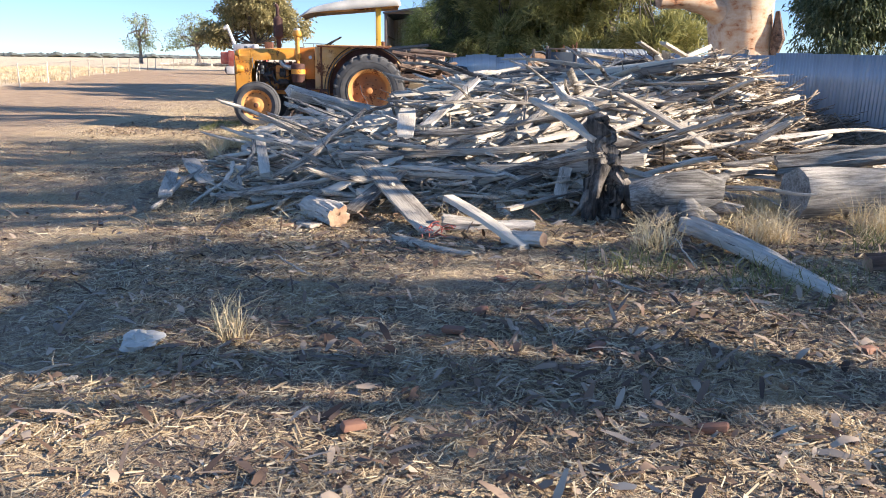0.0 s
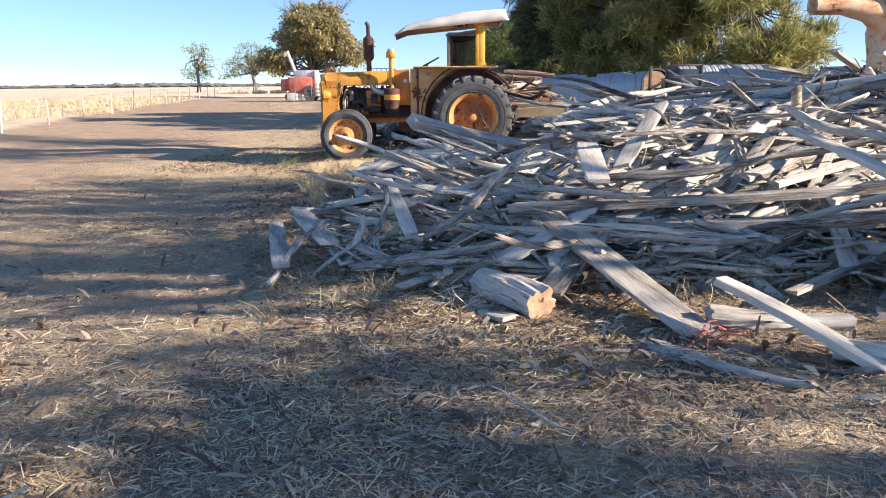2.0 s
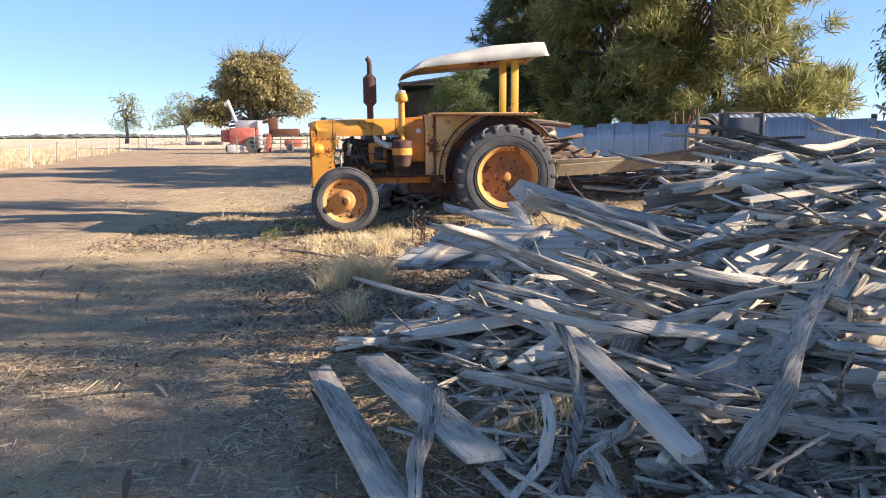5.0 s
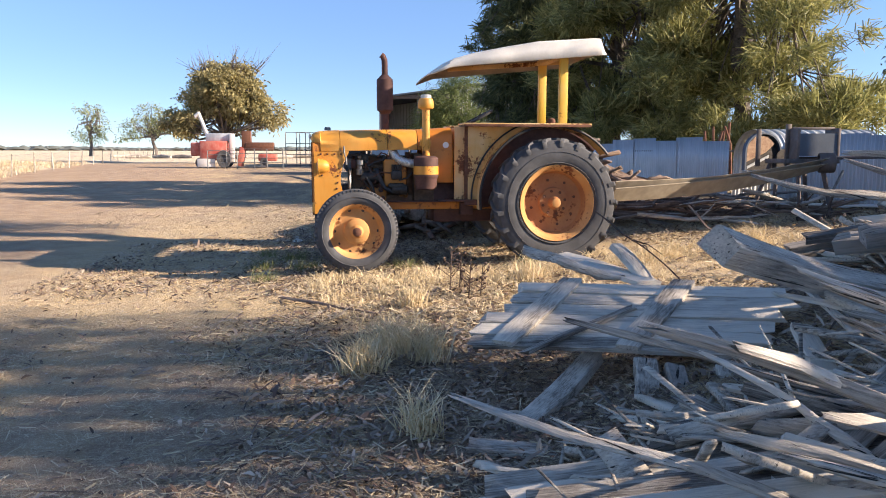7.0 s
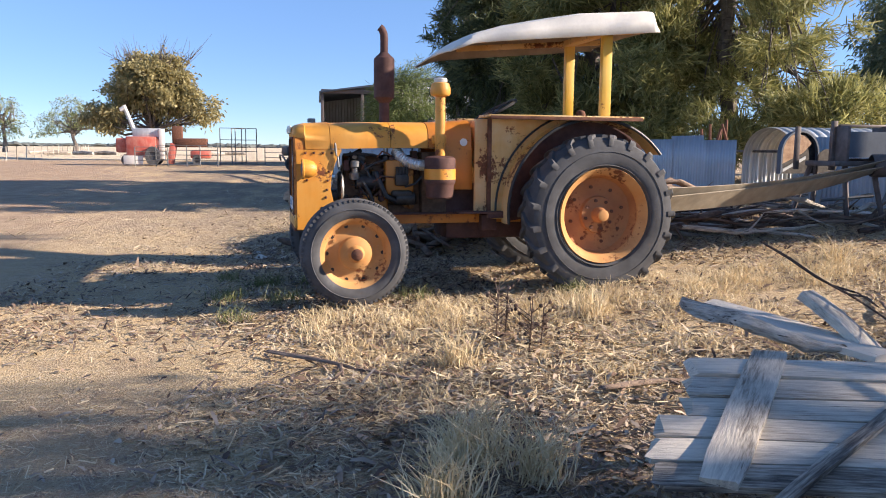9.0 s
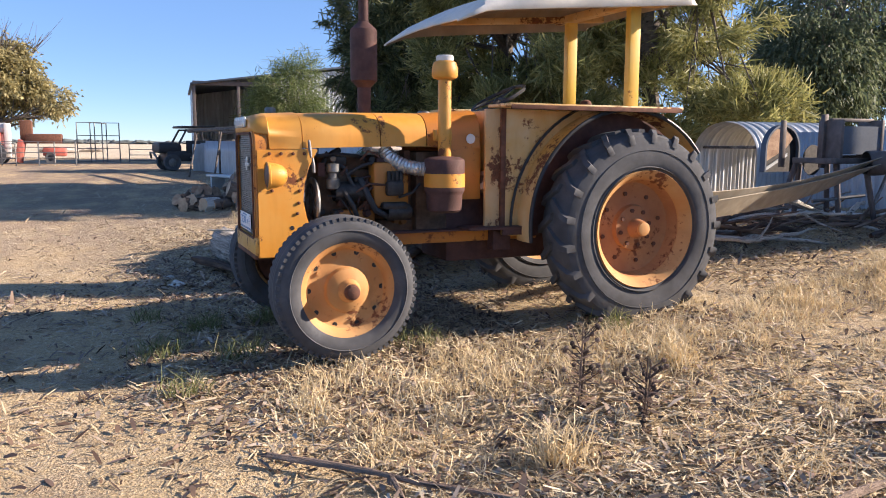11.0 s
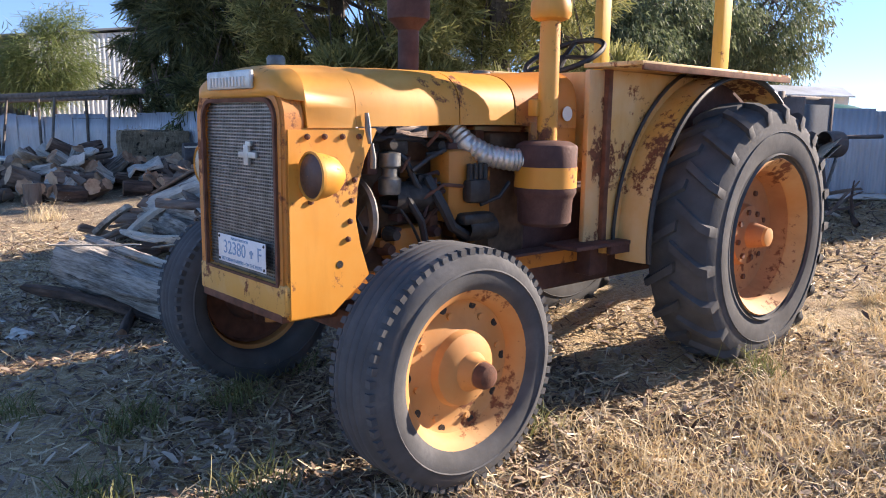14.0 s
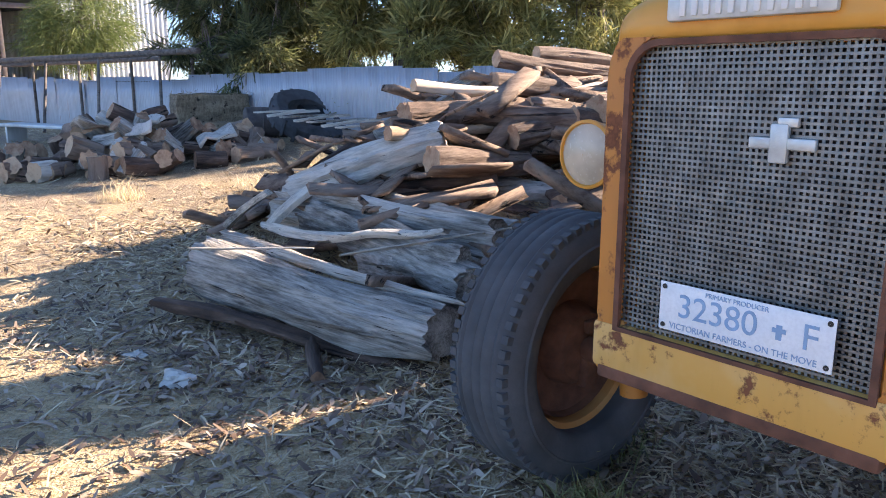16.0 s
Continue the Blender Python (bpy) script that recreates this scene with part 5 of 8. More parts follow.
# ---- timber ----
def plank_mesh(length, width, thick, seed, mat, bend=0.02):
    r = random.Random(seed)
    bm = BM()
    n = 7
    rows = []
    ph, am = r.uniform(0, 6), bend * r.uniform(0.3, 1.5)
    tw = r.uniform(-0.12, 0.12)
    for i in range(n):
        t = i / (n - 1)
        x = (t - 0.5) * length
        zo = am * math.sin(3.0 * t + ph)
        yo = 0.4 * am * math.sin(2.2 * t + ph * 2)
        ww = width * 0.5 * (1 + r.uniform(-0.05, 0.05)) * (r.uniform(0.86, 1.0) if i in (0, n - 1) else 1)
        row = []
        for y, z in ((-1, -1), (-1, 0.8), (-0.85, 1), (0.85, 1), (1, 0.8), (1, -1)):
            xx = x + (r.uniform(-0.05, 0.05) if i in (0, n - 1) else 0)
            a = tw * (t - 0.5)
            yy, zz = y * ww, z * thick * 0.5
            row.append(bm.verts.new((xx, yo + yy * math.cos(a) - zz * math.sin(a), zo + yy * math.sin(a) + zz * math.cos(a))))
        rows.append(row)
    for a, b in zip(rows, rows[1:]):
        for k in range(6):
            bm.faces.new((a[k], a[(k + 1) % 6], b[(k + 1) % 6], b[k]))
    bm.faces.new(rows[0])
    bm.faces.new(rows[-1][::-1])
    bmesh.ops.recalc_face_normals(bm, faces=bm.faces)
    return mesh_of("plank", bm, mat, 30)


def branch_mesh(length, radius, seed, mat, crook=0.09, forks=1, name="branch"):
    """A split, fluted dead branch: flattened, ridged along its length, with torn ends."""
    r = random.Random(seed)
    bm = BM()
    n, sides = 13, 10
    pts, p = [], Vector((-length / 2, 0, 0))
    d = Vector((1, 0, 0))
    for i in range(n):
        pts.append(p.copy())
        d = (d + Vector((0.22, r.uniform(-1, 1) * crook * 2.6, r.uniform(-1, 1) * crook * 1.7))).normalized()
        p = p + d * length / (n - 1)
    rad = [radius * (1.1 - 0.5 * i / (n - 1)) * r.uniform(0.85, 1.15) * (0.7 if i in (0, n - 1) else 1) for i in range(n)]
    flat = r.uniform(0.5, 0.95)
    tube(bm, pts, rad, sides, mi_cap=0, flat=flat)
    ridge = [r.uniform(-0.3, 0.28) for k in range(sides)]
    bm.verts.ensure_lookup_table()
    for i in range(n):
        for k in range(sides):
            v = bm.verts[i * sides + k]
            q = ridge[(k + i // 5) % sides] + 0.3 * noise.noise(Vector((i * 0.5 + seed, k * 1.7, 0)))
            v.co = pts[i] + (v.co - pts[i]) * (1 + q)
            if i in (0, n - 1):
                v.co.x += r.uniform(-1, 1) * radius * 1.3
    for k in range(forks):
        i = r.randint(4, 9)
        e = pts[i] + Vector((r.uniform(0.15, 0.4) * length * 0.6, r.choice((-1, 1)) * r.uniform(0.08, 0.2) * length, r.uniform(-0.02, 0.08)))
        tube(bm, [pts[i], pts[i].lerp(e, 0.5) + Vector((0, 0, 0.02)), e], [rad[i] * 0.7, rad[i] * 0.5, rad[i] * 0.2], 6)
    return mesh_of(name, bm, mat, 30)


def log_mesh(length, radius, seed, bark, cut, rough=0.12, ragged=0.0, taper=0.15, name="log"):
    r = random.Random(seed)
    bm = BM()
    n, sides = (22, 34) if radius > 0.09 and length > 0.6 else (14, 26)
    pts, rad = [], []
    for i in range(n):
        t = i / (n - 1)
        pts.append(((t - 0.5) * length, 0.05 * length * 0.4 * math.sin(2.4 * t + seed), 0.02 * length * math.sin(3.1 * t + seed * 2)))
        rad.append(radius * (1 - taper * t))
    tube(bm, pts, rad, sides, mi_cap=1)
    for v in bm.verts:
        a = math.atan2(v.co.z, v.co.y)
        q = noise.noise(Vector((v.co.x * 1.2 + seed * 3, math.cos(a) * 2.2, math.sin(a) * 2.2))) + 0.8 * noise.noise(Vector((v.co.x * 0.9 + seed, math.cos(a) * 7, math.sin(a) * 7)))
        k = 1 + rough * q * 1.6
        if sides > 30:
            groove = noise.noise(Vector((v.co.x * 1.1 + seed * 5, math.cos(a) * 5.5, math.sin(a) * 5.5)))
            chip = noise.noise(Vector((v.co.x * 5.0 + seed, math.cos(a) * 4, math.sin(a) * 4)))
            k -= 0.55 * rough * max(0.0, groove - 0.12) * 2.2
            k += 0.35 * rough * chip
        v.co.y *= k
        v.co.z *= k
        if ragged and abs(v.co.x) > length * 0.49:
            v.co.x += ragged * noise.noise(Vector((seed, math.cos(a) * 4, math.sin(a) * 4)))
    return mesh_of(name, bm, [bark, cut], 45)


PLANKS = [plank_mesh(l, w, t, 10 + i, M_PLANK) for i, (l, w, t) in enumerate(((2.2, 0.125, 0.026), (2.6, 0.10, 0.028), (1.7, 0.14, 0.022), (3.0, 0.11, 0.034), (1.3, 0.11, 0.024), (2.3, 0.07, 0.04), (1.9, 0.15, 0.022), (0.9, 0.13, 0.024), (3.1, 0.075, 0.028), (1.1, 0.09, 0.02)))]
STICKS = [branch_mesh(l, r_, 30 + i, M_STICK, c, f) for i, (l, r_, c, f) in enumerate(((1.9, 0.023, 0.05, 1), (1.5, 0.028, 0.08, 0), (2.3, 0.025, 0.05, 1), (1.2, 0.019, 0.10, 1), (1.7, 0.035, 0.06, 0), (2.6, 0.031, 0.05, 0), (1.0, 0.023, 0.07, 0), (1.4, 0.017, 0.09, 1), (2.0, 0.038, 0.05, 0)))]
DARK_STICKS = [branch_mesh(l, r_, 60 + i, M_BARK, 0.06, 1) for i, (l, r_) in enumerate(((1.6, 0.03), (2.0, 0.04), (1.2, 0.024)))]


def lay(name, me, x, y, z, yaw, pitch, roll, label, category, group, scale=1.0):
    ob = new(name, me)
    ob.matrix_basis = pose(x, y, z, roll, pitch, yaw) @ Matrix.Diagonal((scale, 1, 1, 1))
    return tagged(ob, label, category, group)


def span(name, me, a, b, length, label, category, group="", roll=0.0, sec=1.0):
    """Lays a piece made along x from point a to point b."""
    a, b = Vector(a), Vector(b)
    d = b - a
    q = d.to_track_quat("X", "Z").to_matrix().to_4x4()
    ob = new(name, me)
    ob.matrix_basis = Matrix.Translation((a + b) / 2) @ q @ Matrix.Rotation(radians(roll), 4, "X") @ Matrix.Diagonal((d.length / length, sec, sec, 1))
    return tagged(ob, label, category, group)


def surf(x, y):
    return gz(x, y) + float(pile_height(x, y))


def tilt_along(x, y, yaw, reach, f):
    c, s = math.cos(radians(yaw)) * reach, math.sin(radians(yaw)) * reach
    za, zb = f(x - c, y - s), f(x + c, y + s)
    return -math.degrees(math.atan2(zb - za, 2 * reach)), (za + zb) / 2


rw = random.Random(77)
count = 0
# boards, thickest over the ridge
while count < 300:
    x, y = rw.uniform(-2.4, 4.2), rw.uniform(6.7, 11.9)
    h = float(pile_height(x, y))
    if (x < 0.3 and y > 9.35) or (y > 10.1 and x < 2.4) or (x < -0.9 and y < 8.6) or h < 0.16 or (x < -1.2 and rw.random() < 0.72) or (x > 2.6 and rw.random() < 0.7):
        continue
    yaw = rw.gauss(42, 13) if rw.random() < 0.84 else rw.uniform(-80, 80)
    me = rw.choice(PLANKS)
    pt, z = tilt_along(x, y, yaw, 0.8, surf)
    lay("plank", me, x, y, z + rw.uniform(-0.14, 0.03), yaw, pt + rw.gauss(0, 2.5), rw.gauss(8, 13), "weathered grey board lying in the timber pile", "plank", "boards of the timber pile", rw.uniform(0.7, 1.1))
    count += 1
count = 0
while count < 225:
    x, y = rw.uniform(-3.0, 3.2), rw.uniform(6.6, 11.6)
    h = float(pile_height(x, y))
    if (x < 0.3 and y > 9.2) or (x < -1.25 and y < 8.0) or h < 0.2 or (x > -0.6 and rw.random() < 0.75):
        continue
    yaw = rw.gauss(-33, 20) if rw.random() < 0.75 else rw.uniform(-90, 90)
    pt, z = tilt_along(x, y, yaw, 0.7, surf)
    lay("branch", rw.choice(STICKS), x, y, z + rw.uniform(-0.12, 0.03), yaw + rw.choice((0, 180)), pt + rw.gauss(0, 3), rw.uniform(0, 360), "bleached crooked branch in the timber pile", "branch", "branches of the timber pile", rw.uniform(0.6, 1.0) if x < -1.4 else rw.uniform(0.8, 1.25))
    count += 1


# smaller broken timber below and between, too many to count
def debris(name, n, region, height, label, seed, size=(0.3, 1.3), thin=1.0, mat=None, yawf=None):
    r = np.random.RandomState(seed)
    V, Fq = [], []
    made = 0
    while made < n:
        x, y = r.uniform(*region[0]), r.uniform(*region[1])
        h = float(height(x, y))
        if h < 0.05 or (height is pile_height and ((x < 0.1 and y > 9.7) or (x < -1.6 and y < 8.5 and r.rand() < (0.97 if thin > 0.5 else 0.6)))):
            continue
        L, w, t = r.uniform(*size), r.uniform(0.03, 0.11) * thin, r.uniform(0.012, 0.035) * thin
        yaw = r.uniform(0, 180) if yawf is None else yawf(r, x, y)
        m = pose(x, y, gz(x, y) + h * r.uniform(0.5, 0.98), r.normal(0, 25), r.normal(0, 14), yaw)
        b = len(V)
        for i in (-0.5, 0.0, 0.5):
            dz = r.normal(0, 0.02) * L
            for yy, zz in ((-1, -1), (1, -1), (1, 1), (-1, 1)):
                V.append(tuple(m @ Vector((i * L + r.normal(0, 0.01), yy * w / 2, zz * t / 2 + dz))))
        for s in (0, 4):
            for k in range(4):
                Fq.append((b + s + k, b + s + (k + 1) % 4, b + s + 4 + (k + 1) % 4, b + s + 4 + k))
        Fq += [(b, b + 3, b + 2, b + 1), (b + 8, b + 9, b + 10, b + 11)]
        made += 1
    ob = new(name, quick(name, V, Fq, mat or M_DEBRIS))
    return tagged(ob, label, "timber scraps", kind="stuff")


debris("timber_scraps", 900, ((-3.1, 4.6), (6.3, 12.6)), pile_height, "broken grey timber scraps filling the pile", 3)
debris("twig_scraps", 2600, ((-3.1, 1.5), (6.3, 12.6)), pile_height, "thin grey twigs and splinters in the pile", 4, (0.2, 0.9), 0.28)
debris("brush_heap", 5200, ((1.9, 5.4), (6.6, 12.0)), pile_height, "tangled grey brush and twigs against the fence", 5, (0.3, 1.2), 0.22, M_BRUSH)
debris("split_logs_filling", 420, ((-3.2, 1.4), (17.2, 21.4)), log_pile_height, "short broken timber inside the log pile", 6, (0.3, 1.0), 1.5, M_BARK)


# ---- single timbers that stand out ----
G_P = "boards of the timber pile"
BOARD = [plank_mesh(2.0, w, t, s, M_PLANK, 0.012) for w, t, s in ((0.21, 0.028, 201), (0.13, 0.026, 202), (0.10, 0.04, 203), (0.17, 0.024, 204))]
BEAM = [plank_mesh(3.0, w, t, s, m, 0.03) for w, t, s, m in ((0.14, 0.11, 211, M_STICK), (0.16, 0.09, 212, M_BEAM), (0.10, 0.05, 213, M_BEAM), (0.12, 0.06, 214, M_PLANK))]
POLE = [branch_mesh(2.0, r_, s, M_STICK, c, 0, "pole") for r_, s, c in ((0.036, 221, 0.05), (0.025, 222, 0.08), (0.042, 223, 0.06), (0.022, 224, 0.13))]


def board(a, b, k=0, label="weathered grey board lying on the timber pile", roll=0.0):
    return span("plank", BOARD[k], a, b, 2.0, label, "plank", G_P, roll)


def beam(a, b, k=0, label="heavy grey squared beam on the timber pile", roll=0.0):
    return span("beam", BEAM[k], a, b, 3.0, label, "beam", "beams of the timber pile", roll)


def pole(a, b, k=0, label="bleached crooked branch lying on the timber pile", roll=0.0, sec=1.0):
    return span("branch", POLE[k], a, b, 2.0, label, "branch", "branches of the timber pile", roll, sec)


TWIG = branch_mesh(1.0, 0.009, 226, M_BARK, 0.05, 2, "twig")


def twig(a, b):
    return span("twig", TWIG, a, b, 1.0, "thin dark twig standing out of the pile", "twig", "twigs in the pile")


board((-0.68, 7.32, 0.42), (-0.02, 5.62, 0.10), 0, "wide pale board sloping from the pile to the ground", 4)
board((-0.72, 6.30, 0.12), (-0.25, 7.1, 0.42), 3, "wide pale board propped under another")
board((-1.0, 6.75, 0.2), (-0.35, 7.3, 0.45), 1)
board((0.42, 8.75, 1.16), (-0.10, 7.55, 0.72), 1, "narrow dark-edged board leaning on the pile", 6)
board((-0.30, 8.0, 0.86), (-0.30, 7.3, 0.66), 3, "short pale board stump on the pile", 0)
board((-3.02, 8.78, gz(-3, 8.8) + 0.13), (-2.48, 6.95, gz(-2.5, 7) + 0.12), 1, "single grey board lying on the bare ground")
board((-2.72, 8.45, 0.26), (-2.25, 7.45, 0.18), 3, "split grey board lying beside the pile")
board((-1.95, 8.45, 0.52), (-1.60, 7.15, 0.30), 2, "narrow pale batten sloping down the pile")
for i in range(4):
    board((-2.74 + 0.05 * i, 9.45 - 0.13 * i, 0.13 + 0.03 * i), (-1.6, 9.25 - 0.14 * i, 0.34 + 0.02 * i), 1 if i % 2 else 3, "weatherboard with a broken end", 8)
pole((-1.90, 8.0, 0.55), (-1.78, 6.75, 0.03), 1, "bare grey stick leaning on the pile")
pole((-2.02, 7.6, 0.36), (-2.08, 6.9, 0.03), 1, "bare grey stick leaning on the pile")
pole((-1.70, 7.5, 0.30), (-1.93, 6.72, 0.03), 3, "bare grey stick leaning on the pile")
pole((-1.9, 7.3, 0.26), (-1.72, 6.7, 0.03), 1, "bare grey stick leaning on the pile")
pole((-2.42, 8.0, 0.24), (-2.44, 6.62, 0.06), 0, "split grey stick lying beside the pile")
pole((-2.0, 6.95, 0.12), (-0.9, 6.95, 0.34), 0)
pole((-1.7, 6.9, 0.16), (-0.4, 7.2, 0.46), 3)
pole((-1.5, 7.1, 0.3), (-0.7, 7.9, 0.7), 2)
beam((-0.9, 7.35, 0.46), (1.8, 7.2, 0.64), 3, "long grey rail along the front of the pile")
beam((-0.5, 7.05, 0.34), (1.9, 6.95, 0.5), 0, "long grey rail along the front of the pile")
pole((-0.2, 7.5, 0.66), (1.7, 7.4, 0.78), 2)
beam((-1.83, 9.68, 0.98), (-0.45, 10.55, 0.60), 0, "grey split beam pointing out of the pile", 30)
for a, b, k in (((-0.5, 11.4, 0.78), (2.7, 10.2, 1.40), 2), ((-0.6, 10.9, 0.80), (2.9, 9.6, 1.36), 1), ((-0.1, 11.7, 0.74), (2.4, 11.0, 1.30), 2), ((-0.4, 11.8, 0.66), (1.9, 11.5, 1.10), 2), ((-0.3, 12.1, 0.55), (1.7, 12.1, 0.9), 2), ((-0.2, 10.4, 0.98), (3.2, 9.6, 1.42), 3), ((-0.6, 10.7, 0.86), (2.2, 10.6, 1.30), 1)):
    beam(a, b, k, "long dark weathered beam across the back of the pile", 10)
rk = random.Random(31)
for i in range(16):
    y = 10.0 + 0.13 * i
    a = Vector((-0.4 + rk.uniform(0.0, 0.6) + 0.05 * i, y + rk.uniform(0.3, 0.6), 0.62 + rk.uniform(0.0, 0.22)))
    beam(a, a + Vector((rk.uniform(2.8, 3.9), rk.uniform(-1.1, -0.5), rk.uniform(0.34, 0.6))), 2 if i % 3 else 3, "long dark weathered rail stacked across the back of the pile", rk.uniform(-30, 30))
pole((1.21, 7.95, 1.12), (1.36, 6.35, 0.80), 2, "dark forked post leaning over a stump", 0, 1.0)
board((0.85, 7.0, 1.02), (1.30, 6.2, 0.75), 2, "dark square post leaning over a stump")
board((2.0, 8.6, 1.02), (2.6, 7.3, 0.6), 2, "grey batten across the brush")
pole((1.45, 7.6, 0.62), (2.3, 8.2, 0.86), 0)
pole((2.0, 7.2, 0.6), (3.6, 8.8, 1.05), 3)

# log with a sawn red end in front of the pile
lg = log_mesh(0.85, 0.095, 301, M_LOG, M_CUT, 0.14, 0.0, 0.05)
span("log", lg, (-1.10, 6.62, 0.12), (-0.80, 6.05, 0.10), 0.85, "short log with a red-brown sawn end before the pile", "log")
board((-1.2, 6.35, 0.05), (-0.95, 5.98, 0.05), 1, "flat offcut lying under a log")

# weatherboard panel at the back corner of the pile
LATH = plank_mesh(1.0, 0.045, 0.02, 231, M_PLANK, 0.01)
panel = holder("board_panel", Matrix(), "panel of grey weatherboards nailed to two battens", "panel")
P0, PX, PY = Vector((-2.23, 11.39, 0.53)), Vector((1.38, -0.46, 0.04)), Vector((-0.45, -0.56, -0.25))
up_n = PX.cross(-PY).normalized() * -1
if up_n.z < 0:
    up_n = -up_n
rb = random.Random(9)


def lay_flat(ob, a, b, length, n):
    """Turns a piece so that its broad face lies in the panel."""
    d = (b - a).normalized()
    y = n.cross(d).normalized()
    m = Matrix((d, y, d.cross(y))).transposed().to_4x4()
    ob.matrix_basis = Matrix.Translation((a + b) / 2) @ m @ Matrix.Diagonal(((b - a).length / length, 1, 1, 1))


for i in range(6):
    c0 = P0 + PY * ((i + 0.5) / 6)
    a = c0 - PX.normalized() * rb.uniform(0.0, 0.10)
    b = c0 + PX * rb.uniform(0.98, 1.04)
    ob = span("board", plank_mesh(2.0, 0.106, 0.026, 400 + i, M_PLANK, 0.010), a, b, 2.0, "", "", "")
    lay_flat(ob, a, b, 2.0, up_n)
    for key in ("label", "category", "group"):
        if key in ob:
            del ob[key]
    ob.parent = panel
for f in (0.16, 0.60):
    a, b = P0 + PX * f + up_n * 0.028 - PY * 0.04, P0 + PX * (f - 0.03) + PY * 1.0 + up_n * 0.028
    ob = span("batten", BOARD[1], a, b, 2.0, "", "", "")
    lay_flat(ob, a, b, 2.0, up_n)
    ob.parent = panel
span("lath", LATH, P0 + PX * 0.48 + PY * 0.40 + up_n * 0.035, P0 + PX * 0.25 + PY * 1.15 + up_n * 0.045, 1.0, "thin split lath lying on the board panel", "lath")
beam((-2.0, 10.80, 0.24), (-2.50, 10.25, 0.06), 3, "split beam propping the board panel")
for i, (x, y) in enumerate(((-2.0, 10.15), (-1.85, 10.05), (-1.65, 10.0), (-1.5, 9.95))):
    beam((x + 0.16, y + 0.34, 0.27), (x + 0.04, y + 0.1, 0.02), i % 2, "upright split slab under the board panel", 80)
board((-2.75, 10.1, 0.05), (-2.15, 9.85, 0.06), 1, "pale narrow board lying on the bare ground")
pole((-2.25, 11.55, 0.72), (-1.65, 11.40, 0.58), 0, "pale split stick beside the board panel")
board((-1.95, 11.95, 0.62), (-1.55, 11.25, 0.55), 0, "split grey slab propped behind the board panel")
board((-1.65, 11.65, 0.72), (-1.50, 11.3, 0.50), 2, "short batten standing behind the board panel")
twig((-1.70, 11.9, 0.92), (-1.35, 11.2, 0.52))
twig((-1.15, 11.7, 0.98), (-1.0, 11.2, 0.6))
beam((-2.1, 9.55, 0.22), (0.2, 9.0, 0.86), 1, "thick fluted grey beam low in the pile", 20)
beam((-1.9, 9.3, 0.24), (0.3, 8.75, 0.84), 3, "thick fluted grey beam low in the pile", 0)


# gnarled stumps and the logs beside them
def stump(name, x, y, height, radius, seed, label, lean=(0.0, 0.0)):
    r = random.Random(seed)
    bm = BM()
    n = 26
    tube(bm, [(lean[0] * (i / n) ** 2 + 0.03 * math.sin(i * 1.3), lean[1] * (i / n) ** 2, -0.05 + (height + 0.05) * i / (n - 1)) for i in range(n)], [radius * (1.1 - 0.78 * (i / (n - 1)) ** 0.7) for i in range(n)], 30)
    for v in bm.verts:
        a = math.atan2(v.co.y, v.co.x)
        q = noise.noise(Vector((math.cos(a) * 3.2, math.sin(a) * 3.2, v.co.z * 1.3 + seed))) + 0.45 * noise.noise(Vector((math.cos(a) * 7, math.sin(a) * 7, v.co.z * 4 + seed)))
        q += 0.35 * noise.noise(Vector((math.cos(a) * 12, math.sin(a) * 12, v.co.z * 2.5 + seed)))
        v.co += Vector((math.cos(a), math.sin(a), 0)) * q * radius * 0.85
    ob = holder(name, pose(x, y, gz(x, y)), label, "stump")
    part("trunk", bm, M_STUMP, ob, sharp=60)
    for i in range(7):
        a = r.uniform(0, 6.28)
        d = Vector((math.cos(a), math.sin(a), 0))
        z0 = r.uniform(0.15, 0.55) * height
        pts = [d * radius * 0.5 + Vector((0, 0, z0)), d * radius * 1.0 + Vector((0, 0, z0 * 0.75)), d * radius * 1.3 + Vector((0, 0, z0 * 0.35)), d * radius * r.uniform(1.4, 2.0) + Vector((0, 0, -0.02))]
        bm = tube(BM(), pts, [radius * 0.4, radius * 0.32, radius * 0.2, radius * 0.08], 9)
        for v in bm.verts:
            v.co += Vector((noise.noise(v.co * 14), noise.noise(v.co * 14 + Vector((3, 0, 0))), 0)) * 0.03
        part("root", bm, M_STUMP, ob, sharp=60)
    return ob


stump("stump", 1.38, 6.15, 0.80, 0.15, 5, "tall gnarled grey tree stump with split roots", (-0.05, 0.1))
bm = BM()
tube(bm, [(-0.32, 0.1, 0.12), (-0.1, 0.02, 0.2), (0.12, 0, 0.24), (0.30, -0.04, 0.22)], [0.17, 0.2, 0.17, 0.12], 16, mi_cap=0)
for e, r_ in (((0.36, 0.12, 0.36), 0.07), ((0.05, -0.32, 0.02), 0.10), ((-0.25, -0.22, 0.0), 0.08), ((0.2, -0.26, 0.06), 0.07), ((0.40, -0.2, 0.14), 0.06)):
    tube(bm, [(0.0, 0, 0.2), Vector(e) * 0.6 + Vector((0, 0, 0.06)), e], [r_ * 1.4, r_, r_ * 0.5], 8)
for v in bm.verts:
    v.co += Vector((noise.noise(v.co * 7), noise.noise(v.co * 7 + Vector((5, 0, 0))), noise.noise(v.co * 6 + Vector((0, 7, 0))))) * 0.045
thing("root_crown", bm, M_LOG, pose(1.90, 5.85, gz(1.9, 5.85)), "knotty grey root crown lying on the ground", "stump", sharp=60)
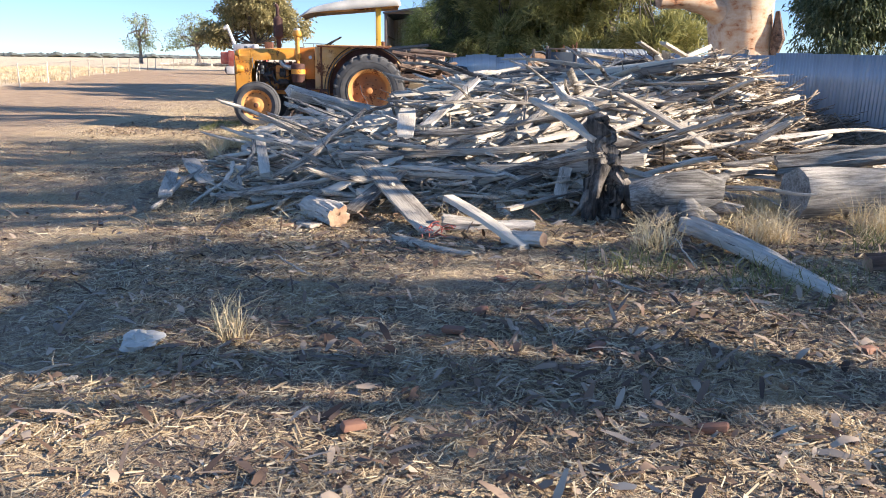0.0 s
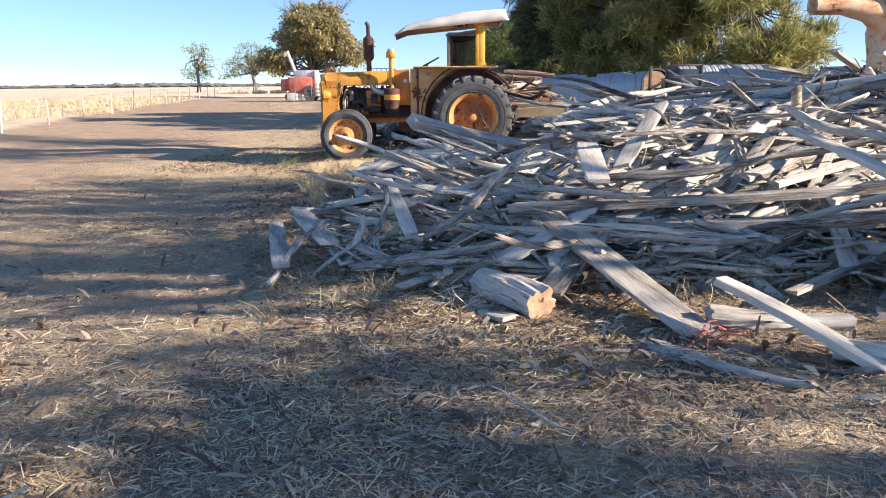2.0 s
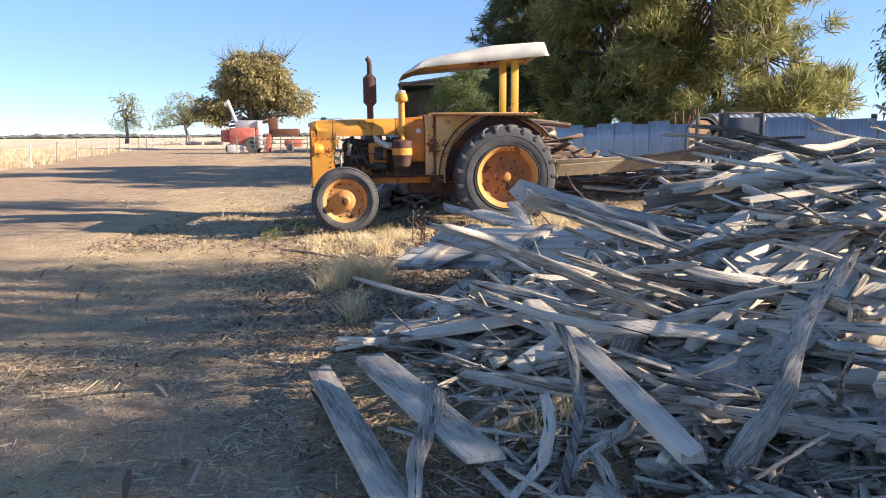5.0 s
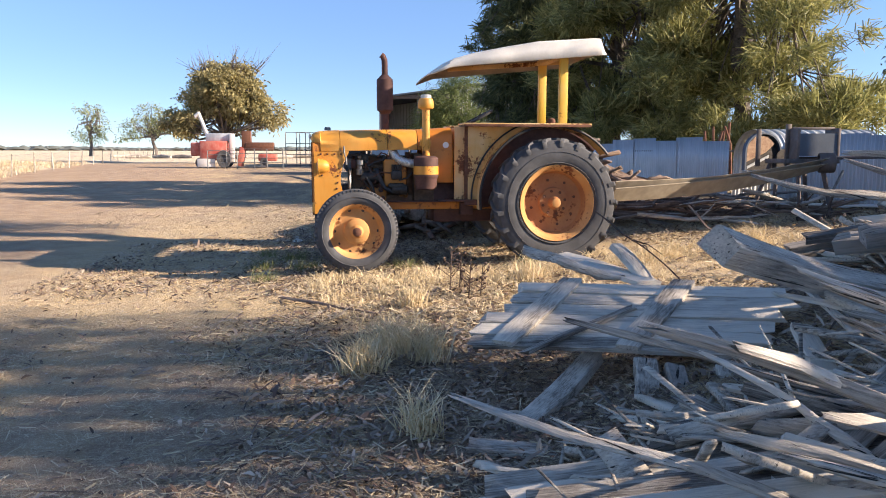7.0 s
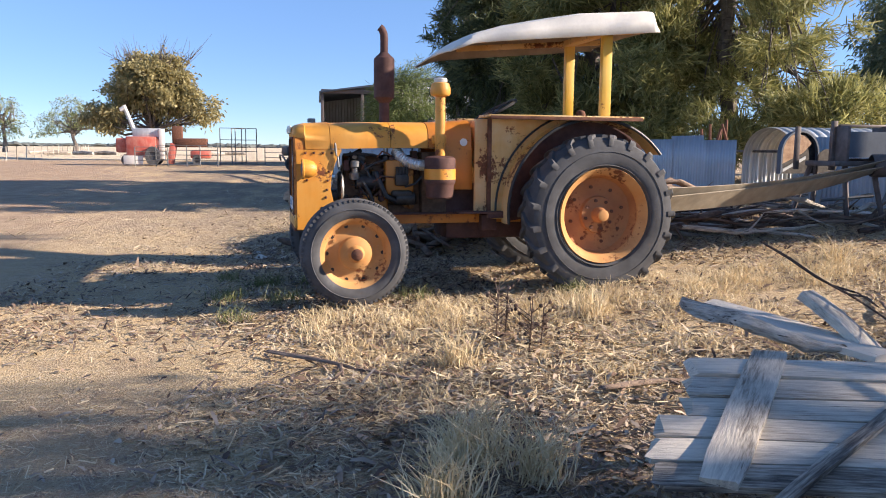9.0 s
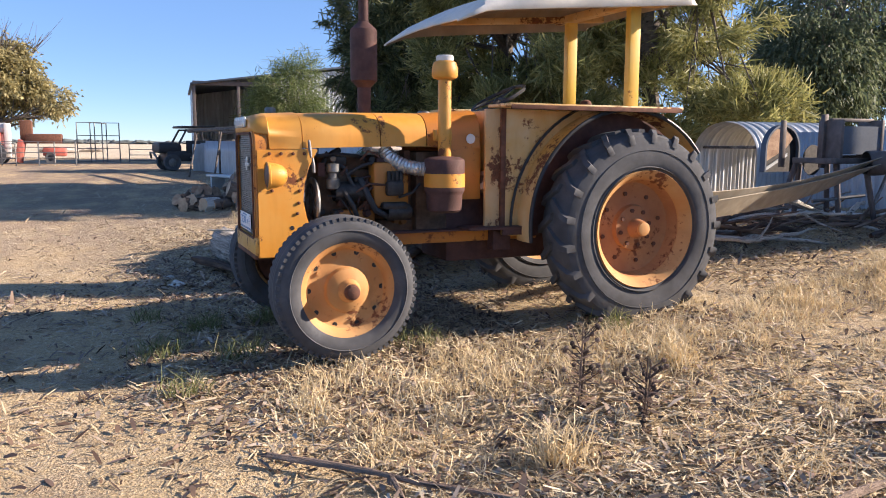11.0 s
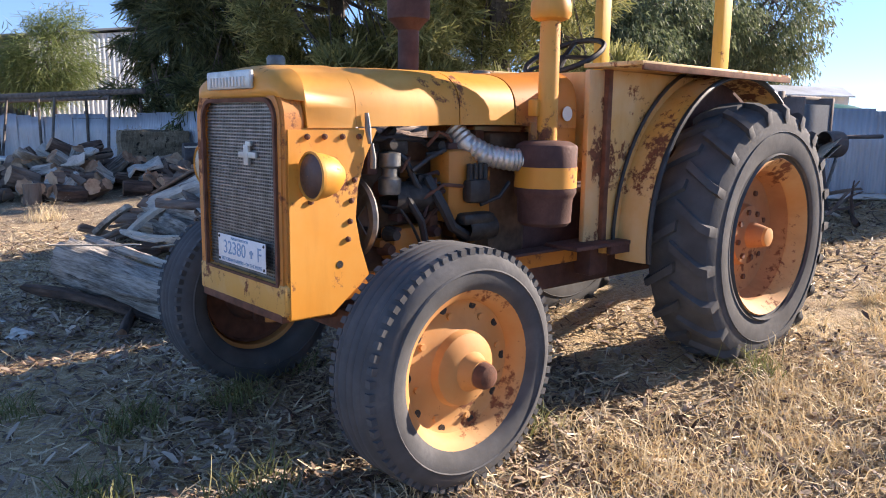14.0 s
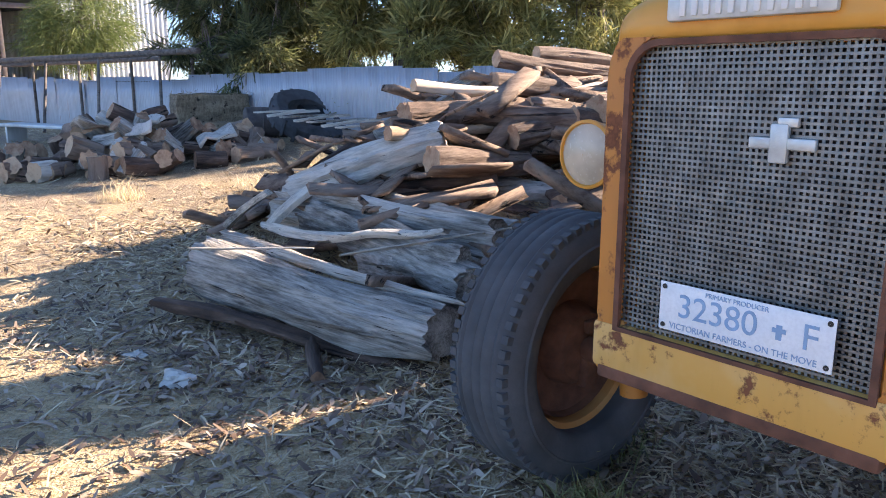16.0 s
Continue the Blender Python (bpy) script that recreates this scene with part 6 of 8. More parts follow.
span("log", log_mesh(1.6, 0.06, 302, M_LOG, M_LOG, 0.25, 0.05), (1.80, 5.42, gz(1.8, 5.4) + 0.05), (2.12, 3.86, gz(2.1, 3.9) + 0.04), 1.6, "thin cracked grey log lying on the litter", "log")
span("log", log_mesh(1.5, 0.19, 303, M_LOG, M_LOG, 0.1), (2.80, 5.85, gz(2.8, 5.8) + 0.19), (4.2, 6.1, gz(4.2, 6.1) + 0.2), 1.5, "thick silver-grey log with long cracks", "log")
span("log", log_mesh(1.3, 0.09, 304, M_LOG, M_LOG, 0.25, 0.06), (2.95, 6.6, gz(3, 6.6) + 0.32), (4.2, 6.35, gz(4.2, 6.3) + 0.42), 1.3, "short weathered log end lying on brush", "log")
span("log", log_mesh(0.9, 0.06, 305, M_BARK, M_CUT, 0.2), (2.55, 4.35, gz(2.5, 4.3) + 0.05), (3.4, 4.4, gz(3.4, 4.4) + 0.06), 0.9, "dark bark-covered branch on the litter", "log")
span("log", log_mesh(0.9, 0.06, 306, M_LOG, M_LOG, 0.2, 0.05), (0.05, 5.78, 0.13), (0.75, 5.72, 0.14), 0.9, "fluted grey log piece half buried in litter", "log")
board((0.08, 5.75, 0.34), (0.62, 5.1, 0.12), 2, "narrow pale batten over a log piece")
pole((0.0, 5.3, 0.08), (0.5, 5.35, 0.26), 1, "bent white stick over litter")
span("log", log_mesh(0.3, 0.06, 307, M_LOG, M_CUT, 0.2), (0.50, 5.32, 0.14), (0.74, 5.12, 0.16), 0.3, "pale broken log stub", "log")
pole((-0.3, 5.5, 0.09), (0.3, 5.0, 0.12), 0, "grey stick lying in the litter")
for i in range(26):
    x, y = rw.uniform(2.0, 5.0), rw.uniform(5.9, 8.2)
    z = gz(x, y) + rw.uniform(0.06, 0.3)
    lay("branch", rw.choice(STICKS), x, y, z, rw.gauss(8, 30), rw.gauss(0, 5), rw.uniform(0, 360), "grey branch lying in the low brush", "branch", "branches in the low brush", rw.uniform(0.6, 1.0))
# red twine and crumpled rag
bm = BM()
for i in range(16):
    a = Vector((rw.gauss(0, 0.05), rw.gauss(0, 0.04), rw.uniform(0.0, 0.09)))
    b = a + Vector((rw.gauss(0, 0.06), rw.gauss(0, 0.05), rw.uniform(-0.03, 0.04)))
    tube(bm, [a, a.lerp(b, 0.5) + Vector((0, 0, 0.02)), b], 0.004, 4)
thing("twine", bm, M_RED, pose(-0.02, 5.45, gz(0, 5.45) + 0.03), "tangle of faded red baling twine", "twine")


def rag(x, y, s, seed, label, mat=None):
    bm = BM()
    bmesh.ops.create_icosphere(bm, subdivisions=3, radius=s)
    for v in bm.verts:
        q = noise.noise(v.co * (3.2 / s) * 0.35 + Vector((seed, 0, 0))) + 0.5 * noise.noise(v.co * (7 / s) * 0.35 + Vector((0, seed, 0)))
        v.co *= 1 + 0.65 * q
        v.co.z = v.co.z * 0.5 + s * 0.3
    thing("rag", bm, mat or M_RAG, pose(x, y, gz(x, y)), label, "rag", sharp=25)


rag(-1.43, 3.53, 0.09, 1, "crumpled dirty white rag on the dirt")
rag(-4.39, 17.92, 0.07, 2, "crumpled white scrap lying on the litter")
rag(-4.45, 18.35, 0.05, 3, "small white scrap lying on the litter")
rag(-4.04, 14.03, 0.035, 4, "small white scrap near the tractor")


# ---- log pile behind the tractor ----
def lsurf(x, y):
    return gz(x, y) + float(log_pile_height(x, y))


BIGLOG = [log_mesh(2.0, r_, s, M_LOG, M_LOG, q, 0.08, 0.2) for r_, s, q in ((0.20, 501, 0.16), (0.16, 502, 0.2), (0.13, 503, 0.18), (0.10, 504, 0.22))]
BARKLOG = [log_mesh(1.4, r_, s, M_BARK, M_CUT, 0.12) for r_, s in ((0.10, 511), (0.075, 512), (0.12, 513))]
GUMLOG = [log_mesh(1.4, r_, s, M_CUT if s == 521 else M_BARK, M_CUT, 0.2, 0, 0.3) for r_, s in ((0.085, 521), (0.07, 522), (0.10, 523))]
PEELED = [log_mesh(1.4, r_, sd, M_PEELED, M_CUT, 0.16, 0, 0.3) for r_, sd in ((0.085, 541), (0.06, 542))]
CANE = branch_mesh(2.0, 0.011, 227, M_PLANK, 0.02, 0, "cane")
G_L = "logs of the log pile"


def log(a, b, me, length, label, sec=1.0, roll=0.0):
    return span("log", me, a, b, length, label, "log", G_L, roll, sec)


log((-3.87, 18.91, 0.30), (-3.42, 17.27, 0.24), BIGLOG[0], 2.0, "big cracked silver-grey log at the foot of the log pile", 0.80, 0)
log((-3.12, 19.55, 0.50), (-2.67, 17.67, 0.44), BIGLOG[1], 2.0, "big cracked silver-grey log in the log pile", 1.10, 90)
log((-3.11, 19.42, 0.62), (-2.35, 18.71, 0.91), BIGLOG[1], 2.0, "grey log with a sawn end on the log pile", 0.85, 40)
log((-2.81, 19.11, 0.62), (-2.04, 18.56, 0.66), BARKLOG[0], 1.4, "dark bark log with a sawn end", 0.85, 0)
log((-3.12, 19.08, 0.42), (-3.07, 17.50, 0.36), BIGLOG[2], 2.0, "fluted grey log piece in the log pile", 1.10, 0)
log((-3.11, 18.38, 0.36), (-3.00, 17.62, 0.34), BIGLOG[1], 2.0, "broken grey log end in the log pile", 0.85, 60)
log((-2.43, 19.07, 0.46), (-2.23, 18.64, 0.50), BIGLOG[2], 2.0, "short fluted grey log in the log pile", 1.00, 0)
log((-2.04, 18.86, 0.56), (-1.52, 18.14, 0.66), BIGLOG[3], 2.0, "grey log lying deep in the log pile", 1.20, 0)
log((-2.15, 18.65, 0.46), (-1.93, 18.23, 0.46), BARKLOG[1], 1.4, "brown bark log low in the log pile", 1.00, 0)
log((-2.57, 18.58, 0.83), (-1.77, 18.58, 0.81), BARKLOG[2], 1.4, "brown bark log in the log pile", 0.80, 0)
log((-2.13, 19.41, 1.31), (-1.20, 19.35, 1.27), PEELED[1], 1.4, "pale peeled branch on the log pile", 0.80, 0)
log((-1.66, 18.96, 1.00), (-1.00, 18.93, 0.96), PEELED[0], 1.4, "pale peeled log with a dark end", 0.95, 0)
log((-1.16, 19.09, 1.08), (0.12, 19.38, 1.36), PEELED[0], 1.4, "tan peeled log rising from the log pile", 1.00, 0)
log((-2.45, 19.03, 1.11), (-1.59, 19.19, 1.19), GUMLOG[2], 1.4, "orange-brown split log on the log pile", 0.80, 0)
log((-2.68, 18.87, 1.01), (-1.74, 18.93, 1.02), PEELED[1], 1.4, "pale peeled branch on the log pile", 0.80, 0)
log((-1.12, 19.70, 1.54), (0.18, 19.57, 1.39), BARKLOG[0], 1.4, "brown bark log on top of the log pile", 0.70, 0)
log((-0.66, 19.73, 1.58), (0.47, 19.64, 1.48), BARKLOG[1], 1.4, "brown bark log on top of the log pile", 0.80, 0)
log((-1.39, 19.44, 1.31), (0.05, 19.38, 1.24), BARKLOG[2], 1.4, "brown bark log near the top of the log pile", 0.70, 0)
span("branch", branch_mesh(2.0, 0.06, 531, M_BARK, 0.03, 0), (-4.20, 18.88, 0.13), (-3.52, 17.24, 0.12), 2.0, "long brown branch lying before the log pile", "branch")
span("log", log_mesh(0.3, 0.035, 532, M_BARK, M_CUT, 0.1), (-3.70, 17.96, 0.08), (-3.89, 17.53, 0.06), 0.3, "short brown stub lying before the log pile", "log")
board((-3.61, 19.37, 0.42), (-3.40, 19.17, 0.66), 2, "pale batten standing among the logs")
board((-3.40, 19.14, 0.44), (-3.11, 19.16, 0.66), 2, "dark batten standing among the logs")
pole((-3.73, 19.04, 0.44), (-3.22, 17.27, 0.38), 0, "split grey slab lying on the logs")
pole((-3.47, 19.06, 0.46), (-3.04, 17.69, 0.42), 2, "split grey slab lying on the logs")
span("cane", CANE, (-4.07, 18.67, 0.46), (-3.56, 18.18, 0.46), 2.0, "thin pale cane lying across the logs", "cane", "canes on the logs")
span("cane", CANE, (-3.61, 17.83, 0.52), (-2.08, 17.51, 0.60), 2.0, "thin pale cane lying across the logs", "cane", "canes on the logs")
span("cane", CANE, (-2.68, 20.70, 0.62), (-2.54, 19.67, 0.62), 2.0, "thin pale cane lying across the logs", "cane", "canes on the logs")
rl = random.Random(12)
n = 0
while n < 95:
    x, y = rl.uniform(-2.6, 2.0), rl.uniform(17.4, 21.0)
    if float(log_pile_height(x, y)) < 0.25 or x < -2.0 - 0.4 * (y - 19.0):
        continue
    kind = rl.random()
    me, L = (rl.choice(BIGLOG[1:]), 2.0) if kind < (0.26 if x < -1.7 else 0.04) else ((rl.choice(BARKLOG), 1.4) if kind < 0.95 else (rl.choice(GUMLOG[1:]), 1.4))
    yaw = rl.gauss(-30, 28) if x < -1 else rl.gauss(0, 25)
    pt, z = tilt_along(x, y, yaw, 0.4, lsurf)
    ob = new("log", me)
    ob.matrix_basis = pose(x, y, z - rl.uniform(0.08, 0.34), rl.uniform(0, 360), pt + rl.gauss(0, 5), yaw) @ Matrix.Diagonal((rl.uniform(0.45, 0.8), rl.uniform(0.7, 1.0), rl.uniform(0.7, 1.0), 1))
    tagged(ob, "grey weathered log in the log pile" if kind < (0.26 if x < -1.7 else 0.04) else ("brown bark log in the log pile" if kind < 0.95 else "peeled orange log in the log pile"), "log", G_L)
    n += 1
# brush logs under the belt
for i in range(64):
    x, y = rl.uniform(-0.2, 3.2), rl.uniform(16.3, 18.6)
    lay("branch", rl.choice(DARK_STICKS if i % 3 else STICKS), x, y, gz(x, y) + rl.uniform(0.04, 0.30) * (1.4 - 0.3 * max(0, x)), rl.gauss(0, 24), rl.gauss(0, 4), rl.uniform(0, 360), "dark branch lying under the drive belt", "branch", "branches under the belt", rl.uniform(0.6, 1.0))

# ---- firewood heap by the fence ----
BILLET = [log_mesh(0.42, r_, s, M_BARK, M_CUT, 0.14, 0, 0.05, "billet") for r_, s in ((0.12, 601), (0.10, 602), (0.14, 603), (0.085, 604))]
BILLET += [log_mesh(0.40, r_, s, M_LOG, M_CUT, 0.2, 0.02, 0.05, "billet") for r_, s in ((0.12, 605), (0.10, 606))]


def heap_height(x, y):
    d = math.hypot((x + 2.35) / 2.0, (y - 26.4) / 1.35)
    return 0.68 * max(0.0, 1 - d) ** 0.75


n = 0
while n < 120:
    x, y = rl.uniform(-4.4, -0.3), rl.uniform(25.0, 27.8)
    h = heap_height(x, y)
    if h <= 0.02:
        continue
    ob = new("firewood_billet", BILLET[rl.choices(range(6), (3, 3, 2, 3, 2, 2))[0]])
    ob.matrix_basis = pose(x, y, gz(x, y) + 0.09 + h * rl.uniform(0.2, 1.0), rl.uniform(0, 360), rl.gauss(0, 28), rl.uniform(0, 360))
    tagged(ob, "short sawn billet in the firewood heap", "firewood", "billets of the firewood heap")
    n += 1
for x, y, yaw in ((-3.1, 25.35, 12), (-2.65, 25.3, 5), (-1.75, 25.15, -8), (-1.2, 25.2, 15), (-3.6, 25.7, 40), (-0.9, 25.35, -30)):
    ob = new("firewood_billet", BILLET[0])
    ob.matrix_basis = pose(x, y, gz(x, y) + 0.11, 30, 0, yaw)
    tagged(ob, "short sawn billet at the edge of the firewood heap", "firewood", "billets of the firewood heap")
bm = box(BM(), (0, 0, 0.02), (0.55, 0.4, 0.05), 0.02)
bmesh.ops.subdivide_edges(bm, edges=bm.edges[:], cuts=3, use_grid_fill=True)
for v in bm.verts:
    v.co.z += 0.1 * noise.noise(v.co * 5) + 0.05 * math.sin(v.co.x * 8)
for i, (x, y) in enumerate(((-2.4, 25.9), (-1.5, 25.6), (-3.0, 26.2))):
    thing("bark_sheet", bm.copy(), M_LOG, pose(x, y, gz(x, y) + 0.12 + heap_height(x, y), rl.uniform(-20, 20), 25, rl.uniform(0, 360)), "curled grey sheet of bark on the firewood", "bark", "bark sheets")
bm.free()


# ---- hay bales, ripped tyre, drums ----
def hay_bale(x, y, z, d, yaw, label):
    bm = BM()
    bmesh.ops.create_cube(bm, size=1.0)
    bmesh.ops.subdivide_edges(bm, edges=bm.edges[:], cuts=7, use_grid_fill=True)
    for v in bm.verts:
        v.co = Vector((v.co.x * d[0], v.co.y * d[1], v.co.z * d[2]))
        v.co += v.co.normalized() * (0.06 * noise.noise(v.co * 6 + Vector((x, y, z))) - 0.04 * (abs(v.co.x) / d[0] + abs(v.co.y) / d[1] + abs(v.co.z) / d[2]) ** 2 * 0.5)
    ob = thing("hay_bale", bm, M_HAY, pose(x, y, z, 0, 0, yaw), label, "hay bale", sharp=60)
    rng = np.random.RandomState(int(x * 100) % 1000 + 7)
    pts = np.array([[rng.uniform(-0.5, 0.5) * d[0], rng.uniform(-0.5, 0.5) * d[1], rng.choice([-0.5, 0.5]) * d[2]] if i % 2 else [rng.uniform(-0.5, 0.5) * d[0], rng.choice([-0.5, 0.5]) * d[1], rng.uniform(-0.5, 0.5) * d[2]] for i in range(700)])
    vs, fs = blades(pts * 0.98, rng.normal(size=pts.shape), 0.14, 0.012, rng, 0.2)
    s = new("loose_straw", quick("loose_straw", vs, fs, M_HAY))
    s.parent = ob


hay_bale(-0.15, 29.8, gz(-0.2, 29.8) + 0.56, (1.4, 0.95, 0.58), -8, "old grey-brown hay bale on another bale")
hay_bale(0.0, 29.6, gz(0.0, 29.6) + 0.14, (1.6, 1.0, 0.34), -4, "collapsed old hay bale by the fence")


def big_tyre(x, y, yaw, pitch):
    bm = BM()
    prof = [(0.42, -0.13), (0.50, -0.18), (0.62, -0.18), (0.70, -0.12), (0.72, 0), (0.70, 0.12), (0.62, 0.18), (0.50, 0.18), (0.42, 0.13), (0.46, 0)]
    lathe(bm, prof, 40, close=True)
    for v in bm.verts:
        v.co += v.co.normalized() * 0.08 * noise.noise(v.co * 2.0)
    ob = thing("scrap_tyre", bm, M_RUBBER, pose(x, y, gz(x, y) + 0.36, pitch, 0, yaw), "ripped black tractor tyre propped on a drum", "tyre")
    lug = mesh_of("lug", box(BM(), (0.71, 0, 0), (0.05, 0.06, 0.3), 0.006), M_RUBBER)
    for i in range(20):
        q = new("lug", lug)
        q.parent = ob
        q.matrix_basis = Matrix.Rotation(2 * math.pi * i / 20, 4, "Z")


big_tyre(0.75, 27.2, 10, 33)
for i, (x, y) in enumerate(((0.45, 28.3), (1.15, 27.6))):
    bm = lathe(BM(), [(0.001, -0.44), (0.27, -0.44), (0.285, -0.43), (0.285, -0.16), (0.295, -0.15), (0.285, -0.14), (0.285, 0.14), (0.295, 0.15), (0.285, 0.16), (0.285, 0.43), (0.27, 0.44), (0.26, 0.42), (0.001, 0.42)], 28)
    thing("drum", bm, M_BLACK if i else M_IRON_BROWN, pose(x, y, gz(x, y) + 0.29, 0, 90, -12 + 20 * i), "dark steel drum lying on its side by the fence", "drum", "drums by the fence")
for i in range(7):
    board((1.3 - 0.15 * i, 25.2 + 0.25 * i, gz(1.2, 25) + 0.32 + 0.03 * i), (0.1 - 0.1 * i, 24.9 + 0.28 * i, gz(0, 25) + 0.36 + 0.03 * i), 2 if i % 2 else 1, "pale thin board stacked behind the log pile")


# ---- saw bench with its flat belt ----
bench = holder("saw_bench", pose(2.5, 17.0, gz(2.5, 17.0)), "old steel saw bench with a rusty blade guard", "saw bench")


def bp(name, bm, mat, label="", parent=None):
    return part(name, bm, mat, parent or bench, label)


H0 = gz(2.5, 17.0)
for a, b in (((-0.42, 0.40, 0.0), (-0.22, 0.32, 0.72)), ((0.02, -0.1, 0.0), (-0.03, -0.05, 0.72)), ((0.38, -0.25, 0.0), (0.22, -0.2, 0.72)), ((0.45, 0.5, 0.0), (0.32, 0.42, 0.72)), ((-0.05, 0.5, 0.0), (-0.05, 0.45, 0.7))):
    bp("leg", tube(BM(), [a, b], [0.028, 0.032], 8), M_IRON_BROWN)
bm = BM()
box(bm, (0.05, 0.15, 0.74), (0.75, 0.06, 0.06), 0.006)
box(bm, (0.05, -0.18, 0.74), (0.75, 0.06, 0.06), 0.006)
box(bm, (-0.30, 0.0, 0.74), (0.06, 0.55, 0.06), 0.006)
box(bm, (0.40, 0.0, 0.74), (0.06, 0.55, 0.06), 0.006)
bp("bench_frame", bm, M_IRON_BROWN)
bm = box(BM(), (0.18, -0.02, 0.96), (0.52, 0.30, 0.30))
hood = bp("steel_box", bm, M_BLUEGREY, "blue-grey steel box on the bench")
for c, d in (((-0.10, -0.02, 0.95), (0.04, 0.32, 0.46)), ((0.46, -0.02, 0.95), (0.04, 0.32, 0.46)), ((0.18, -0.02, 1.18), (0.60, 0.04, 0.035)), ((-0.13, 0.05, 0.95), (0.06, 0.05, 0.58)), ((-0.38, 0.38, 0.92), (0.06, 0.04, 0.52))):
    bp("upright", box(BM(), c, d, 0.006), M_IRON_BROWN)
bm = BM()
tube(bm, [(0.30, -0.1, 0.78), (1.0, -0.45, 0.80)], 0.022, 8)
tube(bm, [(-0.1, 0.05, 0.78), (0.5, -0.2, 0.78)], 0.02, 8)
bp("shaft", bm, M_IRON_BROWN)
bm = lathe(BM(), [(0.12, -0.1), (0.13, -0.09), (0.135, 0.0), (0.13, 0.09), (0.12, 0.1), (0.001, 0.1)], 24, Matrix.Translation((0.22, -0.32, 0.72)) @ Matrix.Rotation(radians(70), 4, "Z") @ Matrix.Rotation(radians(90), 4, "X"))
bp("pulley", bm, M_IRON_BROWN)
# half-round shroud round the saw: a curved sheet, a pale board inside it and a dark plate drawn for the shaded gap
# beside
arch = [(0.30 * math.cos(radians(a)), 0.26 + 0.28 * math.sin(radians(a))) for a in range(0, 181, 9)]
inner = [(0.275 * math.cos(radians(a)), 0.26 + 0.255 * math.sin(radians(a))) for a in range(0, 181, 9)]
bm = extrude_outline(BM(), [(0.30, 0.0)] + arch + [(-0.30, 0.0), (-0.275, 0.0)] + inner[::-1] + [(0.275, 0.0)], -0.02, 0.05)
guard = bp("blade_guard", bm, M_BLUEGREY, "half-round blue-grey shroud round the saw")
guard.matrix_basis = pose(-0.22, 0.56, 0.60, 0, 0, 10)
bp("guard_dark_gap", extrude_outline(BM(), [(0.27, 0.0)] + inner[::2] + [(-0.27, 0.0)], 0.02, 0.03), M_DARK, "", guard)
bp("guard_board", extrude_outline(BM(), [(-0.26, 0.12), (0.06, 0.26), (0.19, 0.38), (0.08, 0.48), (-0.12, 0.49), (-0.25, 0.36)], 0.0, 0.016), M_CUT, "pale brown board inside the shroud", guard)
bp("guard_strap", extrude_outline(BM(), [(-0.25, 0.02), (0.10, 0.18), (0.10, 0.22), (-0.25, 0.06)], -0.004, 0.012), M_IRON_PALE, "", guard)
bm = lathe(BM(), [(0.001, -0.003), (0.17, -0.003), (0.17, 0.003), (0.001, 0.003)], 40, Matrix.Translation((-0.02, 0.30, 0.74)) @ Matrix.Rotation(radians(10), 4, "Z") @ SIDE)
bp("saw_blade", bm, M_DARK)
bm = BM()
tube(bm, [(-0.3, -0.02, 0.3), (0.3, -0.15, 0.36)], 0.018, 8)
tube(bm, [(0.02, -0.1, 0.12), (0.42, 0.48, 0.16)], 0.015, 8)
tube(bm, [(0.34, -0.25, 0.28), (0.5, -0.25, 0.62)], 0.018, 8)
bp("brace", bm, M_STEEL)


def belt():
    a, b = Vector((-0.55, 15.42, 0.86)), Vector((2.72, 16.68, 1.13))
    side = Vector((0.36, -0.93, 0.0))
    bm = BM()
    for s, (za, zb), tw in ((0, (0.05, 0.07), 25), (1, (-0.03, 0.0), 20)):
        rows = []
        for i in range(25):
            t = i / 24
            p = a.lerp(b, t) + Vector((0, 0, za + (zb - za) * t - 0.10 * math.sin(math.pi * t) * (1 if s == 0 else 0.6)))
            ang = radians(46 + tw * math.sin(math.pi * t * 0.9) - 26 * t)
            w = side * math.cos(ang) * 0.11 + Vector((0, 0, math.sin(ang) * 0.11))
            nrm = w.cross(b - a).normalized() * 0.004
            rows.append([bm.verts.new(q) for q in (p - w - nrm, p + w - nrm, p + w + nrm, p - w + nrm)])
        for r0, r1 in zip(rows, rows[1:]):
            for k in range(4):
                bm.faces.new((r0[k], r0[(k + 1) % 4], r1[(k + 1) % 4], r1[k]))
        bm.faces.new(rows[0])
        bm.faces.new(rows[-1])
    bmesh.ops.recalc_face_normals(bm, faces=bm.faces)
    thing("drive_belt", bm, M_BELT, Matrix(), "wide canvas drive belt from the tractor to the saw", "belt")


belt()
bm = lathe(BM(), [(0.001, -0.1), (0.13, -0.1), (0.135, 0), (0.13, 0.1), (0.001, 0.1)], 24, Matrix.Translation((3.02, -0.42, 0.79)) @ SIDE)
tube(bm, [(2.85, -0.2, 0.79), (3.02, -0.45, 0.79)], 0.03, 8)
tp("belt_pulley", bm, M_RUST)


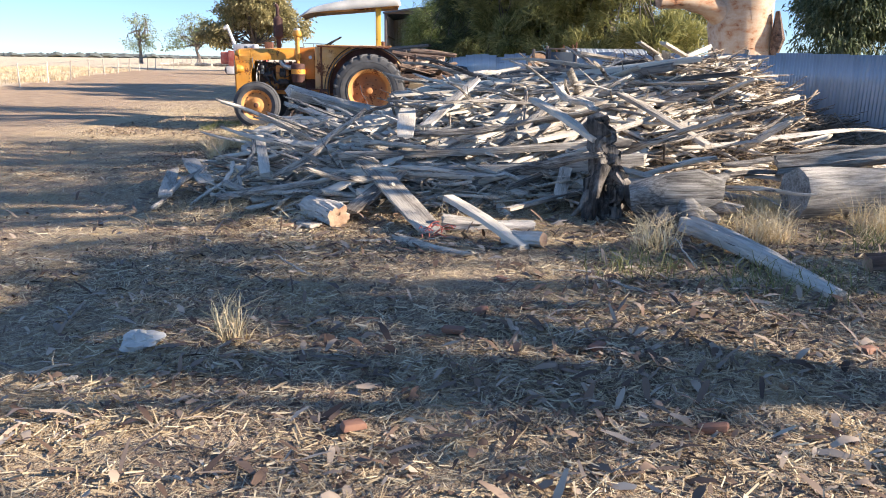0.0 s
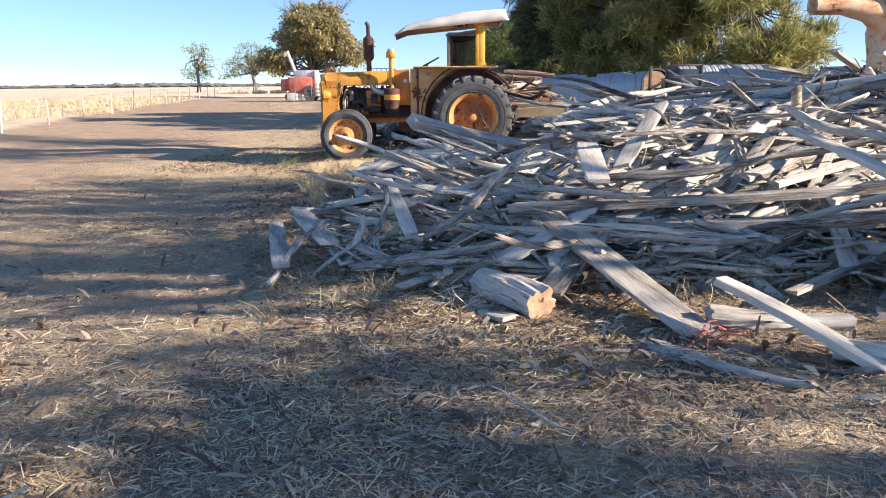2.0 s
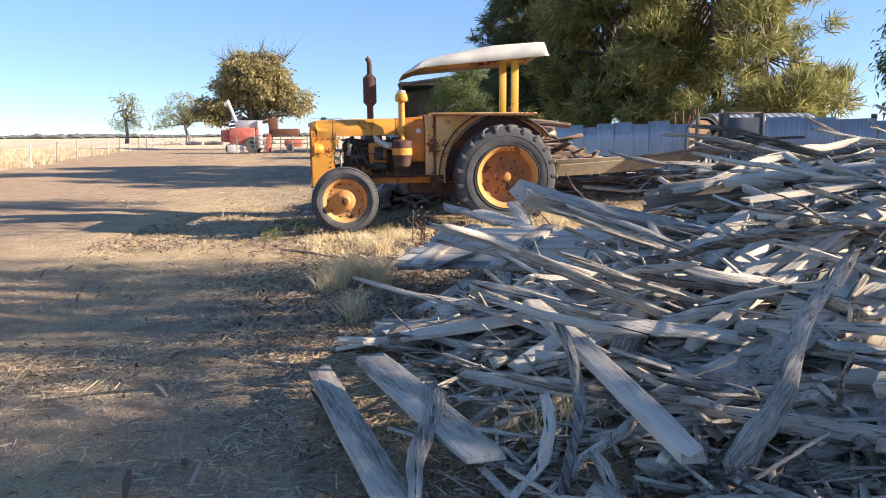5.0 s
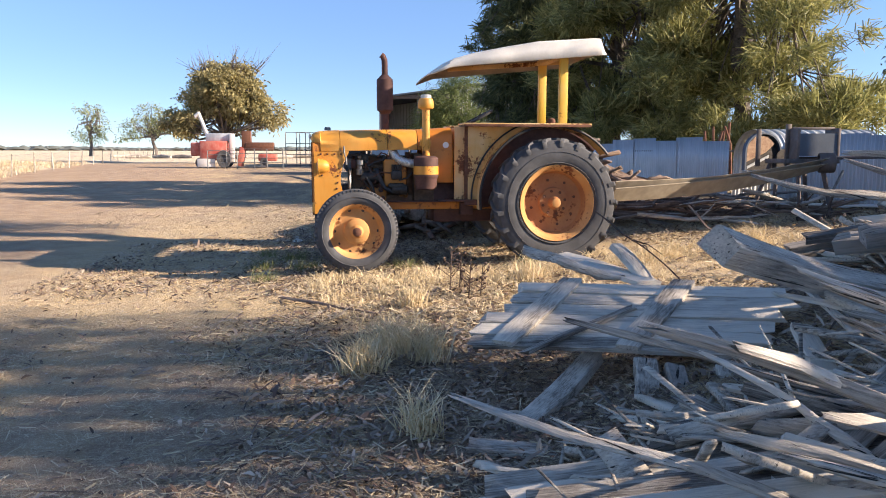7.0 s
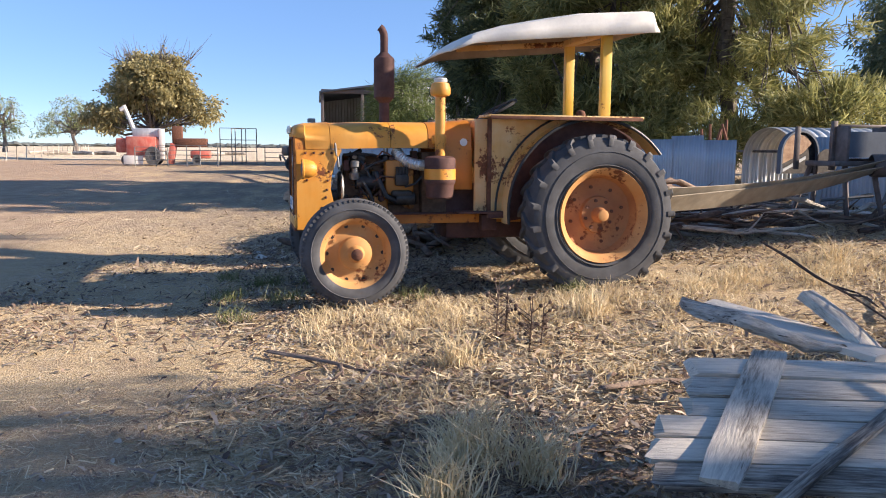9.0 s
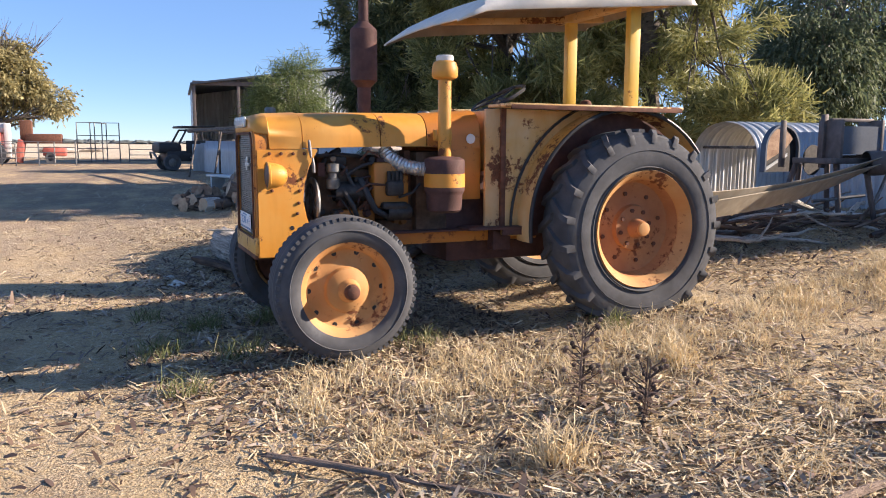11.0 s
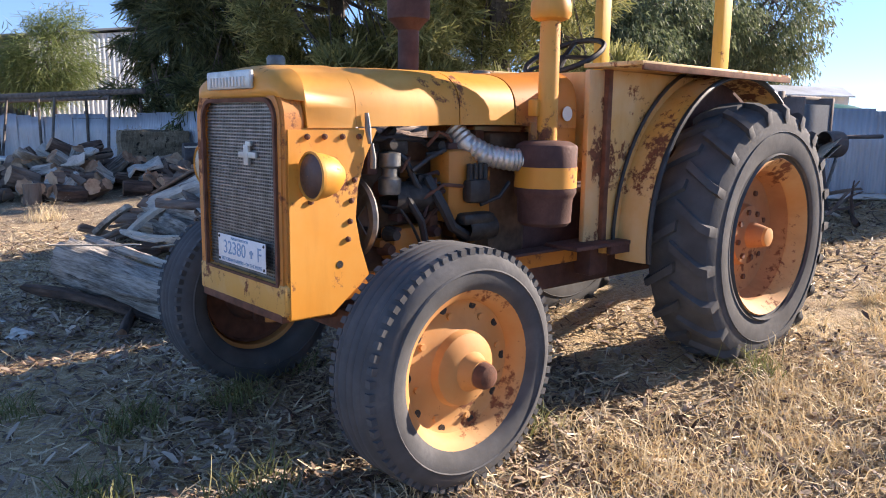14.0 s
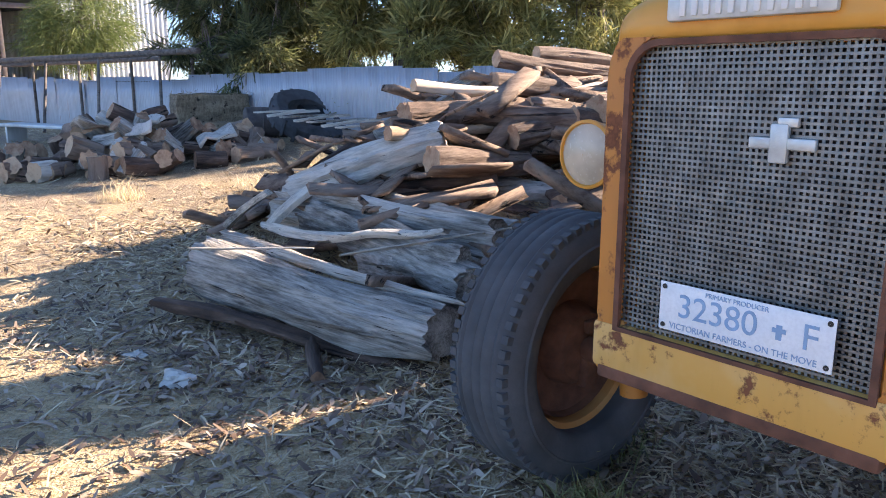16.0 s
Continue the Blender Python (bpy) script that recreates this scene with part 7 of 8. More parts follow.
# ---- bent iron shelter behind the fence ----
def culvert(x, y, yaw, length, radius, top, label):
    bm = BM()
    n, m = int(length / 0.03), 22
    for off in (0.0, 0.006):
        rows = []
        for i in range(n + 1):
            u = length * i / n
            w = 0.012 * math.sin(2 * math.pi * u / 0.075) - off
            row = []
            for k in range(-1, m + 2):
                a = radians(180 * min(max(k, 0), m) / m)
                r = (radius + w) * (1 + 0.03 * math.sin(3 * a))
                foot = gz(x, y) - top + 0.85 * radius if k in (-1, m + 1) else r * 0.85 * math.sin(a)
                row.append(bm.verts.new((r * math.cos(a), u, foot)))
            rows.append(row)
        for r0, r1 in zip(rows, rows[1:]):
            for k in range(m + 2):
                f = (r0[k], r0[k + 1], r1[k + 1], r1[k])
                bm.faces.new(f if off == 0 else f[::-1])
    return thing("iron_shelter", bm, [M_IRON_PALE], pose(x, y, top - 0.85 * radius, 0, 0, yaw), label, "shelter")


culvert(3.12, 19.6, -88, 2.0, 0.66, 1.71, "bent corrugated iron shelter standing in the gap of the fence")
for i in range(6):
    x, y = 3.3 + 0.14 * i, 22.0 + 0.05 * i
    bm = tube(BM(), [(0, 0, 0), (0.02, 0, 0.9), (rf.uniform(-0.1, 0.1), 0, 1.28 + rf.uniform(-0.1, 0.12))], [0.03, 0.028, 0.022], 6)
    thing("stake", bm, M_RUST, pose(x, y, gz(x, y), rf.uniform(-6, 6), rf.uniform(-6, 6)), "rusty stake standing behind the fence", "stake", "stakes behind the fence")
for i in range(4):
    x, y = 6.6 + 0.15 * i, 17.0 + 0.1 * i
    bm = tube(BM(), [(0, 0, 0), (0.02, 0, 1.0), (0.05, 0, 1.55)], [0.03, 0.028, 0.022], 6)
    thing("stake", bm, M_BARK, pose(x, y, gz(x, y), rf.uniform(-8, 8), rf.uniform(-8, 8)), "dark stake standing behind the fence", "stake", "stakes behind the fence")
# pale sheets on the ground before the fence
for i in range(7):
    x, y = 3.9 - 0.12 * i + rf.uniform(-0.3, 0.3), 15.0 + 0.5 * i
    x = fence_x(y) - rf.uniform(0.25, 0.8)
    bm = box(BM(), (0, 0, 0.012), (rf.uniform(0.4, 0.9), rf.uniform(0.25, 0.5), 0.02), 0.004)
    thing("fibro_sheet", bm, M_WHITE, pose(x, y, gz(x, y) + 0.02, rf.uniform(-4, 4), rf.uniform(-4, 4), fyaw + rf.uniform(-20, 20)), "broken white sheet lying before the fence", "sheet", "broken sheets by the fence")


# ---- sheds ----
def gable_sheet(name, pts, mat, parent, pitch=0.2, depth=0.02):
    """A ribbed wall over a plan line from pts[0] to pts[1], heights z0, z1 at both ends."""
    (x0, y0, a0, b0), (x1, y1, a1, b1) = pts
    n = max(2, int(math.hypot(x1 - x0, y1 - y0) / pitch) * 4)
    nx_, ny_ = -(y1 - y0), (x1 - x0)
    l = math.hypot(nx_, ny_)
    vs, fs = [], []
    for i in range(n + 1):
        t = i / n
        o = depth * (1 if (i % 4) in (1, 2) else -1)
        px, py = x0 + (x1 - x0) * t + nx_ / l * o, y0 + (y1 - y0) * t + ny_ / l * o
        vs += [(px, py, a0 + (a1 - a0) * t), (px, py, b0 + (b1 - b0) * t)]
    for i in range(n):
        fs.append((2 * i, 2 * i + 2, 2 * i + 3, 2 * i + 1))
    ob = new(name, raw(name, vs, fs, mat))
    ob.parent = parent
    s = ob.modifiers.new("sheet", "SOLIDIFY")
    s.thickness = 0.004
    return ob


sx, sy, sg = -3.4, 52.0, gz(-3, 52)
shed = holder("machinery_shed", Matrix(), "open-fronted dark steel machinery shed with a skillion roof", "shed")
W_, D_ = 9.0, 9.0
zl, zr = 4.25, 5.5
gable_sheet("back_wall", [(sx, sy + D_, sg, zl + 0.3), (sx + W_, sy + D_, sg, zr + 0.3)], M_IRON_PALE, shed)
gable_sheet("side_wall", [(sx, sy + 0.3, sg + 0.0, zl - 0.05), (sx, sy + D_, sg, zl + 0.2)], M_IRON_PALE, shed)
gable_sheet("side_wall", [(sx + 4.4, sy, sg, zl + 0.62), (sx + W_, sy, sg, zr - 0.05)], M_IRON_PALE, shed)
gable_sheet("side_wall", [(sx + W_, sy, sg, zr), (sx + W_, sy + D_, sg, zr + 0.2)], M_IRON_PALE, shed)
bm = BM()
box(bm, (0, 0, 0), (W_ + 0.4, D_ + 0.5, 0.10), 0.01)
roof = part("roof", bm, M_BLUEGREY, shed)
roof.matrix_basis = Matrix.Translation((sx + W_ / 2, sy + D_ / 2, (zl + zr) / 2 + 0.12)) @ Matrix.Rotation(-math.atan2(zr - zl, W_), 4, "Y")
for x in (sx, sx + 2.2, sx + 4.4):
    part("shed_post", box(BM(), (x, sy + 0.1, (sg + zl) / 2 + 0.1), (0.16, 0.16, zl - sg + 0.2 + (x - sx) * 0.13), 0.01), M_IRON_BROWN, shed)
bm = box(BM(), (sx + 2.2, sy + 0.05, zl + 0.16), (4.5, 0.10, 0.22), 0.01)
part("lintel", bm, M_IRON_BROWN, shed)
for z in (1.6, 2.9):
    part("girt", box(BM(), (sx + 0.1, sy + D_ / 2, z), (0.06, D_ - 0.4, 0.10), 0.01), M_IRON_BROWN, shed)

wx, wy, wg = 17.4, 28.3, gz(9, 28)
wshed = holder("garden_shed", Matrix(), "white panelled garden shed behind the iron fence", "shed")
gable_sheet("wall", [(wx, wy, wg, 2.42), (wx + 6.0, wy - 1.6, wg, 2.42)], M_WHITE, wshed, 0.8, 0.03)
gable_sheet("wall", [(wx, wy, wg, 2.42), (wx + 2.85, wy + 2.45, wg, 2.42)], M_WHITE, wshed, 0.8, 0.02)
for s, dz in ((0, 0.0), (1, 0.0)):
    bm = BM()
    v = [bm.verts.new(p) for p in ((-0.15, -0.15, 2.40), (6.1, -1.8, 2.40), (7.7, -0.5, 2.80), (1.45, 1.2, 2.80))]
    if s:
        bm.free()
        bm = BM()
        v = [bm.verts.new(p) for p in ((1.45, 1.2, 2.80), (7.7, -0.5, 2.80), (9.2, 0.9, 2.40), (3.0, 2.55, 2.40))]
    f = bm.faces.new(v)
    ex = bmesh.ops.extrude_face_region(bm, geom=[f])
    bmesh.ops.translate(bm, vec=(0, 0, 0.05), verts=[g for g in ex["geom"] if isinstance(g, bmesh.types.BMVert)])
    bmesh.ops.recalc_face_normals(bm, faces=bm.faces)
    r = part("roof", bm, M_IRON_PALE, wshed)
    r.matrix_basis = pose(wx, wy, 0)
bm = lathe(BM(), [(1.25, 0.0), (1.25, 0.9), (1.2, 1.05), (1.0, 1.3), (0.6, 1.5), (0.2, 1.58), (0.001, 1.6)], 36)
thing("water_tank", bm, M_GREEN, pose(14.0, 22.6, gz(14, 22.6)) @ Matrix.Diagonal((1, 1, (1.93 - gz(14, 22.6)) / 1.6, 1)), "round green plastic tank showing over the fence", "tank")

# ---- lean-to frame before the far fence ----
rack = holder("pole_frame", Matrix(), "bush-pole frame with sloping props before the iron fence", "frame")
part("top_pole", tube(BM(), [(-0.3, 29.8, 1.92), (-1.8, 34.2, 1.86), (-3.9, 40.2, 1.80)], [0.06, 0.075, 0.07], 9), M_TRUNK, rack)
part("top_pole", tube(BM(), [(0.6, 30.5, 1.86), (-0.9, 35.0, 1.82), (-2.9, 40.6, 1.76)], [0.05, 0.06, 0.06], 9), M_TRUNK, rack)
for i in range(5):
    y = 31.0 + 2.1 * i
    x = -0.3 - 0.345 * (y - 29.8)
    part("prop", tube(BM(), [(x, y, 1.84), (x - 0.35, y - 1.1, gz(x, y) + 0.0)], [0.03, 0.035], 7), M_TRUNK, rack)
    part("post", tube(BM(), [(x + 0.75, y + 0.3, gz(x, y) - 0.1), (x + 0.75, y + 0.3, 1.82)], [0.04, 0.035], 7), M_TRUNK, rack)
bm = BM()
box(bm, (0, 0, 0.55), (1.5, 0.03, 1.05), 0.01)
box(bm, (0, -0.03, 0.05), (1.5, 0.05, 0.05), 0.006)
box(bm, (0, -0.03, 0.55), (1.7, 0.03, 0.05), 0.006, Matrix.Rotation(radians(0), 4, "Y"))
thing("iron_gate", bm, M_IRON_PALE, pose(-3.05, 42.5, gz(-3.05, 42.5), 0, 0, 20), "pale sheet-iron gate at the end of the fence", "gate")
bm = box(BM(), (0, 0, 0.35), (2.4, 0.5, 0.06), 0.01)
box(bm, (-1.0, 0, 0.17), (0.06, 0.4, 0.34), 0.006)
box(bm, (1.0, 0, 0.17), (0.06, 0.4, 0.34), 0.006)
thing("feed_trough", bm, M_IRON_PALE, pose(-2.9, 31.0, gz(-2.9, 31), 0, 0, -65), "pale green metal trough before the fence", "trough")


# ---- farm buggy ----
def buggy(x, y, yaw):
    ob = holder("farm_buggy", pose(x, y, gz(x, y), 0, 0, yaw), "black roofed farm buggy parked by the gate", "vehicle")
    bm = BM()
    box(bm, (0.15, 0, 0.58), (2.6, 1.35, 0.42), 0.08)
    box(bm, (-1.0, 0, 0.88), (0.9, 1.25, 0.36), 0.10)
    box(bm, (0.95, 0, 0.86), (0.9, 1.3, 0.22), 0.04)
    part("body", bm, M_BLACK, ob)
    for s in (-1, 1):
        bm = BM()
        tube(bm, [(-0.75, s * 0.6, 0.9), (-0.35, s * 0.58, 1.62), (0.6, s * 0.58, 1.66), (0.65, s * 0.62, 0.8)], 0.045, 8)
        part("roll_bar", bm, M_BLACK, ob)
    part("roof", box(BM(), (0.12, 0, 1.74), (1.4, 1.35, 0.09), 0.03), M_BLACK, ob)
    part("bonnet", box(BM(), (-1.05, 0, 0.98), (0.8, 1.2, 0.3), 0.1), M_BLACK, ob)
    part("bumper", tube(BM(), [(-1.5, -0.5, 0.5), (-1.58, -0.3, 0.72), (-1.58, 0.3, 0.72), (-1.5, 0.5, 0.5)], 0.04, 8), M_STEEL, ob)
    part("tray", box(BM(), (1.0, 0, 1.05), (1.0, 1.35, 0.36), 0.03), M_BLACK, ob)
    part("door", box(BM(), (0.1, -0.66, 0.95), (1.0, 0.04, 0.5), 0.03), M_BLACK, ob)
    part("seat", box(BM(), (0.25, 0, 0.95), (0.45, 1.1, 0.45), 0.08), M_IRON_BROWN, ob)
    for wx_, s in ((-0.95, -1), (-0.95, 1), (0.95, -1), (0.95, 1)):
        bm = lathe(BM(), [(0.17, -0.1), (0.30, -0.12), (0.33, -0.08), (0.33, 0.08), (0.30, 0.12), (0.17, 0.1)], 28, close=True)
        w = part("wheel", bm, M_RUBBER, ob)
        w.matrix_basis = Matrix.Translation((wx_, s * 0.62, 0.33)) @ SIDE
        bm = lathe(BM(), [(0.17, 0.06), (0.05, 0.09), (0.001, 0.09)], 20)
        lathe(bm, [(0.17, -0.06), (0.05, -0.09), (0.001, -0.09)], 20)
        part("rim", bm, M_STEEL, w)


buggy(-3.75, 43.8, 14)


# ---- old red harvester far off ----
def harvester():
    x, y = -12.9, 53.0
    ob = holder("harvester", pose(x, y, gz(x, y), 0, 0, 4), "old faded red grain harvester parked on the flat", "harvester")
    bm = BM()
    box(bm, (-0.3, 0, 1.15), (2.3, 2.0, 1.3), 0.06)
    box(bm, (-1.7, 0.2, 1.25), (1.2, 1.6, 0.9), 0.12)
    part("body", bm, M_RED, ob, "faded red steel body")
    part("skirt", box(BM(), (-0.9, -1.05, 0.35), (1.5, 0.1, 0.55), 0.02), M_WHITE, ob, "white front skirt")
    part("grain_bin", box(BM(), (0.1, 0.3, 2.05), (2.2, 1.6, 0.55), 0.05), M_IRON_PALE, ob, "grey grain bin")
    bm = tube(BM(), [(-0.8, 0, 1.9), (-1.25, 0, 2.9), (-1.65, 0, 3.7)], [0.16, 0.15, 0.15], 12)
    tube(bm, [(-1.6, 0, 3.6), (-1.95, 0, 3.45)], [0.17, 0.14], 10)
    part("auger", bm, M_WHITE, ob, "raised white auger tube")
    part("elevator", box(BM(), (1.25, -0.4, 1.35), (0.4, 0.6, 1.9), 0.04), M_WHITE, ob)
    part("chute", box(BM(), (1.75, -0.1, 1.2), (0.5, 0.8, 1.3), 0.04, Matrix.Rotation(radians(14), 4, "Y")), M_RED, ob)
    part("straw_hood", box(BM(), (3.6, 0.2, 1.45), (2.4, 1.5, 0.55), 0.06), M_RUST, ob, "rusty rear hood")
    part("rear_pan", box(BM(), (4.3, -0.3, 0.7), (1.6, 1.2, 0.5), 0.12), M_RED, ob)
    part("cab_panel", box(BM(), (2.4, 0.4, 1.9), (0.8, 0.8, 1.2), 0.04), M_RUST, ob)
    ob.scale = (0.66, 0.8, 0.86)
    for wx_, wy_, r in ((-1.5, -0.9, 0.35), (0.6, -1.1, 0.6), (0.6, 1.1, 0.6), (4.0, -0.9, 0.35)):
        bm = lathe(BM(), [(r * 0.5, -0.12), (r * 0.95, -0.14), (r, 0), (r * 0.95, 0.14), (r * 0.5, 0.12)], 24, close=True)
        lathe(bm, [(r * 0.5, 0.05), (0.001, 0.05)], 16)
        w = part("wheel", bm, M_RUBBER, ob)
        w.matrix_basis = Matrix.Translation((wx_, wy_, r)) @ SIDE


harvester()


def pen_panel(x, y, yaw, w, h, bars, label):
    ob = holder("pen_panel", pose(x, y, gz(x, y), 0, 0, yaw), label, "pen panel", "stock pen panels")
    for s in (-0.5, 0.5):
        part("upright", tube(BM(), [(s * w, 0, 0), (s * w, 0, h)], 0.03, 6), M_STEEL, ob)
    for i in range(bars):
        z = 0.1 + (h - 0.1) * i / (bars - 1)
        part("bar", tube(BM(), [(-w / 2, 0, z), (w / 2, 0, z)], 0.02, 6), M_STEEL, ob)


for x, y, yaw, w, h, b in ((-10.9, 50.8, 6, 2.2, 1.1, 5), (-9.6, 50.2, -8, 1.6, 1.1, 5), (-12.2, 50.6, 3, 1.6, 1.0, 5), (-8.6, 54.5, 0, 1.2, 2.1, 4), (-7.8, 55.0, 10, 1.2, 2.1, 4), (-8.3, 56.0, 60, 1.4, 2.1, 4), (-5.6, 56.0, 0, 2.4, 1.0, 4)):
    pen_panel(x, y, yaw, w, h, b, "galvanised pipe stock panel standing on the flat")
# low pale tubes stand in for white shapes of unknown kind
for i in range(9):
    x, y = -31.0 + 2.4 * i + rf.uniform(-0.8, 0.8), 92 + rf.uniform(-3, 3)
    bm = tube(BM(), [(-1.2, 0, 0.2), (0, 0.1, 0.25), (1.2, 0, 0.2)], [0.16, 0.22, 0.14], 8)
    thing("pale_log", bm, M_PLANK, pose(x, y, gz(x, y), 0, 0, rf.uniform(-30, 30)), "low pale shape lying along the paddock edge", "log", "pale logs along the paddock")


# ---- litter, straw and grass ----
def ground_at(x, y):
    """Height of the ground sheet, by its own grid."""
    i = np.clip(np.searchsorted(gx, x) - 1, 0, nx - 2)
    j = np.clip(np.searchsorted(gy, y) - 1, 0, ny - 2)
    u, v = (x - gx[i]) / (gx[i + 1] - gx[i]), (y - gy[j]) / (gy[j + 1] - gy[j])
    return GZ[j, i] * (1 - u) * (1 - v) + GZ[j, i + 1] * u * (1 - v) + GZ[j + 1, i] * (1 - u) * v + GZ[j + 1, i + 1] * u * v


def scatter(n, seed, weight, x0, x1, y0, y1):
    r = np.random.RandomState(seed)
    x, y = r.uniform(x0, x1, n), r.uniform(y0, y1, n)
    keep = r.rand(n) < weight(x, y)
    return r, x[keep], y[keep]


def litter_weight(x, y):
    e = x + 0.19 * y
    w = 0.10 + 0.9 * sm(-2.8, -0.6, e + 1.3 * waves(x, y, 51, 10, 0.3, 1.4) * 2)
    return np.clip(w * (0.6 + 0.9 * waves(x, y, 52, 12, 0.5, 3)), 0.03, 1)


def flakes(name, n, seed, weight, area, length, width, mat, label, curl=0.3, lift=0.01):
    r, x, y = scatter(n, seed, weight, *area)
    n = len(x)
    z = ground_at(x, y) + lift * r.uniform(0.1, 1.6, n)
    a = r.uniform(0, 2 * math.pi, n)
    L, W = length * r.uniform(0.4, 1.7, n), width * r.uniform(0.5, 1.6, n)
    tz = r.normal(0, curl, n)
    d = np.stack([np.cos(a), np.sin(a), tz], 1)
    s = np.stack([-np.sin(a), np.cos(a), r.normal(0, curl, n)], 1)
    c = np.stack([x, y, z + 0.5 * np.abs(tz) * L * 0.5], 1)
    dl, sw = d * (L / 2)[:, None], s * (W / 2)[:, None]
    up = np.zeros((n, 3))
    up[:, 2] = W * r.uniform(0.0, 0.5, n)
    vs = np.stack([c - dl - sw * 0.6, c - dl + sw * 0.5, c + sw + up, c + dl + sw * 0.4, c + dl - sw * 0.5, c - sw + up], 1).reshape(-1, 3)
    k = np.arange(n)[:, None] * 6
    fs = np.concatenate([k + np.array([[0, 1, 2, 5]]), k + np.array([[5, 2, 3, 4]])], 0)
    ob = new(name, quick(name, vs, fs, mat))
    return tagged(ob, label, "litter", kind="stuff")


def straws(name, n, seed, weight, area, length, width, mat, label, lift=0.012, tip=0.18):
    """Thin single straws lying every way."""
    r, x, y = scatter(n, seed, weight, *area)
    n = len(x)
    a, tz = r.uniform(0, 2 * math.pi, n), r.normal(0, tip, n)
    L, W = length * r.uniform(0.35, 1.8, n), width * r.uniform(0.6, 1.5, n)
    c = np.stack([x, y, ground_at(x, y) + lift * r.uniform(0.1, 1.3, n) + 0.35 * np.abs(tz) * L], 1)
    dl = np.stack([np.cos(a), np.sin(a), tz], 1) * (L / 2)[:, None]
    sw = np.stack([-np.sin(a), np.cos(a), r.normal(0, 0.5, n)], 1) * (W / 2)[:, None]
    vs = np.stack([c - dl - sw, c - dl + sw, c + dl + sw, c + dl - sw], 1).reshape(-1, 3)
    ob = new(name, quick(name, vs, np.arange(n * 4).reshape(n, 4), mat))
    return tagged(ob, label, "litter", kind="stuff")


def bark_weight(x, y):
    return np.clip(sm(-1.6, 1.2, x + 0.19 * y + 1.5 * waves(x, y, 50, 10, 0.4, 2)) * (0.35 + 1.1 * waves(x, y, 49, 12, 0.5, 3)) + 0.12, 0.03, 1)


NEAR = (-7.5, 4.6, 0.7, 13.0)
flakes("bark_litter", 120000, 61, litter_weight, NEAR, 0.034, 0.011, M_CHIPS, "brown and grey bark chips strewn over the ground")
flakes("bark_strips", 16000, 62, bark_weight, (-5.0, 4.6, 0.7, 8.0), 0.085, 0.024, M_CHIPS, "curled strips of bark and dead leaves on the ground", 0.3, 0.02)
flakes("bark_strips_far", 3500, 69, litter_weight, (-6.0, 4.6, 8.0, 19.0), 0.11, 0.02, M_CHIPS, "longer curled bark strips on the ground", 0.2, 0.02)
def bare_soil(x, y):
    """Dark leaf mould beside the board panel, where little straw lies."""
    return sm(8.9, 9.8, y) * (1 - sm(12.0, 12.9, y + 0.8 * waves(x, y, 48, 10, 0.4, 2))) * sm(-3.9, -2.9, x + 1.2 * waves(x, y, 47, 10, 0.4, 2))


straws("straw_litter", 460000, 63, lambda x, y: np.clip(0.1 + 0.9 * litter_weight(x, y), 0, 1) * (1 - 0.5 * bare_soil(x, y)), NEAR, 0.05, 0.0036, M_STRAW, "short dry straw strewn thick over the ground")


def shade_window(x, y):
    return sm(-6.4, -4.3, x + 1.2 * waves(x, y, 59, 10, 0.3, 1.2)) * sm(13.6, 15.2, y) * (1 - sm(18.0, 20.0, y))


def yard_weight(x, y):
    return sm(-7.0, -5.0, x) * sm(11.0, 12.5, y + 0.6 * waves(x, y, 60, 10, 0.3, 1.2)) * (1 - sm(20, 24, y)) * np.clip((0.12 + sm(-4.9, -3.4, x + 0.05 * (y - 13))) * (0.55 + 0.9 * waves(x, y, 55, 12, 0.4, 2)), 0.04, 1)


straws("yard_straw", 260000, 64, lambda x, y: yard_weight(x, y) * (1 - 0.7 * bare_soil(x, y)), (-7.0, 4.2, 11.0, 24.0), 0.062, 0.0046, M_STRAW, "pale straw lying thick round the tractor", 0.02, 0.2)
flakes("leaf_mould", 17000, 70, bare_soil, (-4.2, 1.0, 8.8, 13.2), 0.05, 0.014, M_CHIPS, "dark leaf litter beside the board panel", 0.3)
flakes("yard_bark", 80000, 65, yard_weight, (-7.0, 4.2, 11.0, 24.0), 0.058, 0.017, M_CHIPS, "brown leaf and bark litter round the tractor")
flakes("shade_straw", 34000, 67, lambda x, y: np.clip(0.75 + waves(x, y, 57, 12, 0.5, 3), 0.1, 1) * shade_window(x, y), (-6.6, -2.2, 13.6, 20.0), 0.06, 0.006, M_STRAW, "matted straw and leaf litter before the tractor", 0.3, 0.012)
flakes("shade_bark", 40000, 68, lambda x, y: np.clip(0.75 + waves(x, y, 58, 12, 0.5, 3), 0.1, 1) * shade_window(x, y), (-6.6, -2.2, 13.6, 20.0), 0.05, 0.016, M_CHIPS, "dark leaf litter before the tractor", 0.3)
flakes("far_litter", 15000, 66, lambda x, y: np.clip(0.15 + 0.6 * sm(-7, -3, x), 0, 1), (-9.0, 4.0, 20.0, 36.0), 0.13, 0.012, M_STRAW, "straw strewn over the far yard", 0.25, 0.015)


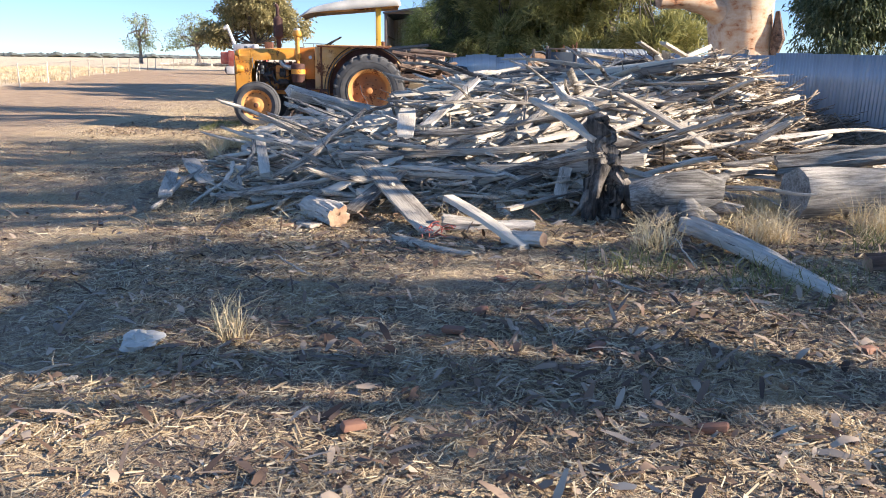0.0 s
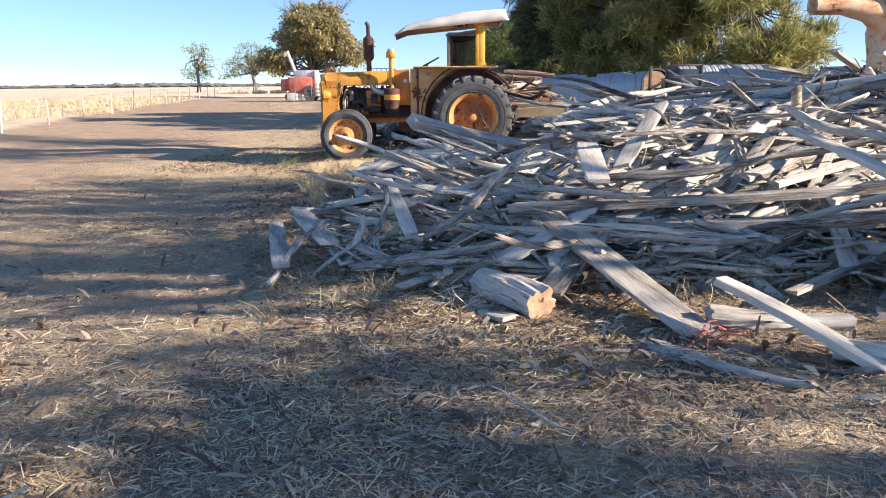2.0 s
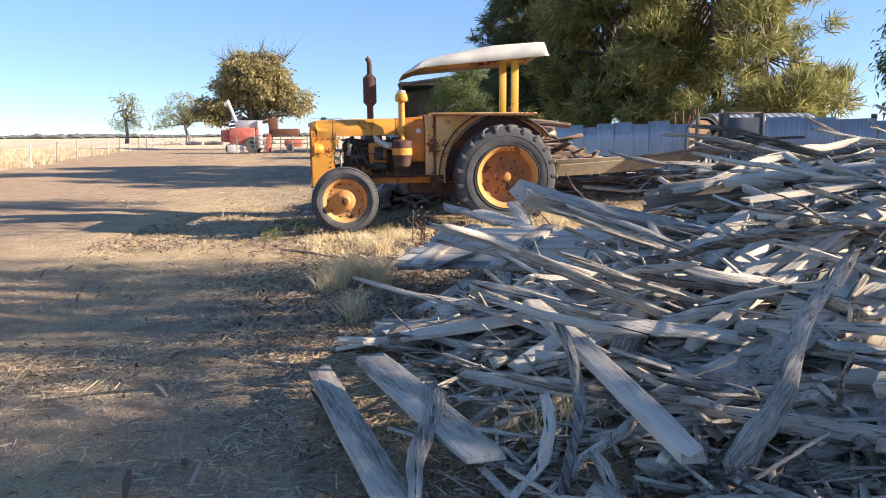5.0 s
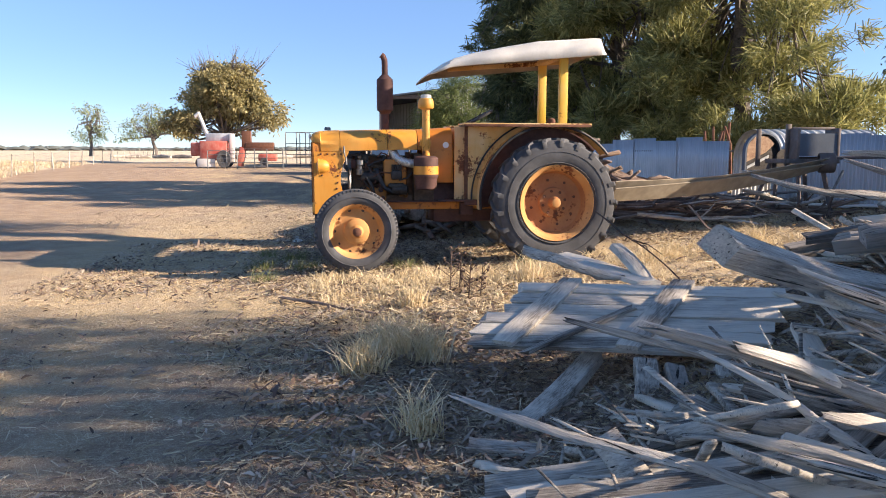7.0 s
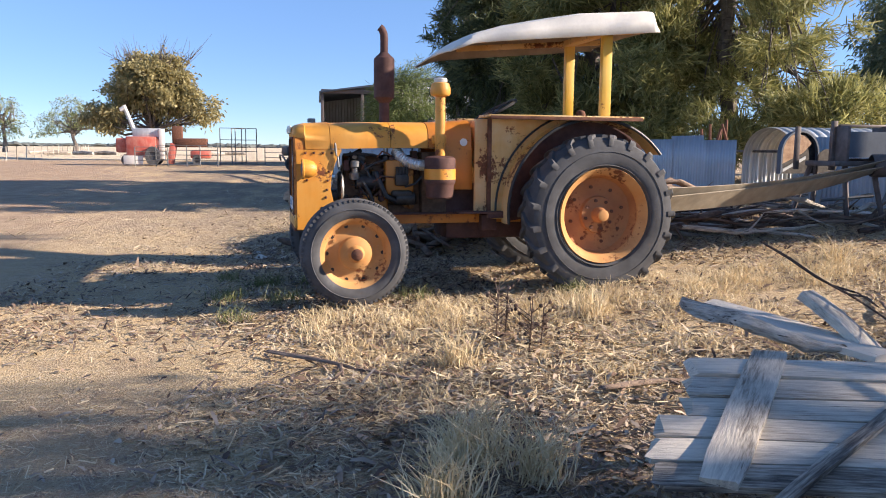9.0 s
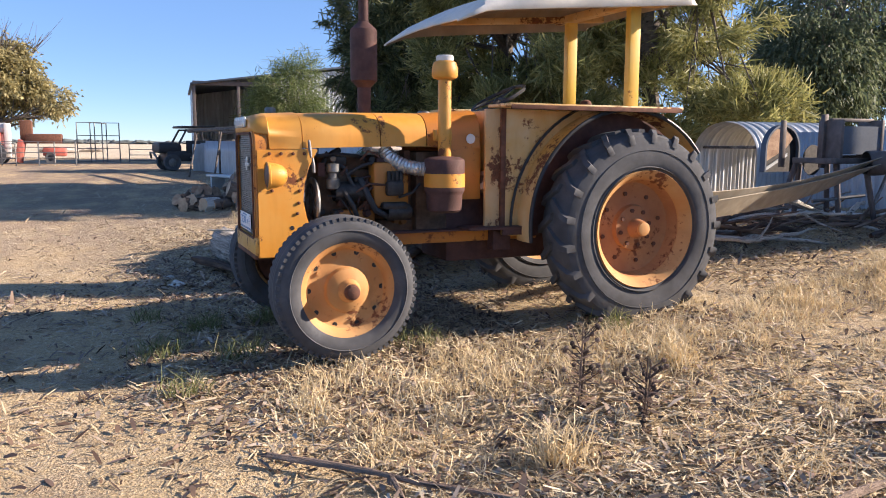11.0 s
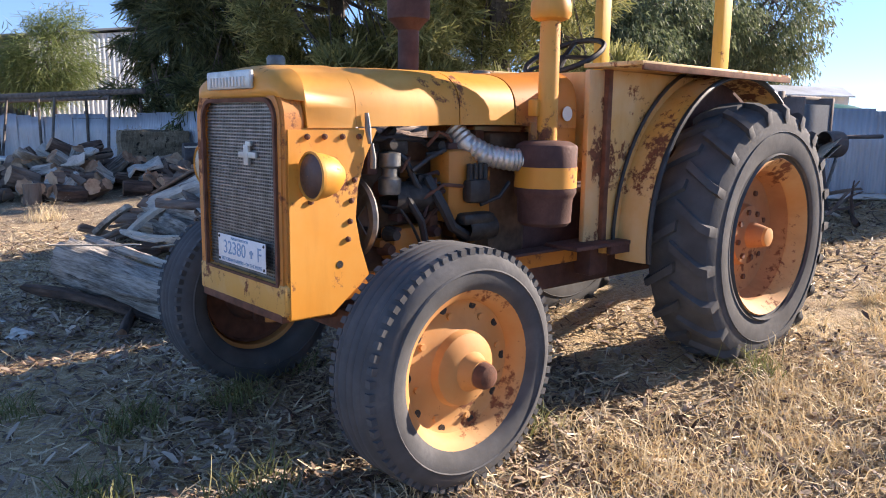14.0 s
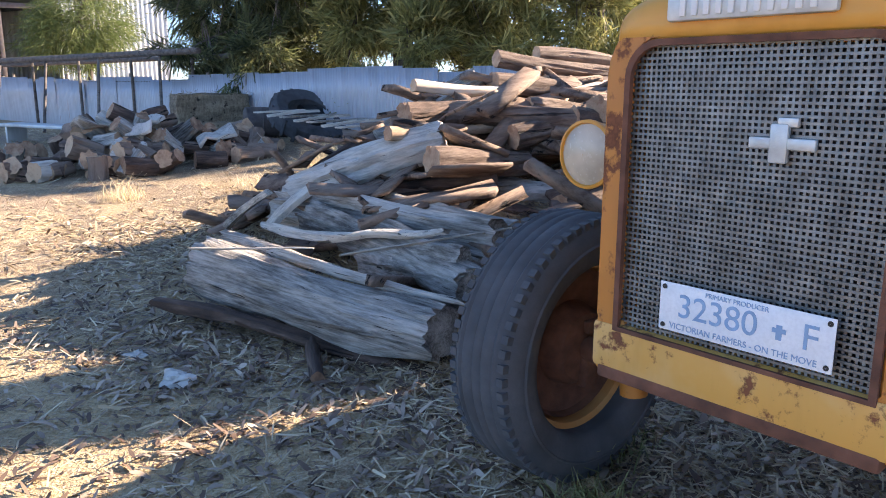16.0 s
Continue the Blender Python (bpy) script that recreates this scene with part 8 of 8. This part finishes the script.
def grass(name, spots, mat, label, seed, height=0.16, width=0.0035, lean=0.45):
    """spots: x, y, radius, blades."""
    r = np.random.RandomState(seed)
    cx, cy = [], []
    for x, y, rad, n in spots:
        q = rad * np.sqrt(r.rand(n)) * r.choice([1.0, 0.6], n)
        a = r.uniform(0, 6.28, n)
        cx.append(x + q * np.cos(a))
        cy.append(y + q * np.sin(a))
    x, y = np.concatenate(cx), np.concatenate(cy)
    n = len(x)
    base = np.stack([x, y, ground_at(x, y) - 0.01], 1)
    d = r.normal(0, lean, (n, 3))
    d[:, 2] = 1
    d /= np.linalg.norm(d, axis=1, keepdims=True)
    s = np.cross(d, r.normal(size=(n, 3)))
    s /= np.linalg.norm(s, axis=1, keepdims=True)
    L = (height * r.uniform(0.4, 1.25, n))[:, None]
    bend = np.stack([r.normal(0, 0.25, n), r.normal(0, 0.25, n), -0.12 * np.ones(n)], 1)
    m, t = base + d * L * 0.55, base + d * L + bend * L
    w = width
    vs = np.stack([base - s * w, base + s * w, m + s * w * 0.8, t + s * w * 0.25, t - s * w * 0.25, m - s * w * 0.8], 1).reshape(-1, 3)
    k = np.arange(n)[:, None] * 6
    fs = np.concatenate([k + np.array([[0, 1, 2, 5]]), k + np.array([[5, 2, 3, 4]])], 0)
    return tagged(new(name, quick(name, vs, fs, mat)), label, "grass", kind="stuff")


rg = random.Random(21)
spots = []
for i in range(300):
    x = rg.uniform(-3.9, 1.8)
    y = rg.gauss(14.2 + 0.087 * (x + 3.5), 0.26)
    spots.append((x, y, rg.uniform(0.08, 0.22), rg.randint(14, 40)))
for i in range(90):
    x, y = rg.uniform(-3.6, -0.4), rg.uniform(12.2, 13.8)
    spots.append((x, y, rg.uniform(0.06, 0.18), rg.randint(8, 26)))
for i in range(25):
    spots.append((rg.uniform(0, 3.6), rg.uniform(12.6, 16.4), rg.uniform(0.06, 0.15), rg.randint(8, 24)))
grass("dry_grass", spots, M_TUFT, "fine dry yellow grass along the tractor", 71, 0.12, 0.0028)
tufts = [(-3.08, 11.75, 0.20, 340), (-3.25, 11.35, 0.16, 240), (-2.85, 11.5, 0.14, 200), (-1.75, 13.9, 0.12, 120), (0.9, 14.9, 0.14, 150), (1.6, 14.1, 0.13, 130), (-2.95, 10.3, 0.12, 140), (-2.9, 13.1, 0.12, 120), (-1.0, 3.55, 0.09, 60), (-1.05, 3.7, 0.07, 40), (2.3, 5.2, 0.22, 240), (1.5, 5.1, 0.16, 120), (3.2, 5.3, 0.3, 280), (2.6, 6.0, 0.2, 260), (-2.0, 22.6, 0.3, 200), (-1.0, 23.4, 0.3, 200), (-0.4, 24.2, 0.3, 220), (-3.3, 23.5, 0.3, 120), (1.7, 17.6, 0.15, 120), (-1.9, 7.9, 0.2, 60)]
grass("grass_tufts", tufts, M_TUFT, "tall dry grass tufts", 72, 0.27, 0.0032, 0.32)
green = [(-4.2, 16.1, 0.2, 170), (-3.75, 16.05, 0.18, 170), (-4.5, 15.5, 0.22, 130), (-4.0, 15.2, 0.2, 130), (-3.4, 16.3, 0.2, 120), (-4.35, 14.6, 0.15, 90), (-4.6, 16.6, 0.15, 90), (2.0, 4.2, 0.5, 260), (3.0, 4.8, 0.5, 220), (1.3, 4.6, 0.4, 160), (-2.9, 15.0, 0.2, 90), (-1.6, 14.8, 0.2, 90)]
grass("green_grass", green, M_GREEN_TUFT, "sparse grey-green grass in the shade of the tractor", 73, 0.16, 0.003, 0.4)
stub = [(rg.uniform(-30, -17.5) - 0.2 * 3, rg.uniform(24, 60), 0.5, 30) for i in range(500)]
stub = [(x, y, r, n) for x, y, r, n in stub if x < -17.4 - 0.2 * (y - 32.9)]
grass("stubble", stub, M_STRAW, "pale wheat stubble beyond the paddock fence", 74, 0.3, 0.012, 0.25)
hayb = [(rg.uniform(1.6, 5.2), rg.uniform(5.3, 8.4), 0.25, 60) for i in range(60)]
grass("dead_grass", [s for s in hayb if s[0] < fence_x(s[1]) - 0.4], M_TUFT, "matted dead grass among the brush", 75, 0.24, 0.003, 1.1)
straws = [(rg.uniform(-2.4, 1.8), rg.uniform(6.2, 7.2), 0.18, 30) for i in range(40)]
grass("pile_straw", straws, M_STRAW, "dry straw along the foot of the timber", 76, 0.2, 0.0025, 1.2)


# dry thistles by the wheels
def thistle(x, y, h, seed):
    r = random.Random(seed)
    bm = BM()
    tube(bm, [(0, 0, 0), (0.01, 0.0, h * 0.5), (0.02, 0.01, h)], [0.006, 0.005, 0.003], 5)
    for i in range(9):
        z = h * r.uniform(0.25, 0.9)
        a = r.uniform(0, 6.28)
        e = Vector((math.cos(a), math.sin(a), 0.8)) * h * r.uniform(0.12, 0.3) + Vector((0, 0, z))
        tube(bm, [(0.01, 0, z), e], [0.004, 0.002], 4)
        bmesh.ops.create_icosphere(bm, subdivisions=1, radius=0.014, matrix=Matrix.Translation(e))
        for q in range(3):
            b = a + r.uniform(-0.8, 0.8)
            p = Vector((0.01, 0, z * r.uniform(0.4, 1)))
            d = Vector((math.cos(b), math.sin(b), r.uniform(-0.2, 0.5))) * r.uniform(0.04, 0.09)
            s = Vector((-d.y, d.x, 0)) * 0.18
            bm.faces.new([bm.verts.new(v) for v in (p, p + d * 0.5 + s, p + d, p + d * 0.5 - s)])
    thing("thistle", bm, M_BARK, pose(x, y, gz(x, y)), "dry brown thistle standing in the grass", "thistle", "dry thistles")


for x, y, h, s in ((-2.55, 13.55, 0.42, 1), (-2.45, 13.7, 0.35, 2), (-2.42, 13.2, 0.36, 3), (-2.3, 13.35, 0.28, 4), (0.75, 13.2, 0.5, 5)):
    thistle(x, y, h, s)
# fallen sticks and coloured scraps on the ground
for i in range(40):
    x, y = rg.uniform(-3.4, 2.6), rg.uniform(1.2, 6.0)
    lay("stick", STICKS[rg.choice((3, 6, 7))], x, y, gz(x, y) + 0.02, rg.uniform(0, 360), rg.gauss(0, 2), rg.uniform(0, 360), "small dry stick lying on the litter", "stick", "sticks on the litter", rg.uniform(0.15, 0.4)).scale.yz = (0.4, 0.4)
for x, y, yaw, L in ((-3.5, 13.1, -40, 0.7), (-1.8, 12.4, 10, 0.5), (-3.0, 17.0, 30, 0.4), (0.2, 13.4, 60, 0.4), (1.0, 12.9, -20, 0.5)):
    lay("stick", DARK_STICKS[1], x, y, gz(x, y) + 0.03, yaw, 0, 20, "dark fallen stick lying in the straw", "stick", "sticks in the straw", L).scale.yz = (0.5, 0.5)
for i, (x, y) in enumerate(((0.24, 3.85), (0.09, 3.57), (1.92, 3.17), (-0.3, 2.6), (1.0, 2.5), (0.4, 4.4), (0.75, 3.3), (-2.3, 2.3), (1.5, 2.2))):
    bm = box(BM(), (0, 0, 0.015), (0.10, 0.05, 0.03), 0.008)
    for v in bm.verts:
        v.co += Vector((noise.noise(v.co * 20 + Vector((i, 0, 0))), noise.noise(v.co * 20 + Vector((0, i, 0))), 0)) * 0.02
    thing("brick_chip", bm, M_BRICK, pose(x, y, gz(x, y), 0, rg.uniform(-10, 10), rg.uniform(0, 360)), "broken red-brown chip lying in the litter", "chip", "red chips in the litter")
